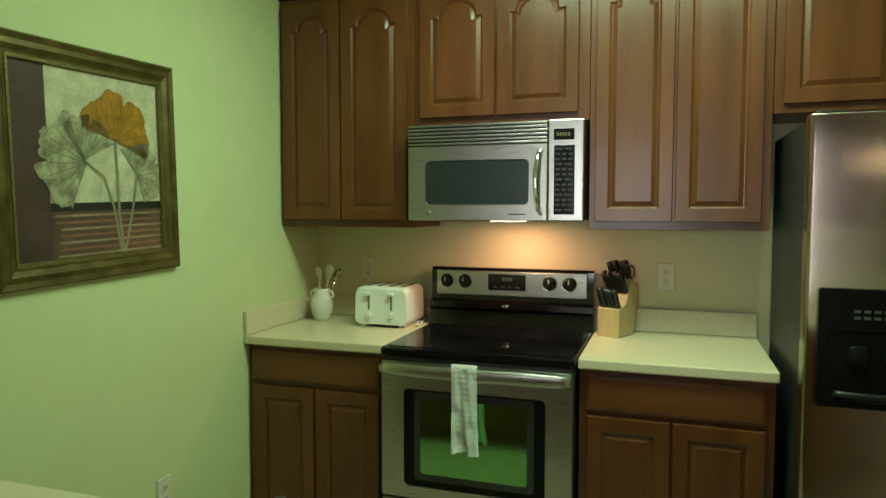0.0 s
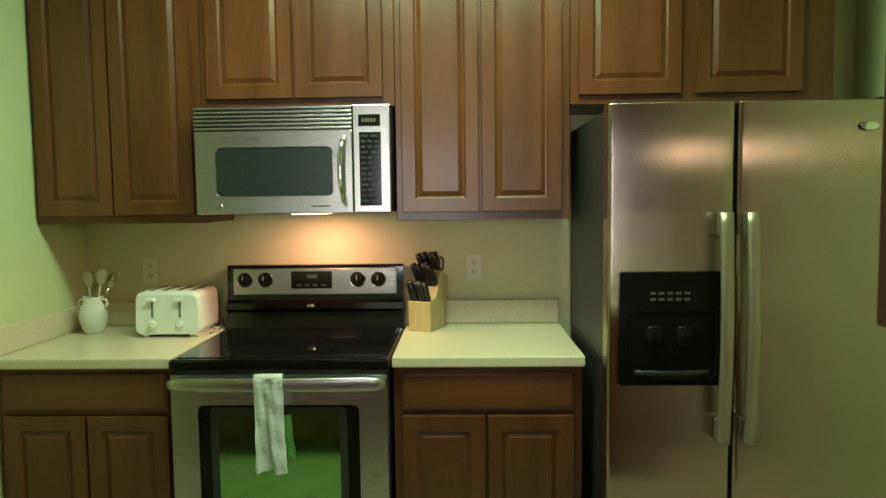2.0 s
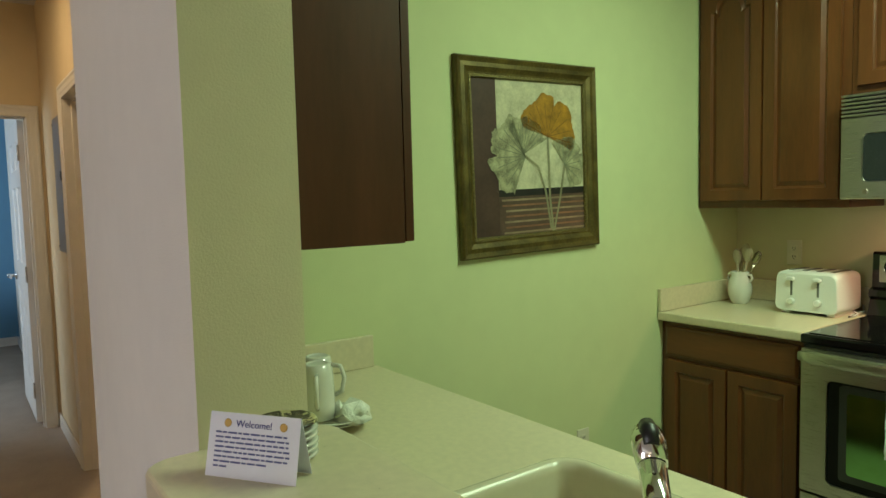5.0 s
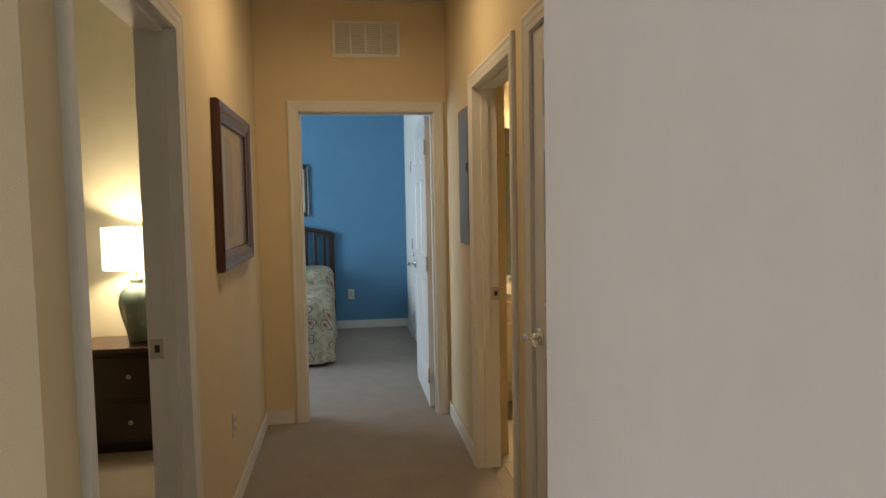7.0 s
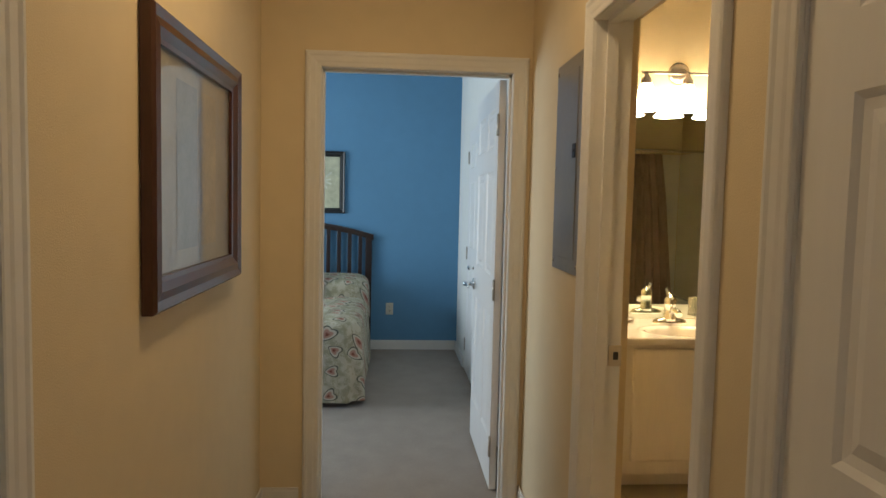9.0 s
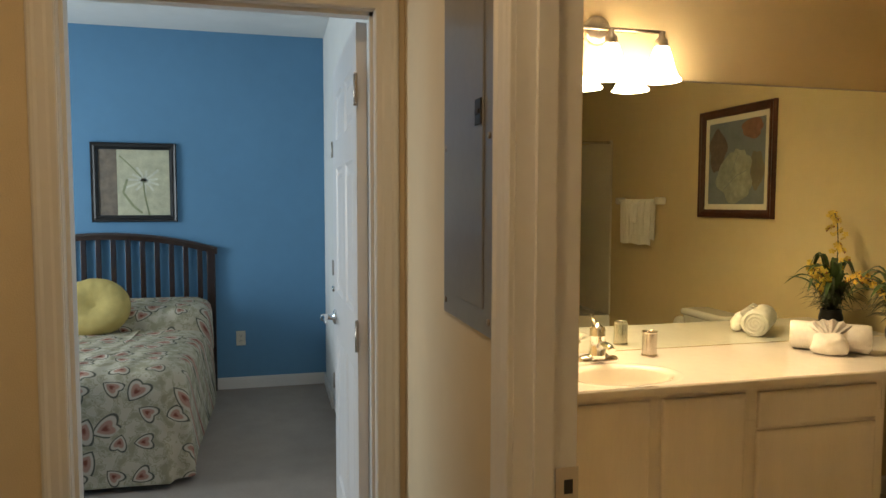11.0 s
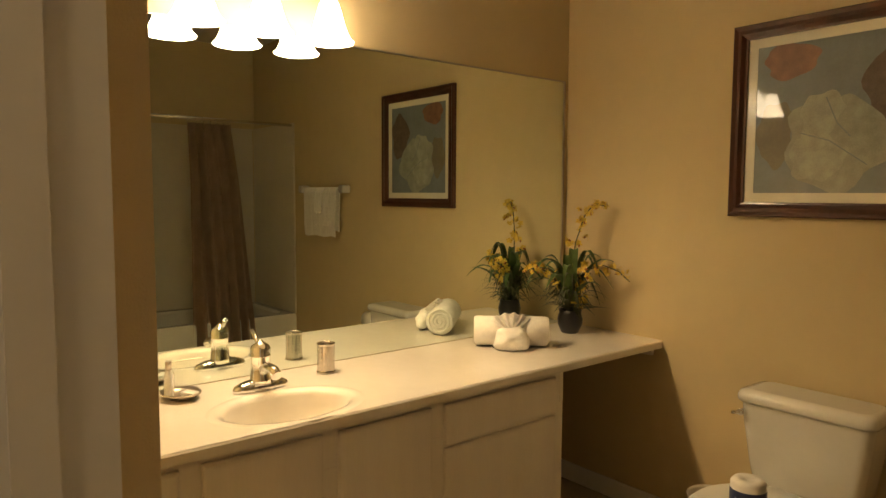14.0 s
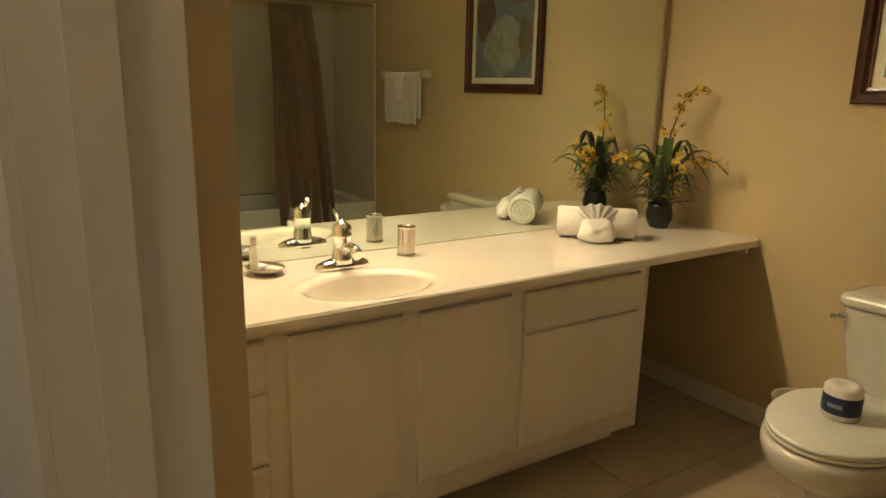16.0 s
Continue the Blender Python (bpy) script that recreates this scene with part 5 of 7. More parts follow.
# ---- hall things ----
def breaker_panel():
    ob = thing("breaker_panel", "grey steel electrical panel set in the hall wall", "electrical panel", (-2.695, -2.6705, 1.193))
    grey = material("panel_grey", (0.25, 0.245, 0.24), 0.3, 0.2, 5, 0.12, 0.06, 60)
    part("cover", bx(0, 0.362, -0.005, 0, 0, 0.765, bevel=0.002), grey, ob)
    part("door", bx(0.035, 0.31, -0.009, -0.0045, 0.05, 0.715, bevel=0.002), grey, ob)
    bm = bmesh.new()
    box(bm, 0.268, 0.306, -0.0125, -0.009, 0.405, 0.455, 0.0015)
    box(bm, 0.275, 0.299, -0.015, -0.0125, 0.425, 0.434, 0.001)
    part("latch", bm, dark_metal, ob, "dark recessed latch")
    for x in (0.02, 0.342):
        for z in (0.03, 0.38, 0.735):
            bm = bmesh.new()
            lathe(bm, ((0.007, 0), (0.006, 0.003), (0.002, 0.004)), 12)
            bmesh.ops.transform(bm, matrix=pose(x, -0.005, z, 90, 0, 0), verts=bm.verts)
            part("screw", bm, nickel, ob)
    return ob


breaker_panel()


def vent():
    ob = thing("return_vent", "white slatted return air vent above the bedroom door", "vent", (-3.219, -3.185, 2.495), 90)
    bm = bmesh.new()
    o = outline(0.435, 0.235, -0.2175, -0.1175)
    loops(bm, [[(x, y, z) for x, z in inset(o, d)] for d, y in ((0, 0), (0.002, -0.009), (0.018, -0.011), (0.022, -0.004), (0.022, -0.001))], close_last=False)
    part("frame", bm, white_trim, ob)
    part("backing", bx(-0.196, 0.196, -0.0012, -0.0005, -0.096, 0.096), material("vent_shade", (0.40, 0.35, 0.28), 0.9), ob)
    for i in range(1, 4):
        x = -0.196 + 0.392 * i / 4
        part("bar", bx(x - 0.004, x + 0.004, -0.01, -0.002, -0.096, 0.096), white_trim, ob)
    for i in range(14):
        z = -0.09 + i * 0.0139
        bm = bmesh.new()
        box(bm, -0.196, 0.196, -0.001, 0.0002, -0.006, 0.006)
        bmesh.ops.transform(bm, matrix=pose(0, -0.005, z, 40, 0, 0), verts=bm.verts)
        part("slat", bm, white_trim, ob)
    return ob


vent()


# ---- bedrooms ----
def patterned(name, base, ring, core, scale, bump=0.5):
    petal = tuple(0.55 * a + 0.45 * b for a, b in zip(base, core))
    leaf = tuple(0.6 * a + 0.4 * b for a, b in zip(base, ring))
    m = material(name, base, 0.9, 0, 8, 0.1, bump, 60, spec=0.15)
    nt = m.node_tree
    b = nt.nodes["Principled BSDF"]
    co = [n for n in nt.nodes if n.bl_idname == "ShaderNodeMapping"][0]
    warp = nt.nodes.new("ShaderNodeTexNoise")
    warp.inputs["Scale"].default_value = scale * 0.9
    mixv = nt.nodes.new("ShaderNodeMix")
    mixv.data_type = "VECTOR"
    mixv.inputs[0].default_value = 0.34
    nt.links.new(co.outputs[0], warp.inputs["Vector"])
    nt.links.new(co.outputs[0], mixv.inputs[4])
    nt.links.new(warp.outputs["Color"], mixv.inputs[5])
    vor = nt.nodes.new("ShaderNodeTexVoronoi")
    vor.inputs["Scale"].default_value = scale
    vor.inputs["Randomness"].default_value = 0.55
    nt.links.new(mixv.outputs[1], vor.inputs["Vector"])
    ramp = nt.nodes.new("ShaderNodeValToRGB")
    cr = ramp.color_ramp
    cr.interpolation = "LINEAR"
    stops = ((0.0, core), (0.10, core), (0.15, petal), (0.24, petal), (0.265, ring), (0.31, ring), (0.335, base), (0.60, base), (0.62, leaf), (0.655, leaf), (0.68, base))
    cr.elements[0].position, cr.elements[0].color = stops[0][0], (*stops[0][1], 1)
    cr.elements[1].position, cr.elements[1].color = stops[-1][0], (*stops[-1][1], 1)
    for p, c in stops[1:-1]:
        e = cr.elements.new(p)
        e.color = (*c, 1)
    nt.links.new(vor.outputs["Distance"], ramp.inputs[0])
    twig = nt.nodes.new("ShaderNodeTexNoise")
    twig.inputs["Scale"].default_value, twig.inputs["Detail"].default_value = scale * 1.6, 1.0
    nt.links.new(co.outputs[0], twig.inputs["Vector"])
    line = nt.nodes.new("ShaderNodeValToRGB")
    lr = line.color_ramp
    lr.elements[0].position, lr.elements[0].color = 0.455, (0, 0, 0, 1)
    lr.elements[1].position, lr.elements[1].color = 0.545, (0, 0, 0, 1)
    for p, v in ((0.482, 0.0), (0.492, 0.7), (0.508, 0.7), (0.518, 0.0)):
        lr.elements.new(p).color = (v, v, v, 1)
    nt.links.new(twig.outputs[0], line.inputs[0])
    mixc = nt.nodes.new("ShaderNodeMix")
    mixc.data_type = "RGBA"
    mixc.inputs[7].default_value = (*leaf, 1)
    nt.links.new(line.outputs[0], mixc.inputs[0])
    nt.links.new(ramp.outputs[0], mixc.inputs[6])
    nt.links.new(mixc.outputs[2], b.inputs["Base Color"])
    return m


def hearts(name, scale):
    """Cream cloth with heart-shaped leaves: a dark outline, a pale field and a red heart, each turned its own way."""
    base, olive, ring, pale, pink, red = (0.50, 0.45, 0.34), (0.29, 0.27, 0.17), (0.10, 0.10, 0.075), (0.54, 0.48, 0.38), (0.42, 0.24, 0.18), (0.22, 0.07, 0.045)
    m = material(name, base, 0.9, 0, 8, 0.1, 0.5, 60, spec=0.15)
    nt = m.node_tree
    co = [n for n in nt.nodes if n.bl_idname == "ShaderNodeTexCoord"][0]
    def math_node(op, a, b=0.0):
        n = nt.nodes.new("ShaderNodeMath")
        n.operation = op
        for k, v in enumerate((a, b)):
            if isinstance(v, (int, float)):
                n.inputs[k].default_value = v
            else:
                nt.links.new(v, n.inputs[k])
        return n.outputs[0]
    sep = nt.nodes.new("ShaderNodeSeparateXYZ")
    nt.links.new(co.outputs["Object"], sep.inputs[0])
    flat = nt.nodes.new("ShaderNodeCombineXYZ")
    nt.links.new(sep.outputs["Y"], flat.inputs[0])
    nt.links.new(math_node("SUBTRACT", sep.outputs["Z"], sep.outputs["X"]), flat.inputs[1])
    vor = nt.nodes.new("ShaderNodeTexVoronoi")
    vor.voronoi_dimensions = "2D"
    vor.inputs["Scale"].default_value, vor.inputs["Randomness"].default_value = scale, 0.75
    nt.links.new(flat.outputs[0], vor.inputs["Vector"])
    delta = nt.nodes.new("ShaderNodeVectorMath")
    delta.operation = "SUBTRACT"
    nt.links.new(flat.outputs[0], delta.inputs[0])
    nt.links.new(vor.outputs["Position"], delta.inputs[1])
    rnd = nt.nodes.new("ShaderNodeSeparateColor")
    nt.links.new(vor.outputs["Color"], rnd.inputs[0])
    turn = nt.nodes.new("ShaderNodeVectorRotate")
    turn.rotation_type = "Z_AXIS"
    nt.links.new(delta.outputs[0], turn.inputs["Vector"])
    nt.links.new(math_node("MULTIPLY", rnd.outputs[0], 4.0), turn.inputs["Angle"])
    uv = nt.nodes.new("ShaderNodeSeparateXYZ")
    nt.links.new(turn.outputs[0], uv.inputs[0])
    side = math_node("ABSOLUTE", uv.outputs[0])
    up = math_node("SUBTRACT", uv.outputs[1], math_node("MULTIPLY", side, 0.75))
    dist = math_node("SQRT", math_node("ADD", math_node("MULTIPLY", side, side), math_node("MULTIPLY", up, up)))
    size = math_node("ADD", math_node("MULTIPLY", rnd.outputs[1], 0.75), 0.85)
    value = math_node("MULTIPLY", math_node("MULTIPLY", dist, scale), size)
    ramp = nt.nodes.new("ShaderNodeValToRGB")
    cr = ramp.color_ramp
    cr.elements[0].position, cr.elements[0].color = 0.05, (*red, 1)
    cr.elements[1].position, cr.elements[1].color = 0.45, (1, 1, 1, 1)
    for p, c in ((0.12, pink), (0.19, pink), (0.23, pale), (0.30, pale), (0.325, ring), (0.36, ring), (0.39, base)):
        cr.elements.new(p).color = (*c, 1)
    cr.elements[len(cr.elements) - 1].color = (*base, 1)
    nt.links.new(value, ramp.inputs[0])
    twig = nt.nodes.new("ShaderNodeTexNoise")
    twig.inputs["Scale"].default_value, twig.inputs["Detail"].default_value = scale * 3.2, 2.0
    nt.links.new(co.outputs["Object"], twig.inputs["Vector"])
    line = nt.nodes.new("ShaderNodeValToRGB")
    lr = line.color_ramp
    lr.elements[0].position, lr.elements[0].color = 0.45, (0, 0, 0, 1)
    lr.elements[1].position, lr.elements[1].color = 0.60, (0.75, 0.75, 0.75, 1)
    for p, v in ((0.480, 0.0), (0.494, 0.8), (0.508, 0.8), (0.522, 0.05)):
        lr.elements.new(p).color = (v, v, v, 1)
    nt.links.new(twig.outputs[0], line.inputs[0])
    off = math_node("MULTIPLY", line.outputs[0], math_node("GREATER_THAN", value, 0.38))
    mixc = nt.nodes.new("ShaderNodeMix")
    mixc.data_type = "RGBA"
    mixc.inputs[7].default_value = (*olive, 1)
    nt.links.new(off, mixc.inputs[0])
    nt.links.new(ramp.outputs[0], mixc.inputs[6])
    nt.links.new(mixc.outputs[2], nt.nodes["Principled BSDF"].inputs["Base Color"])
    return m


def quilted(m, rows):
    """Adds the stitched rows of a quilt to a cloth's relief."""
    nt = m.node_tree
    bump = [n for n in nt.nodes if n.bl_idname == "ShaderNodeBump"][0]
    co = [n for n in nt.nodes if n.bl_idname == "ShaderNodeTexCoord"][0]
    wave = nt.nodes.new("ShaderNodeTexWave")
    wave.bands_direction = "DIAGONAL"
    across = nt.nodes.new("ShaderNodeMapping")
    across.inputs["Scale"].default_value = (0.25, 1, 1)
    nt.links.new(co.outputs["Object"], across.inputs[0])
    wave.inputs["Scale"].default_value, wave.inputs["Distortion"].default_value, wave.inputs["Detail"].default_value = rows, 1.2, 0.5
    nt.links.new(across.outputs[0], wave.inputs["Vector"])
    second = nt.nodes.new("ShaderNodeBump")
    second.inputs["Strength"].default_value, second.inputs["Distance"].default_value = 0.7, 0.012
    nt.links.new(wave.outputs["Fac"], second.inputs["Height"])
    nt.links.new(bump.outputs[0], second.inputs["Normal"])
    nt.links.new(second.outputs[0], nt.nodes["Principled BSDF"].inputs["Normal"])
    return m


def soft_cover(x0, x1, y0, y1, z0, z1, r, seed, flare=0.03, waves=26):
    """A bed cover: a rounded top with sides that fall in shallow folds."""
    bm = bmesh.new()
    n = 22
    base = rounded(x0, x1, y0, y1, r, n)
    dense = []
    for i, p in enumerate(base):
        q = base[(i + 1) % len(base)]
        k = max(1, int(math.dist(p, q) / 0.05))
        dense += [(p[0] + (q[0] - p[0]) * t / k, p[1] + (q[1] - p[1]) * t / k) for t in range(k)]
    cx, cy, w, d = (x0 + x1) / 2, (y0 + y1) / 2, x1 - x0, y1 - y0
    rings = []
    for z, ins, amp in ((z0, -flare, 0.014), (z0 + 0.2 * (z1 - z0), -flare * 0.8, 0.011), (z0 + 0.5 * (z1 - z0), -flare * 0.45, 0.007), (z1 - 0.11, -0.004, 0.004), (z1 - 0.055, 0.006, 0.002), (z1 - 0.02, 0.03, 0.001), (z1, 0.075, 0.0), (z1 + 0.012, 0.2, 0.0), (z1 + 0.016, 0.4, 0)):
        ring = []
        for i, (x, y) in enumerate(dense):
            a = amp * math.sin(i * 2 * math.pi * waves / len(dense) + seed) + amp * 0.6 * math.sin(i * 0.37 + seed)
            sx, sy = 1 - 2 * (ins - a) / w, 1 - 2 * (ins - a) / d
            ring.append((cx + (x - cx) * max(0.02, sx), cy + (y - cy) * max(0.02, sy), z + 0.006 * math.sin(i * 0.21 + seed) * (0.3 < ins)))
        rings.append(ring)
    loops(bm, rings, smooth=True)
    return bm


def blue_bed():
    ob = thing("bed", "made-up bed with a paisley quilt and a dark slatted headboard", "bed", (-6.56, -4.26, 0))
    part("quilt", soft_cover(0.03, 1.80, -0.745, 0.745, 0.035, 0.60, 0.12, 2, 0.03, 9), quilted(hearts("paisley_quilt", 6.0), 4.5), ob, "cream quilt with red and grey paisley")
    part("pillow_cover", soft_cover(0.01, 0.66, -0.750, 0.750, 0.40, 0.755, 0.17, 4, 0.012, 5), bpy.data.materials["paisley_quilt"], ob, "quilt drawn over the pillows")
    part("mattress", bx(0.05, 1.76, -0.68, 0.68, 0.2, 0.55, bevel=0.04), white_plastic, ob)
    part("bed_base", bx(0.06, 1.74, -0.66, 0.66, 0.02, 0.2, bevel=0.01), wood_dark, ob)
    half = 0.735
    for s in (1, -1):
        part("headboard_post", bx(-0.05, -0.005, s * half - 0.03, s * half + 0.03, 0, 1.115, bevel=0.005), wood_dark, ob)
    bm = bmesh.new()
    n = 24
    secs = []
    for i in range(n + 1):
        y = -half - 0.045 + (2 * half + 0.09) * i / n
        z = 1.11 + 0.105 * (1 - (y / half) ** 2)
        secs.append([(-0.06, y, z - 0.035), (0.004, y, z - 0.035), (0.010, y, z), (0.004, y, z + 0.016), (-0.06, y, z + 0.016)])
    loops(bm, secs, close_first=True)
    part("top_rail", bm, wood_dark, ob)
    part("lower_rail", bx(-0.045, -0.012, -half + 0.03, half - 0.03, 0.58, 0.66, bevel=0.004), wood_dark, ob)
    k = 14
    for i in range(k):
        y = -half + 0.03 + (2 * half - 0.06) * (i + 0.5) / k
        part("slat", bx(-0.038, -0.018, y - 0.0185, y + 0.0185, 0.655, 1.10 + 0.09 * (1 - (y / half) ** 2), bevel=0.003), wood_dark, ob)
    return ob


blue_bed()


def pillow(name, place, w, d, h, mat, label, turn=0.0, tilt=0.0, round_one=False):
    bm = bmesh.new()
    rings = []
    for t in (-1, -0.8, -0.45, 0, 0.45, 0.8, 1):
        k = math.cos(t * math.pi / 2) ** 0.45 if abs(t) < 1 else 0.03
        ring = []
        for i in range(48):
            a = 2 * math.pi * i / 48
            e = 1.0 if round_one else 0.55
            cx, cy = abs(math.cos(a)) ** e * math.copysign(1, math.cos(a)), abs(math.sin(a)) ** e * math.copysign(1, math.sin(a))
            rr = 0.78 + 0.22 * k
            z = h / 2 * t
            if round_one:
                z *= 1
            ring.append((w / 2 * cx * rr, d / 2 * cy * rr, z + (0.004 * math.sin(a * 14) if round_one else 0)))
        rings.append(ring)
    vs = loops(bm, rings, smooth=True, close_last=False, close_first=True)
    top = rings[-1]
    last = vs[-1]
    if round_one:
        inner = [bm.verts.new((x * 0.12, y * 0.12, h / 2 - 0.035)) for x, y, z in top]
        mid = [bm.verts.new((x * 0.5, y * 0.5, h / 2 + 0.006)) for x, y, z in top]
        for a, b in ((last, mid), (mid, inner)):
            for i in range(48):
                bm.faces.new((a[i], a[(i + 1) % 48], b[(i + 1) % 48], b[i])).smooth = True
        bm.faces.new(inner)
    else:
        bm.faces.new(last)
    ob = whole(name, bm, mat, label, "pillow", place)
    ob.matrix_basis = pose(*place, 0, tilt, turn)
    return ob


pillow("round_cushion", (-5.90, -4.19, 0.775), 0.39, 0.44, 0.16, material("cushion_cream", (0.52, 0.40, 0.14), 0.85, 0, 18, 0.08, 0.3, 120, spec=0.2), "round cream button-tufted cushion on the bed", 0, 62, True)


def queen_bed():
    ob = thing("bed", "made-up bed with a floral quilt and a dark leather headboard", "bed", (-3.245, -5.765, 0))
    part("quilt", soft_cover(0.10, 2.0, -0.80, 0.80, 0.045, 0.60, 0.14, 5, 0.08, 14), quilted(patterned("floral_quilt", (0.46, 0.40, 0.26), (0.17, 0.14, 0.08), (0.14, 0.15, 0.10), 9.0, 0.8), 5.5), ob, "sage and cream floral quilt")
    part("pillow_cover", soft_cover(0.09, 0.72, -0.815, 0.815, 0.40, 0.775, 0.2, 3, 0.02, 6), bpy.data.materials["floral_quilt"], ob, "quilt drawn over the pillows")
    part("bed_base", bx(0.1, 1.95, -0.72, 0.72, 0.02, 0.4, bevel=0.02), wood_dark, ob)
    bm = bmesh.new()
    o = outline(1.48, 1.33, -0.74, 0.0)
    loops(bm, [[(y, x, z) for x, z in inset(o, d)] for d, y in ((0, 0.0), (0, 0.06), (0.006, 0.068), (0.06, 0.064), (0.07, 0.052), (0.085, 0.05))], close_last=False, close_first=True)
    part("headboard_frame", bm, red_wood, ob)
    bm = bmesh.new()
    box(bm, 0.03, 0.062, -0.66, 0.66, 0.1, 1.245, 0.015)
    part("headboard_panel", bm, material("black_leather", (0.022, 0.02, 0.02), 0.42, 0, 12, 0.2, 0.3, 200), ob, "padded black leather panel")
    return ob


queen_bed()


def nightstand():
    ob = thing("nightstand", "dark wooden two-drawer nightstand beside the bed", "nightstand", (-3.24, -4.93, 0))
    part("body", bx(0, 0.40, 0.0, 0.52, 0.04, 0.60, bevel=0.004), wood_dark, ob)
    part("top", bx(-0.004, 0.42, -0.015, 0.535, 0.60, 0.625, bevel=0.006), red_wood, ob)
    part("plinth", bx(0.02, 0.38, 0.02, 0.50, 0.0, 0.04), wood_dark, ob)
    for z in (0.07, 0.34):
        d = part("drawer", bx(0.402, 0.418, 0.025, 0.495, z, z + 0.235, bevel=0.004), wood_dark, ob)
        for y in (0.315,):
            bm = bmesh.new()
            lathe(bm, ((0.006, 0), (0.006, 0.012), (0.014, 0.018), (0.012, 0.026), (0.004, 0.028)), 16)
            bmesh.ops.transform(bm, matrix=pose(0.418, y, z + 0.12, 0, 90, 0), verts=bm.verts)
            part("knob", bm, nickel, d, "round metal knob")
    return ob


nightstand()


def table_lamp():
    ob = thing("table_lamp", "teal ceramic table lamp with a lit white drum shade", "lamp", (-3.02, -4.605, 0.626))
    bm = bmesh.new()
    lathe(bm, ((0.06, 0), (0.062, 0.012), (0.07, 0.06), (0.10, 0.17), (0.112, 0.24), (0.10, 0.30), (0.06, 0.345), (0.035, 0.365), (0.045, 0.38), (0.03, 0.388)), 32)
    part("base", bm, material("teal_glaze", (0.15, 0.20, 0.20), 0.22, 0, 7, 0.4, coat=0.6), ob)
    bm = bmesh.new()
    lathe(bm, ((0.008, 0.385), (0.008, 0.70)), 10)
    part("stem", bm, nickel, ob)
    bm = bmesh.new()
    lathe(bm, ((0.185, 0.445), (0.185, 0.695), (0.182, 0.695), (0.182, 0.445)), 40, closed=False)
    sh = material("shade_cloth", (0.80, 0.76, 0.66), 0.9)
    b = sh.node_tree.nodes["Principled BSDF"]
    b.inputs["Emission Color"].default_value, b.inputs["Emission Strength"].default_value = (1.0, 0.86, 0.6, 1), 2.2
    part("shade", bm, sh, ob, "lit white drum shade")
    return ob


table_lamp()


# Unseen lamp, added to give the fridge doors their warm reflected streak.
def unseen_floor_lamp():
    ob = thing("unseen_floor_lamp", "tall unseen floor lamp with lit bowl, added for fridge reflection", "lamp", (3.7, -6.0, 0))
    bm = bmesh.new()
    lathe(bm, ((0.15, 0), (0.15, 0.015), (0.05, 0.03), (0.013, 0.04), (0.013, 1.80), (0.03, 1.815)), 24)
    part("stand", bm, nickel, ob)
    bm = bmesh.new()
    lathe(bm, ((0.03, 1.815), (0.12, 1.84), (0.18, 1.90), (0.20, 1.97), (0.194, 1.97), (0.174, 1.905), (0.115, 1.848), (0.03, 1.822)), 32, closed=False)
    part("shade", bm, glowing("lamp_bowl_glow", (1.0, 0.78, 0.54), 24.0), ob, "lit frosted glass bowl")
    return ob


unseen_floor_lamp()


# ---- bathroom ----
vanity_white = material("vanity_white", (0.86, 0.80, 0.71), 0.38, 0, 3, 0.04, 0.08, 50, stretch=(5, 5, 0.7))
marble_white = material("cultured_marble", (0.82, 0.77, 0.69), 0.10, 0, 3, 0.05, coat=0.5)
terry_white = material("terry_white", (0.84, 0.81, 0.76), 0.95, 0, 50, 0.06, 0.8, 300, spec=0.1)
VX, VY0, VY1, VT = -3.83, -2.465, -0.083, 0.80


def vanity():
    ob = thing("vanity_cabinet", "white vanity cabinet with flat doors and drawers", "cabinet", (0, 0, 0))
    part("body", bx(-3.825, -3.305, VY0 + 0.002, -0.692, 0.10, 0.63, bevel=0.002), vanity_white, ob)
    part("face_rail", bx(-3.323, -3.305, VY0 + 0.002, -0.712, 0.6302, 0.768), vanity_white, ob)
    part("side_panel", bx(-3.825, -3.305, -0.710, -0.692, 0.6302, 0.768), vanity_white, ob)
    part("toe_kick", bx(-3.80, -3.415, VY0 + 0.002, -0.70, 0, 0.10), vanity_white, ob)
    def front(name, y0, y1, z0, z1):
        bm = bmesh.new()
        rim = outline(y1 - y0, z1 - z0, y0, z0)
        loops(bm, [[(x, a, b) for a, b in inset(rim, d)] for d, x in ((0, -3.306), (0, -3.295), (0.002, -3.2915), (0.008, -3.2885), (0.018, -3.2875))], close_first=True)
        return part(name, bm, vanity_white, ob)
    front("door", -2.105, -1.755, 0.17, 0.738)
    front("door", -1.70, -1.352, 0.17, 0.738)
    front("drawer", -1.295, -0.745, 0.600, 0.738)
    front("door", -1.295, -0.745, 0.17, 0.588)
    front("drawer", -2.45, -2.165, 0.60, 0.738)
    front("drawer", -2.45, -2.165, 0.39, 0.588)
    front("drawer", -2.45, -2.165, 0.17, 0.378)
    return ob


vanity()


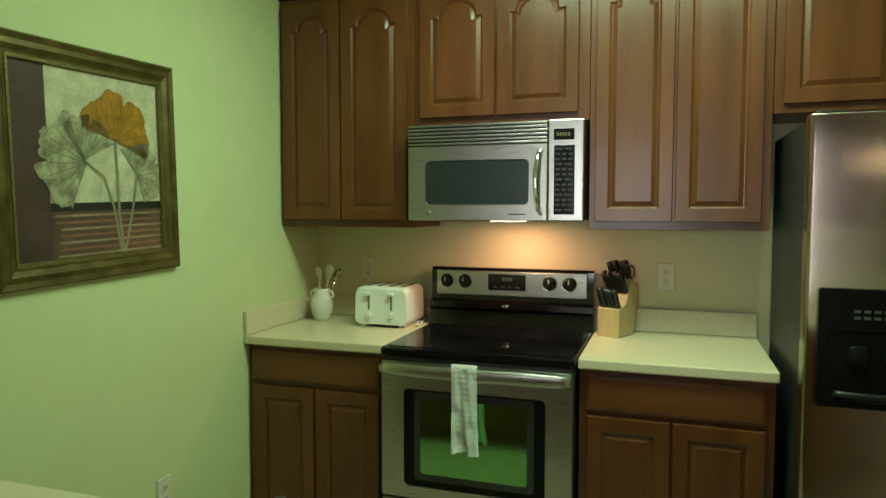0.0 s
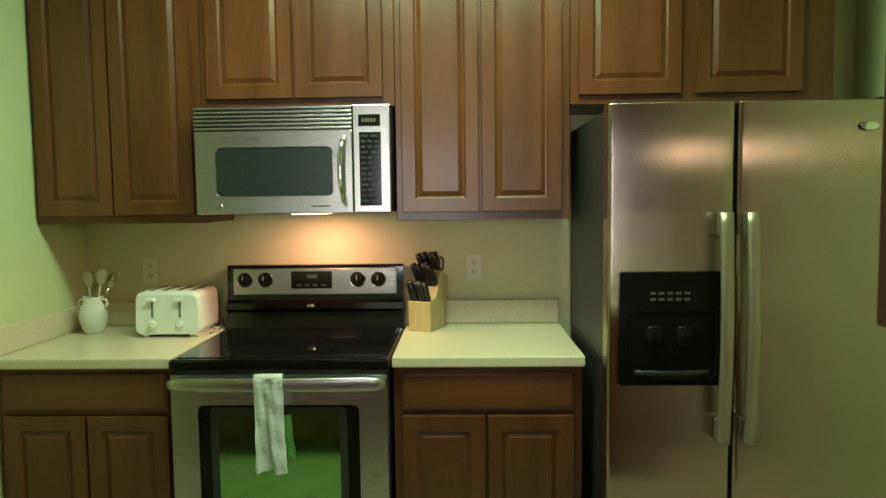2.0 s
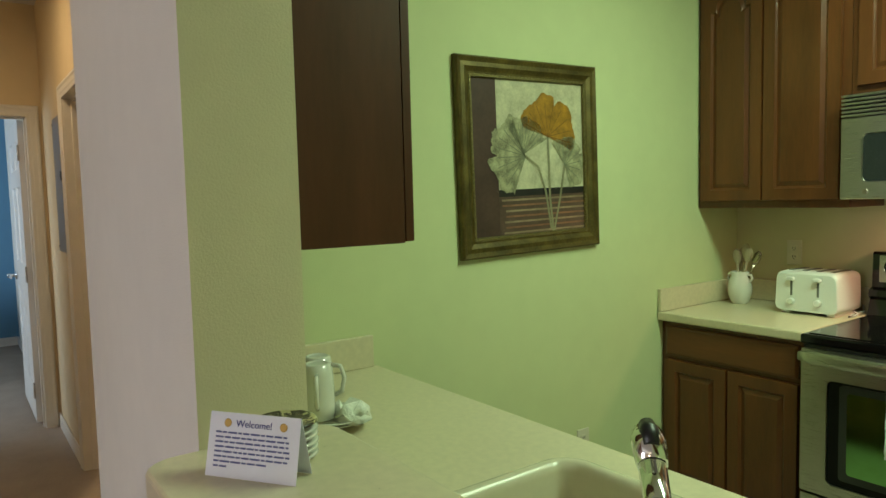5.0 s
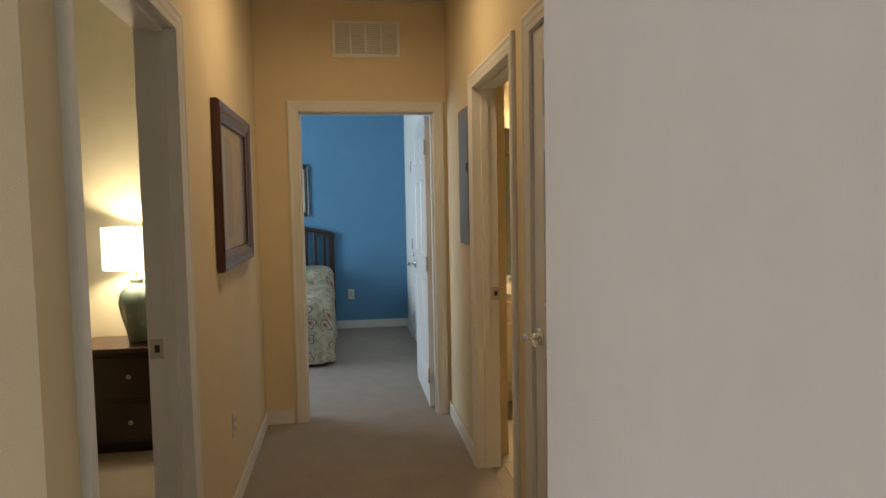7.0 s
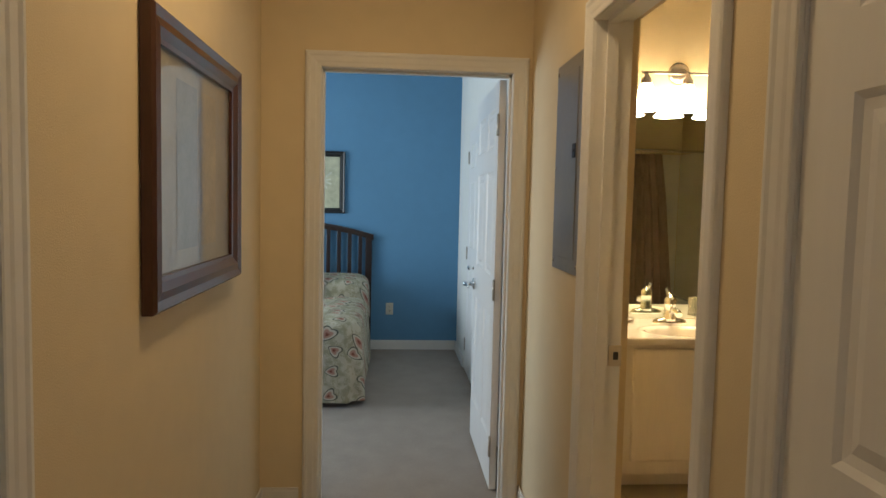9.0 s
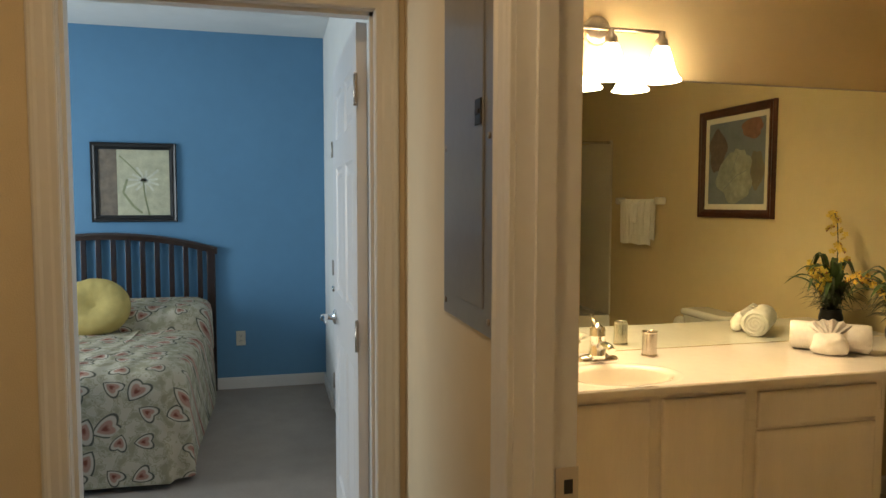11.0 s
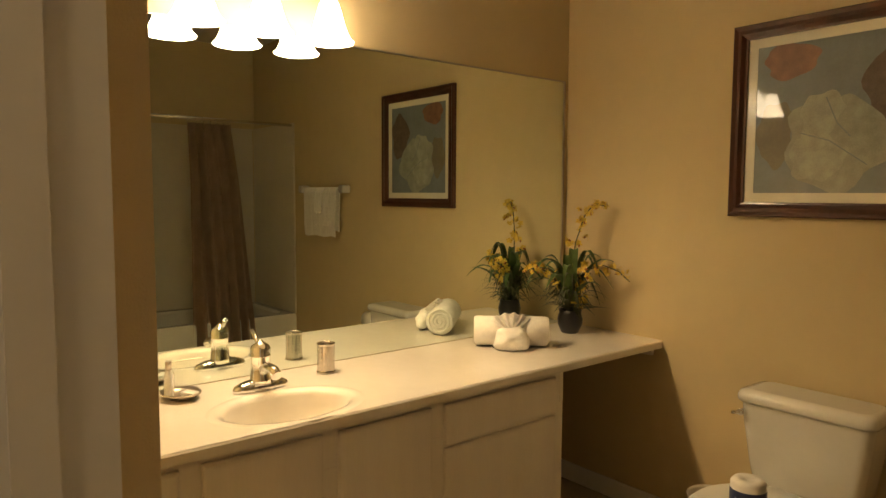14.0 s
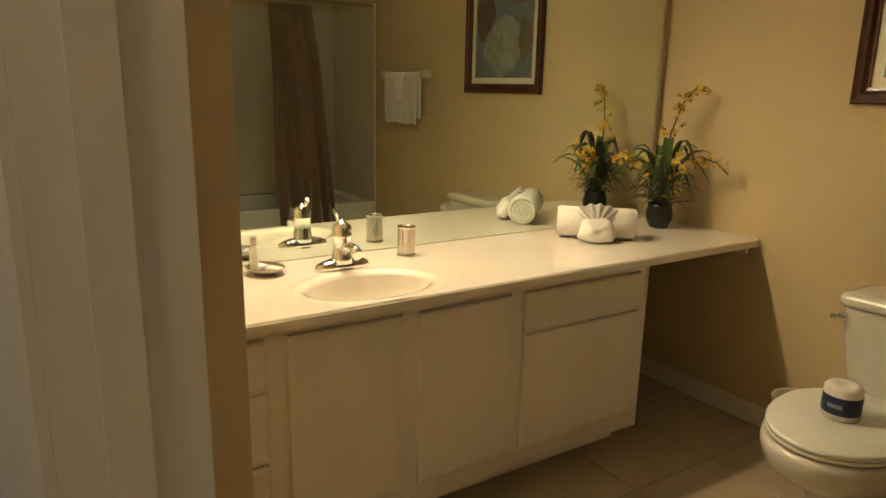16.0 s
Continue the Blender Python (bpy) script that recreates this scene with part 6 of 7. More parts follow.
def vanity_top():
    ob = thing("countertop", "glossy cream cultured marble vanity top with a moulded oval basin", "countertop", (0, 0, 0))
    bm = bmesh.new()
    x0, x1 = -3.827, -3.257
    y0, y1 = VY0, VY1
    cx, cy, rx, ry = -3.44, -1.79, 0.132, 0.198
    n = 48
    def oval(k, z, j=0.0):
        return [(cx + (rx * k + j) * math.cos(2 * math.pi * i / n), cy + (ry * k + j) * math.sin(2 * math.pi * i / n), z) for i in range(n)]
    rim = loops(bm, [[(x, y, VT - 0.032) for x, y in rounded(x0, x1, y0, y1, 0.008, 4)], [(x, y, VT - 0.006) for x, y in rounded(x0, x1, y0, y1, 0.008, 4)], [(x, y, VT) for x, y in rounded(x0 + 0.005, x1 - 0.005, y0, y1, 0.008, 4)]], close_last=False)
    ov = loops(bm, [oval(1, VT, 0.048), oval(1, VT + 0.0015, 0.042), oval(1, VT + 0.001, 0.024), oval(1, VT - 0.003, 0.006), oval(0.985, VT - 0.016), oval(0.95, VT - 0.05), oval(0.85, VT - 0.095), oval(0.65, VT - 0.125), oval(0.3, VT - 0.138), oval(0.12, VT - 0.14)], smooth=True)
    es = [bm.edges.get((v[i], v[(i + 1) % len(v)])) for v in (rim[-1], ov[0]) for i in range(len(v))]
    bmesh.ops.triangle_fill(bm, use_beauty=True, edges=es, normal=(0, 0, 1))
    part("slab", bm, marble_white, ob)
    bm = bmesh.new()
    lathe(bm, ((0.022, 0), (0.022, 0.004), (0.012, 0.006), (0.004, 0.004)), 20, (cx, cy, VT - 0.140))
    part("drain", bm, chrome, ob, "chrome drain")
    part("wall_cleat", bx(-3.62, -3.300, -0.106, -0.0845, 0.728, 0.7665, bevel=0.003), vanity_white, ob, "white support cleat on the wall")
    return ob


vanity_top()


def wall_mirror():
    ob = thing("wall_mirror", "large frameless wall mirror standing on the vanity top", "mirror")
    part("glass", bx(-3.828, -3.823, VY0 + 0.01, -0.118, VT + 0.002, 1.985), material("mirror_silver", (0.80, 0.87, 0.80), 0.008, 1.0), ob)
    part("edge_trim", bx(-3.8285, -3.818, -0.118, -0.110, VT + 0.002, 1.985), nickel, ob, "thin metal edge channel")
    part("top_channel", bx(-3.8285, -3.819, VY0 + 0.01, -0.110, 1.9852, 1.991), nickel, ob)
    return ob


wall_mirror()


def vanity_light():
    ob = thing("vanity_light", "brushed metal three-lamp vanity light with frosted bell shades", "wall light", (-3.83, -1.72, 2.16))
    bm = bmesh.new()
    lathe(bm, ((0.062, 0.001), (0.062, 0.008), (0.05, 0.02), (0.02, 0.028)), 28)
    bmesh.ops.transform(bm, matrix=pose(0, 0, 0.02, 0, 90, 0), verts=bm.verts)
    part("wall_plate", bm, nickel, ob)
    bm = bmesh.new()
    tube(bm, [(0.02, 0, 0.02), (0.07, 0, 0.025), (0.12, 0, 0.0)], 0.009, 10)
    tube(bm, [(0.12, -0.25, 0.0), (0.12, 0, 0.0), (0.12, 0.25, 0.0)], 0.008, 10)
    part("arm", bm, nickel, ob)
    frost = glowing("frosted_glass", (1.0, 0.82, 0.55), 26.0)
    for y in (-0.23, 0, 0.23):
        bm = bmesh.new()
        lathe(bm, ((0.010, 0.0), (0.012, -0.02), (0.026, -0.035), (0.028, -0.065), (0.022, -0.07)), 20, (0.13, y, 0))
        part("lamp_holder", bm, nickel, ob)
        bm = bmesh.new()
        lathe(bm, ((0.026, -0.06), (0.034, -0.075), (0.044, -0.11), (0.055, -0.15), (0.07, -0.185), (0.084, -0.20), (0.0825, -0.203), (0.067, -0.187), (0.052, -0.15), (0.041, -0.11), (0.03, -0.075)), 32, (0.13, y, 0), closed=False)
        s = part("shade", bm, frost, ob, "lit frosted bell shade")
    return ob


vanity_light()


def vanity_faucet():
    ob = thing("faucet", "chrome single-lever bathroom faucet", "faucet", (-3.648, -1.785, VT + 0.0015))
    ob.matrix_basis = ob.matrix_basis @ Matrix.Scale(1.15, 4)
    bm = bmesh.new()
    def ring(k, z, w=0.082, d=0.027):
        return [(d * k * math.copysign(abs(math.cos(a)) ** 0.9, math.cos(a)), w * k * math.copysign(abs(math.sin(a)) ** 0.75, math.sin(a)), z) for a in [2 * math.pi * i / 32 for i in range(32)]]
    loops(bm, [ring(1, 0), ring(1, 0.008), ring(0.94, 0.016), ring(0.75, 0.023), ring(0.4, 0.03)], smooth=True, close_first=True)
    part("base", bm, chrome, ob)
    bm = bmesh.new()
    lathe(bm, ((0.034, 0.018), (0.030, 0.03), (0.027, 0.06), (0.025, 0.09), (0.028, 0.093), (0.028, 0.098), (0.026, 0.10), (0.029, 0.112), (0.025, 0.124), (0.012, 0.133), (0.005, 0.139), (0.002, 0.142)), 28)
    part("column", bm, chrome, ob)
    bm = bmesh.new()
    tube(bm, [(0.01, 0, 0.055), (0.05, 0, 0.072), (0.085, 0, 0.07), (0.105, 0, 0.058)], 0.014, 14, taper=(1.2, 1.0, 1.0, 1.1))
    part("spout", bm, chrome, ob)
    bm = bmesh.new()
    tube(bm, [(-0.008, 0, 0.115), (-0.025, 0, 0.135), (-0.052, 0, 0.16)], 0.006, 10, taper=(1.2, 0.9, 1.2))
    part("lever", bm, chrome, ob)
    return ob


vanity_faucet()
bm = bmesh.new()
lathe(bm, ((0.031, 0), (0.034, 0.002), (0.034, 0.006), (0.031, 0.008), (0.031, 0.011), (0.031, 0.097), (0.031, 0.10), (0.033, 0.103), (0.033, 0.106), (0.029, 0.106), (0.0285, 0.098), (0.028, 0.012), (0.01, 0.01)), 32)
whole("tumbler", bm, material("tumbler_metal", (0.58, 0.53, 0.48), 0.24, 1.0, 10, 0.04, stretch=(20, 20, 0.5)), "brushed metal tumbler beside the basin", "cup", (-3.70, -1.515, VT + 0.001))


def soap_dish():
    bm = bmesh.new()
    lathe(bm, ((0.035, 0), (0.04, 0.002), (0.06, 0.014), (0.068, 0.022), (0.066, 0.024), (0.056, 0.016), (0.03, 0.006)), 32, squash=(1, 0.85))
    whole("soap_dish", bm, nickel, "oval brushed metal soap dish on the vanity top", "soap dish", (-3.70, -2.025, VT + 0.001), 20)
    bm = bmesh.new()
    box(bm, -0.026, 0.026, -0.017, 0.017, 0, 0.013, 0.005)
    whole("soap_bar", bm, white_plastic, "small white bar of soap in the dish", "soap", (-3.69, -2.0, VT + 0.009), 30)
    for x, y in ((-3.715, -2.055),):
        ob = thing("lotion_bottle", "small white lotion bottle with a grey cap in the dish", "bottle", (x, y, VT + 0.008))
        bm = bmesh.new()
        lathe(bm, ((0.012, 0), (0.0135, 0.003), (0.0145, 0.070), (0.009, 0.082), (0.009, 0.085)), 18)
        part("body", bm, white_plastic, ob)
        bm = bmesh.new()
        lathe(bm, ((0.0095, 0.085), (0.0095, 0.110), (0.008, 0.112)), 16)
        part("cap", bm, nickel, ob, "grey cap")


soap_dish()


def folded_towels():
    ob = thing("folded_towel", "white rolled hand towel with a fan-folded washcloth", "towel", (-3.60, -0.685, VT + 0.001), 47)
    bm = bmesh.new()
    n = 30
    secs = []
    for x in (-0.15, -0.146, -0.05, 0.05, 0.146, 0.15):
        e = 0.9 if abs(x) > 0.147 else 1.0
        secs.append([(x, 0.064 * e * math.cos(2 * math.pi * i / n), 0.063 + 0.062 * e * math.sin(2 * math.pi * i / n)) for i in range(n)])
    loops(bm, secs, smooth=True, close_first=True)
    for s in (-1, 1):
        pts = []
        for i in range(70):
            a = i * 0.3
            r = 0.059 * (1 - i / 72)
            pts.append((s * 0.152, r * math.cos(a), 0.063 + r * math.sin(a)))
        tube(bm, pts, 0.005, 6)
    part("roll", bm, terry_white, ob)
    bm = bmesh.new()
    rings = []
    n = 44
    for k, y in ((0.55, -0.060), (0.92, -0.064), (1.0, -0.078), (0.95, -0.094), (0.78, -0.107), (0.50, -0.115), (0.2, -0.118)):
        ring = []
        for i in range(n):
            a = 2 * math.pi * i / n
            c, s = math.cos(a), math.sin(a)
            x = 0.070 * math.copysign(abs(c) ** 0.52, c) * k
            z = 0.047 * math.copysign(abs(s) ** 0.52, s) * k
            x *= 1.0 - 6.0 * max(0.0, z) * (1 - 0.3 * k) + 3.5 * max(0.0, -z)
            crease = 0.004 * math.sin(x * 95 + z * 40) + 0.003 * math.sin(x * 50 - z * 120)
            ring.append((x + 0.003 * math.sin(z * 90 + y * 60), y - 0.25 * (0.047 - z) + crease, 0.0485 + z + 0.003 * math.sin(x * 60) * (z > 0)))
        rings.append(ring)
    loops(bm, rings, smooth=True, close_first=True)
    part("washcloth_tail", bm, terry_white, ob)
    bm = bmesh.new()
    grid = []
    n = 56
    for j in range(9):
        t = j / 8
        row = []
        for i in range(n + 1):
            u = i / n - 0.5
            a = u * radians(128)
            length = 0.030 + 0.062 * t
            pleat = 0.0085 * math.sin(u * 2 * math.pi * 6) * (0.3 + t)
            row.append(bm.verts.new((length * math.sin(a) * 1.15, -0.090 + 0.066 * t - pleat * 0.9, 0.074 + length * math.cos(a) * 0.74 + pleat * 0.5)))
        grid.append(row)
    for a, b in zip(grid, grid[1:]):
        for i in range(n):
            bm.faces.new((a[i], a[i + 1], b[i + 1], b[i])).smooth = True
    bmesh.ops.solidify(bm, geom=bm.faces[:], thickness=0.008)
    part("washcloth_fan", bm, terry_white, ob)
    return ob


folded_towels()


def orchid():
    ob = thing("potted_orchid", "artificial yellow orchid with long leaves in a black pot", "plant", (-3.625, -0.275, VT + 0.001))
    bm = bmesh.new()
    lathe(bm, ((0.034, 0), (0.04, 0.004), (0.056, 0.04), (0.058, 0.065), (0.05, 0.095), (0.052, 0.108), (0.047, 0.108), (0.045, 0.09), (0.02, 0.088)), 28)
    part("pot", bm, black_satin, ob, "round black pot")
    rnd = random.Random(12)
    green = material("leaf_green", (0.065, 0.11, 0.03), 0.45, 0, 14, 0.35)
    grass = material("leaf_olive", (0.06, 0.07, 0.03), 0.5, 0, 14, 0.35)
    def blade(bm, a, reach, rise, droop, width, n=9):
        c, s = math.cos(a), math.sin(a)
        prev = None
        for i in range(n + 1):
            t = i / n
            r = 0.01 + reach * t ** 1.4
            z = 0.09 + rise * math.sin(t * droop * 1.55)
            w = width * math.sin(math.pi * min(0.98, 0.12 + 0.88 * t)) ** 0.7
            p, q = Vector((r * c - w * s, r * s + w * c, z)), Vector((r * c + w * s, r * s - w * c, z))
            m = Vector((r * c, r * s, z - w * 0.4))
            cur = [bm.verts.new(v) for v in (p, m, q)]
            if prev:
                for k in range(2):
                    bm.faces.new((prev[k], prev[k + 1], cur[k + 1], cur[k])).smooth = True
            prev = cur
    for i, (a, reach, rise, w) in enumerate(((-60, 0.15, 0.24, 0.017), (20, 0.17, 0.22, 0.018), (200, 0.14, 0.22, 0.016), (-130, 0.20, 0.17, 0.015), (85, 0.13, 0.27, 0.016), (-20, 0.21, 0.17, 0.015), (150, 0.09, 0.27, 0.015), (-95, 0.14, 0.25, 0.018), (50, 0.12, 0.28, 0.017), (-40, 0.10, 0.31, 0.019), (250, 0.16, 0.22, 0.017), (-75, 0.21, 0.20, 0.017), (5, 0.13, 0.30, 0.018), (110, 0.17, 0.20, 0.015), (175, 0.19, 0.19, 0.016), (-150, 0.13, 0.27, 0.017), (65, 0.19, 0.25, 0.018), (-110, 0.20, 0.26, 0.018))):
        bm = bmesh.new()
        blade(bm, radians(a), reach * 1.12, rise, 1.45 + 0.25 * math.sin(i * 2.3), w * 1.08, 12)
        part("leaf", bm, green, ob)
    bm = bmesh.new()
    for i in range(120):
        blade(bm, rnd.uniform(0, 6.28), rnd.uniform(0.05, 0.18), rnd.uniform(0.02, 0.20), rnd.uniform(1.2, 1.9), rnd.uniform(0.004, 0.008), 7)
    tagged(part("grass_tuft", bm, grass, ob), kind="stuff")
    petal = material("orchid_petal", (0.62, 0.43, 0.06), 0.6, 0, 30, 0.3)
    spot = material("orchid_spot", (0.28, 0.10, 0.02), 0.6)
    stems = (((0, 0, 0.09), (-0.01, 0.01, 0.28), (0.0, 0.03, 0.42), (0.03, 0.05, 0.54), (0.07, 0.07, 0.60), (0.12, 0.09, 0.585)),
             ((0, 0, 0.09), (0.03, -0.02, 0.22), (0.09, -0.01, 0.30), (0.16, 0.03, 0.325), (0.21, 0.07, 0.30), (0.25, 0.10, 0.255)),
             ((0, 0, 0.09), (-0.02, -0.03, 0.2), (-0.05, -0.09, 0.28), (-0.07, -0.16, 0.31), (-0.09, -0.21, 0.29)),
             ((0, 0, 0.09), (0.02, 0.02, 0.16), (0.05, 0.0, 0.22), (0.07, -0.02, 0.23)))
    for k, st in enumerate(stems):
        bm = bmesh.new()
        tube(bm, st, 0.0028, 6)
        s = part("flower_stem", bm, grass, ob)
        bm = bmesh.new()
        pts = [Vector(p) for p in st]
        total = 52 if k == 0 else 38
        for i in range(total):
            t = (0.30 if k == 0 else 0.25) + 0.74 * i / total
            f = min(t, 0.999) * (len(pts) - 1)
            j = int(f)
            c = pts[j].lerp(pts[j + 1], f - j) + Vector((rnd.uniform(-1, 1), rnd.uniform(-1, 1), rnd.uniform(-1, 1))) * 0.040 * (1.35 - t)
            size = 0.019 * (1.25 - 0.6 * t)
            rot = Euler((rnd.uniform(0, 6), rnd.uniform(0, 6), rnd.uniform(0, 6))).to_matrix()
            for q in range(5):
                a = 2 * math.pi * q / 5
                d, e = Vector((math.cos(a), math.sin(a), 0.25)), Vector((-math.sin(a), math.cos(a), 0))
                vs = [bm.verts.new(c + rot @ v) for v in (Vector((0, 0, 0)), d * size * 0.6 + e * size * 0.35, d * size, d * size * 0.6 - e * size * 0.35)]
                fc = bm.faces.new(vs)
                fc.material_index = 1 if q == 0 and i % 2 else 0
        tagged(part("blossom", bm, [petal, spot], s, "cluster of small yellow blossoms"), kind="stuff")
    return ob


orchid()


def toilet():
    ob = thing("toilet", "white two-piece toilet with the lid down", "toilet", (-2.575, -0.10, 0))
    bm = bmesh.new()
    def rr(w, y0, y1, z, r=0.035):
        return [(x, y, z) for x, y in rounded(-w / 2, w / 2, y0, y1, r)]
    loops(bm, [rr(0.355, -0.175, -0.004, 0.385), rr(0.365, -0.182, -0.003, 0.40), rr(0.385, -0.19, -0.003, 0.46), rr(0.425, -0.20, -0.003, 0.60), rr(0.44, -0.202, -0.003, 0.680), rr(0.44, -0.202, -0.003, 0.685)], smooth=True, close_first=True)
    part("tank", bm, ceramic, ob)
    bm = bmesh.new()
    loops(bm, [rr(0.455, -0.212, -0.002, 0.686), rr(0.465, -0.217, -0.001, 0.694), rr(0.465, -0.217, -0.001, 0.712), rr(0.45, -0.21, -0.004, 0.726), rr(0.40, -0.18, -0.02, 0.731)], smooth=True, close_first=True)
    part("tank_lid", bm, ceramic, ob)
    bm = bmesh.new()
    tube(bm, [(-0.205, -0.195, 0.648), (-0.205, -0.222, 0.648)], 0.012, 12)
    tube(bm, [(-0.200, -0.222, 0.648), (-0.214, -0.232, 0.648), (-0.230, -0.234, 0.645)], 0.008, 8)
    part("flush_lever", bm, chrome, ob, "chrome flush lever")
    def egg(k, z, dy=0.0, n=40):
        pts = []
        for i in range(n):
            a = 2 * math.pi * i / n
            ry = 0.30 if math.sin(a) < 0 else 0.22
            pts.append((0.205 * k * math.cos(a) - 0.01, -0.47 + dy + ry * k * math.sin(a), z))
        return pts
    bm = bmesh.new()
    loops(bm, [egg(0.62, 0.0, 0.06), egg(0.60, 0.02, 0.06), egg(0.52, 0.10, 0.07), egg(0.56, 0.18, 0.06), egg(0.84, 0.25, 0.02), egg(1.02, 0.31, 0), egg(1.055, 0.355, 0), egg(1.03, 0.380, 0), egg(0.98, 0.385, 0)], smooth=True, close_first=True)
    box(bm, -0.10, 0.10, -0.30, -0.04, 0.02, 0.36, 0.03)
    box(bm, -0.17, 0.17, -0.28, -0.02, 0.33, 0.386, 0.02)
    part("bowl", bm, ceramic, ob)
    bm = bmesh.new()
    loops(bm, [egg(0.98, 0.387), egg(1.01, 0.392), egg(1.01, 0.400), egg(0.99, 0.404)], smooth=True, close_first=True)
    part("seat", bm, white_plastic, ob)
    bm = bmesh.new()
    loops(bm, [egg(0.99, 0.4045), egg(1.015, 0.409), egg(1.015, 0.417), egg(0.98, 0.424), egg(0.6, 0.428), egg(0.1, 0.429)], smooth=True, close_first=True)
    part("lid", bm, white_plastic, ob)
    for x in (-0.085, 0.065):
        part("hinge_cap", bx(x, x + 0.03, -0.262, -0.232, 0.3865, 0.418, bevel=0.006), white_plastic, ob)
    return ob


toilet()


def paper_roll():
    ob = thing("toilet_paper_roll", "wrapped toilet paper roll with a dark blue band on the lid", "toilet paper", (-2.60, -0.61, 0.4295), 25)
    bm = bmesh.new()
    lathe(bm, ((0.05, 0), (0.054, 0.006), (0.054, 0.095), (0.046, 0.105), (0.02, 0.106), (0.018, 0.098), (0.004, 0.097)), 32)
    part("roll", bm, terry_white, ob)
    bm = bmesh.new()
    lathe(bm, ((0.0545, 0.02), (0.0555, 0.024), (0.0555, 0.072), (0.0545, 0.076)), 32, closed=False)
    part("band", bm, material("band_blue", (0.02, 0.03, 0.09), 0.4), ob, "dark blue paper band")
    bm = bmesh.new()
    for a in range(-4, 5):
        q = radians(-110 + a * 5)
        box(bm, 0.0555 * math.cos(q) - 0.002, 0.0555 * math.cos(q) + 0.002, 0.0558 * math.sin(q) - 0.002, 0.0558 * math.sin(q) + 0.002, 0.042, 0.054)
    part("print_mark", bm, material("band_print", (0.32, 0.36, 0.5), 0.5), ob)
    return ob


paper_roll()
bm = bmesh.new()
lathe(bm, ((0.075, 0), (0.08, 0.004), (0.098, 0.24), (0.102, 0.246), (0.10, 0.25), (0.094, 0.24), (0.076, 0.01)), 28)
whole("waste_bin", bm, material("bin_liner", (0.60, 0.56, 0.48), 0.5, 0, 20, 0.1, 0.4, 50), "small white waste bin with a liner beside the toilet", "waste bin", (-2.93, -0.21, 0.0))


def paper_holder():
    ob = thing("paper_holder", "white wall-mounted toilet paper holder with a roll", "paper holder", (-2.165, -0.085, 0.575))
    part("plate", bx(-0.08, 0.08, -0.012, 0, -0.05, 0.05, bevel=0.004), ceramic, ob)
    for x in (-0.075, 0.062):
        part("arm", bx(x, x + 0.013, -0.085, -0.01, -0.02, 0.03, bevel=0.004), ceramic, ob)
    bm = bmesh.new()
    lathe(bm, ((0.02, -0.055), (0.05, -0.055), (0.05, 0.055), (0.02, 0.055)), 28)
    bmesh.ops.transform(bm, matrix=pose(0, -0.07, 0.0, 0, 90, 0), verts=bm.verts)
    part("roll", bm, terry_white, ob, "white paper roll")
    return ob


paper_holder()


def towel_bar():
    ob = thing("towel_bar", "white ceramic towel bar on the bathroom wall", "towel bar", (-1.45, -0.082, 1.475))
    for x in (-0.31, 0.31):
        part("post", bx(x - 0.03, x + 0.03, -0.075, 0, -0.03, 0.03, bevel=0.012), ceramic, ob)
    bm = bmesh.new()
    tube(bm, [(-0.30, -0.055, 0), (0.30, -0.055, 0)], 0.009, 12)
    part("bar", bm, white_plastic, ob)
    for nm, x0, x1, d, z0 in (("bath_towel", -1.69, -1.22, 0.022, 1.12), ("hand_towel", -1.62, -1.36, 0.040, 1.20), ("washcloth", -1.54, -1.45, 0.056, 1.30)):
        bm = bmesh.new()
        prof = [(-0.137 - d, z0), (-0.139 - d, z0 + 0.1), (-0.137 - d, 1.45), (-0.137 - d * 0.6, 1.482), (-0.137, 1.490), (-0.137 + d * 0.6, 1.482), (-0.137 + d, 1.45), (-0.137 + d, z0 + 0.04)]
        back = [(y * 1.0 + (0.008 if i < 4 else -0.008) * (1 if i not in (4,) else 0), z - (0.008 if 2 < i < 6 else 0)) for i, (y, z) in enumerate(prof)]
        n = 14
        rows = [[(x0 + (x1 - x0) * k / n, y + 0.005 * math.sin(k * 1.7 + z * 9), z + 0.006 * math.sin(k * 0.9) * (z < 1.4)) for y, z in prof + back[::-1]] for k in range(n + 1)]
        loops(bm, rows, smooth=False, close_first=True)
        whole(nm, bm, terry_white, "white %s folded over the towel bar" % nm.replace("_", " "), "towel")
    return ob


towel_bar()


def bathtub():
    ob = thing("bathtub", "white bathtub with a smooth surround", "bathtub", (-0.925, -1.625, 0))
    W, L, H = 0.80, 1.54, 0.44
    bm = bmesh.new()
    def r(d, z, rad):
        return [(x, y, z) for x, y in rounded(d, W - d, d, L - d, rad)]
    loops(bm, [r(0, 0, 0.01), r(0, H - 0.02, 0.01), r(0.006, H, 0.012), r(0.07, H, 0.10), r(0.085, H - 0.02, 0.11), r(0.12, 0.12, 0.12), r(0.18, 0.08, 0.12)], close_first=True)
    part("tub", bm, ceramic, ob)
    sur = material("surround_white", (0.62, 0.56, 0.43), 0.4, 0, 4, 0.05)
    part("surround_panel", bx(0.0, W - 0.02, L - 0.018, L + 0.001, H + 0.002, 2.02, bevel=0.006), sur, ob)
    part("surround_panel", bx(W - 0.018, W, 0.0, L - 0.02, H + 0.002, 2.02, bevel=0.006), sur, ob)
    part("surround_panel", bx(0.0, W - 0.02, 0.0, 0.018, H + 0.002, 2.02, bevel=0.006), sur, ob)
    return ob


bathtub()


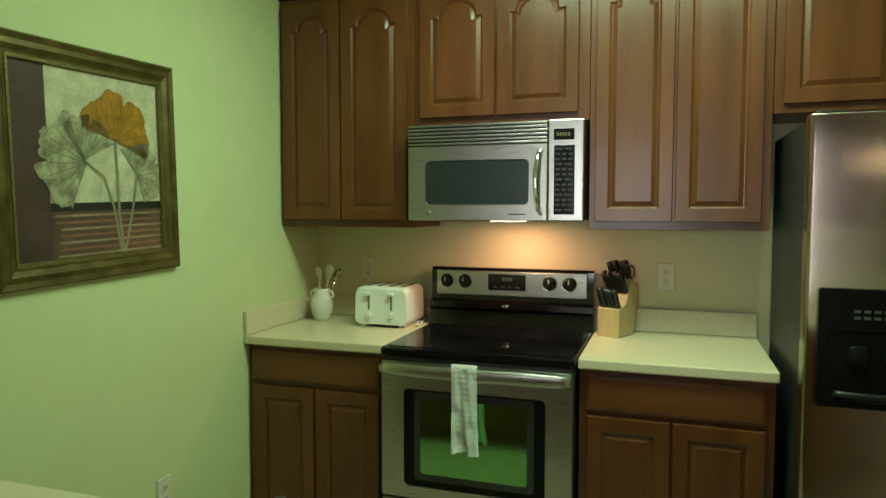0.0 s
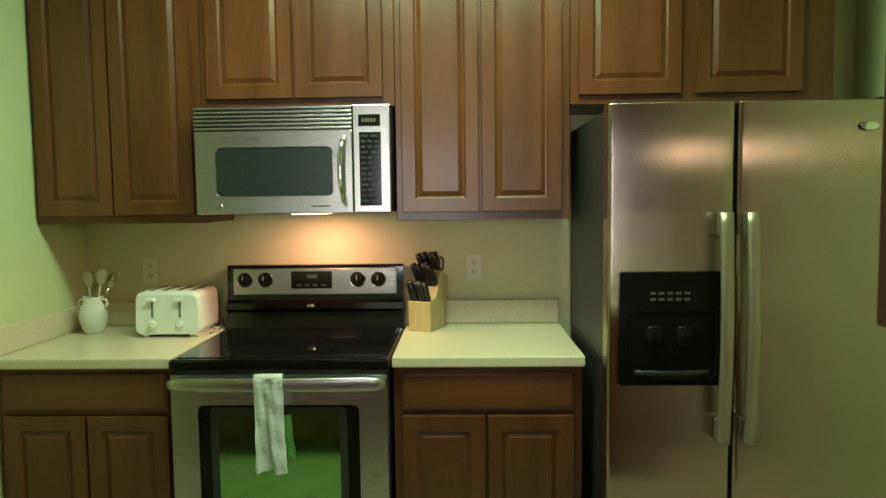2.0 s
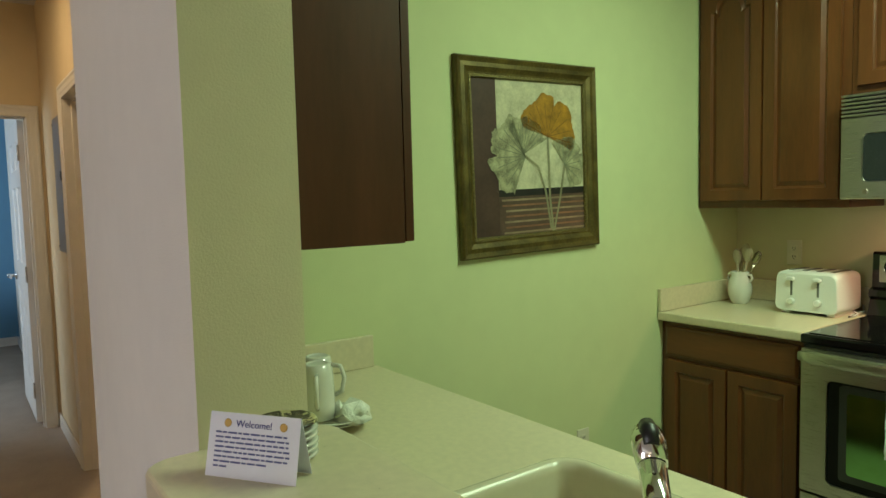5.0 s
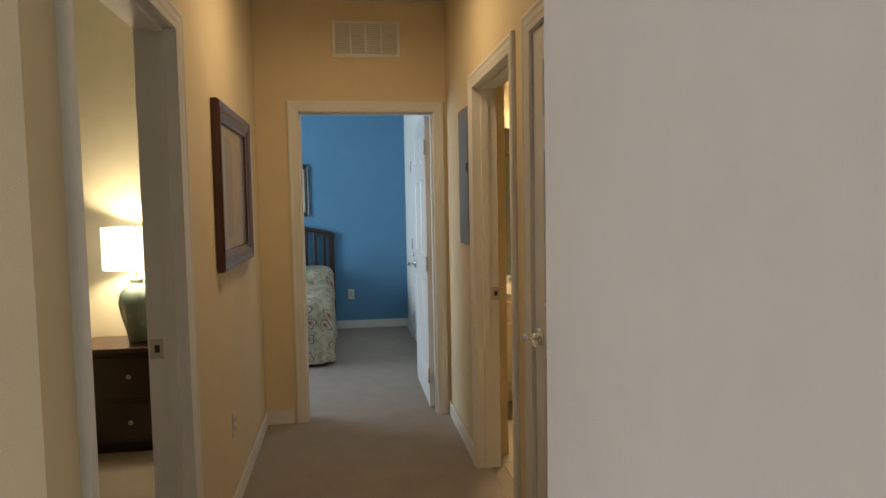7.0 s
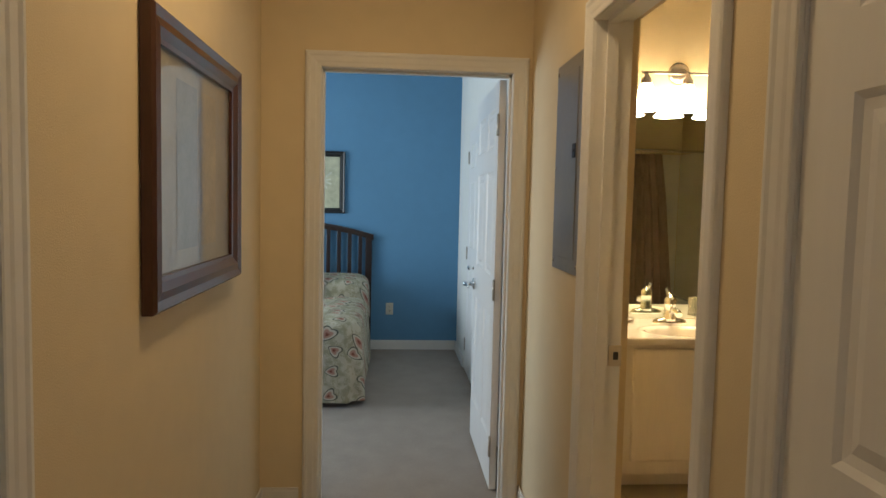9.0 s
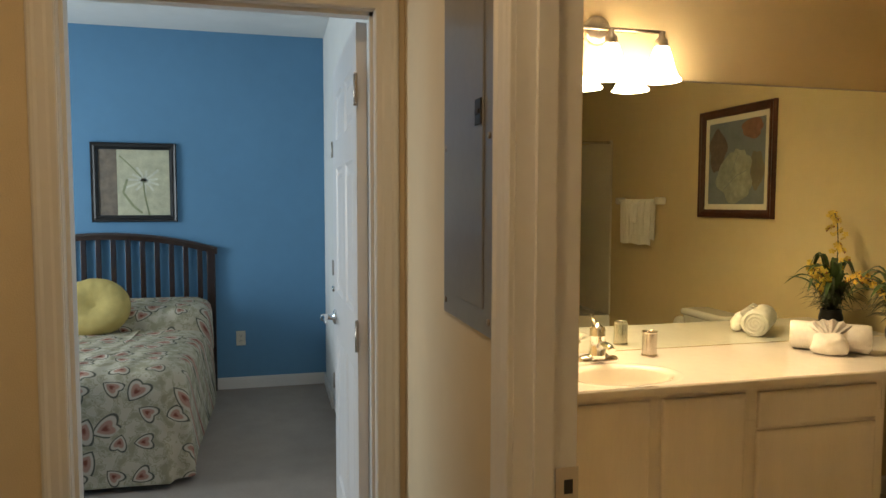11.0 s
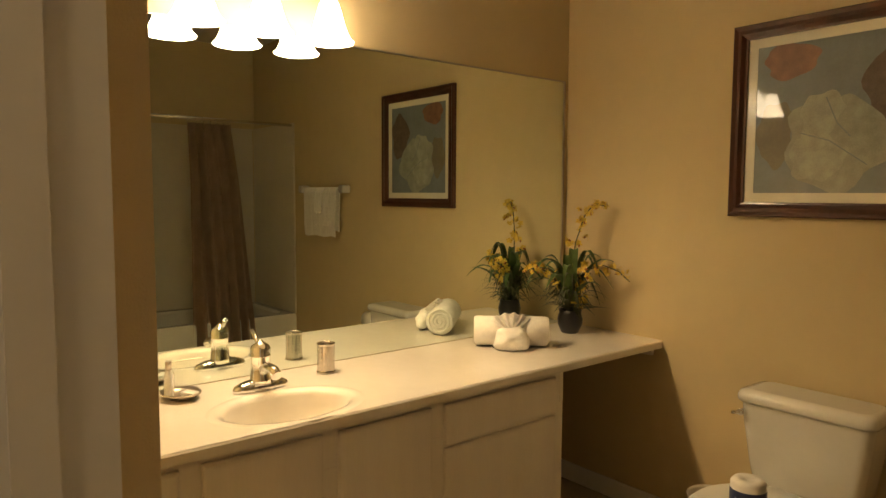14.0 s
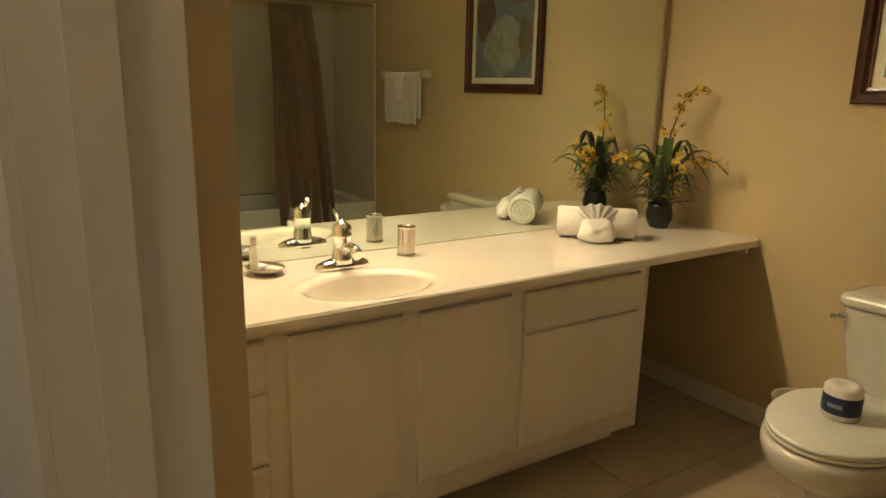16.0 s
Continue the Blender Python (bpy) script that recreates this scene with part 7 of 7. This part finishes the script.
def shower_curtain():
    rod = bmesh.new()
    tube(rod, [(-0.90, -1.628, 2.0), (-0.90, -0.083, 2.0)], 0.0125, 14)
    whole("curtain_rod", rod, chrome, "chrome shower curtain rod over the bathtub", "curtain rod")
    ob = thing("shower_curtain", "brown fabric shower curtain gathered on the rod", "curtain", (-0.90, -0.55, 0))
    bm = bmesh.new()
    nz, nx = 14, 90
    grid = []
    for j in range(nz + 1):
        t = j / nz
        z = 1.965 - 1.82 * t
        row = []
        for i in range(nx + 1):
            u = i / nx
            wdt = 0.34 + 0.17 * t
            y = -0.40 + u * wdt + 0.02 * t * math.sin(u * 5)
            x = (0.030 + 0.028 * t) * (0.75 + 0.25 * math.sin(u * 9)) * math.sin(u * 2 * math.pi * 5.5 + 0.9 * math.sin(2.2 * t + u * 5)) - 0.06 * min(1, t * 4)
            row.append(bm.verts.new((x, y, z)))
        grid.append(row)
    for a, b in zip(grid, grid[1:]):
        for i in range(nx):
            bm.faces.new((a[i], a[i + 1], b[i + 1], b[i])).smooth = True
    bmesh.ops.solidify(bm, geom=bm.faces[:], thickness=0.002)
    part("cloth", bm, material("curtain_brown", (0.42, 0.29, 0.20), 0.8, 0, 6, 0.15, 0.3, 300), ob)
    for i in range(7):
        bm = bmesh.new()
        c = (0.0, -0.39 + i * 0.053, 1.992)
        tube(bm, [(c[0] + 0.024 * math.cos(a), c[1], c[2] + 0.024 * math.sin(a) - 0.006) for a in [2 * math.pi * k / 14 for k in range(15)]], 0.0022, 6)
        part("curtain_ring", bm, chrome, ob)
    return ob


shower_curtain()


# ---- floor tiles ----
def tiles(parent, x0, x1, y0, y1, size, z, mat):
    bm = bmesh.new()
    g = 0.004
    box(bm, g / 2, size - g / 2, g / 2, size - g / 2, -0.003, 0.004)
    top = [e for e in bm.edges if all(v.co.z > 0 for v in e.verts)]
    bmesh.ops.bevel(bm, geom=top, offset=0.002, segments=1, affect="EDGES")
    me = mesh_of("tile", bm, mat)
    y = y0
    while y < y1 - 0.05:
        x = x0
        while x < x1 - 0.05:
            ob = new("tile", me)
            ob.parent = parent
            ob.location = (x, y, z)
            x += size
        y += size


tiles(floor_bath, -3.90, -0.95, -2.53, -0.05, 0.405, -0.003, tile_bath)
tiles(floor_kitchen, 0.0, 3.3, -2.6, 0.0, 0.33, -0.004, tile_mat)
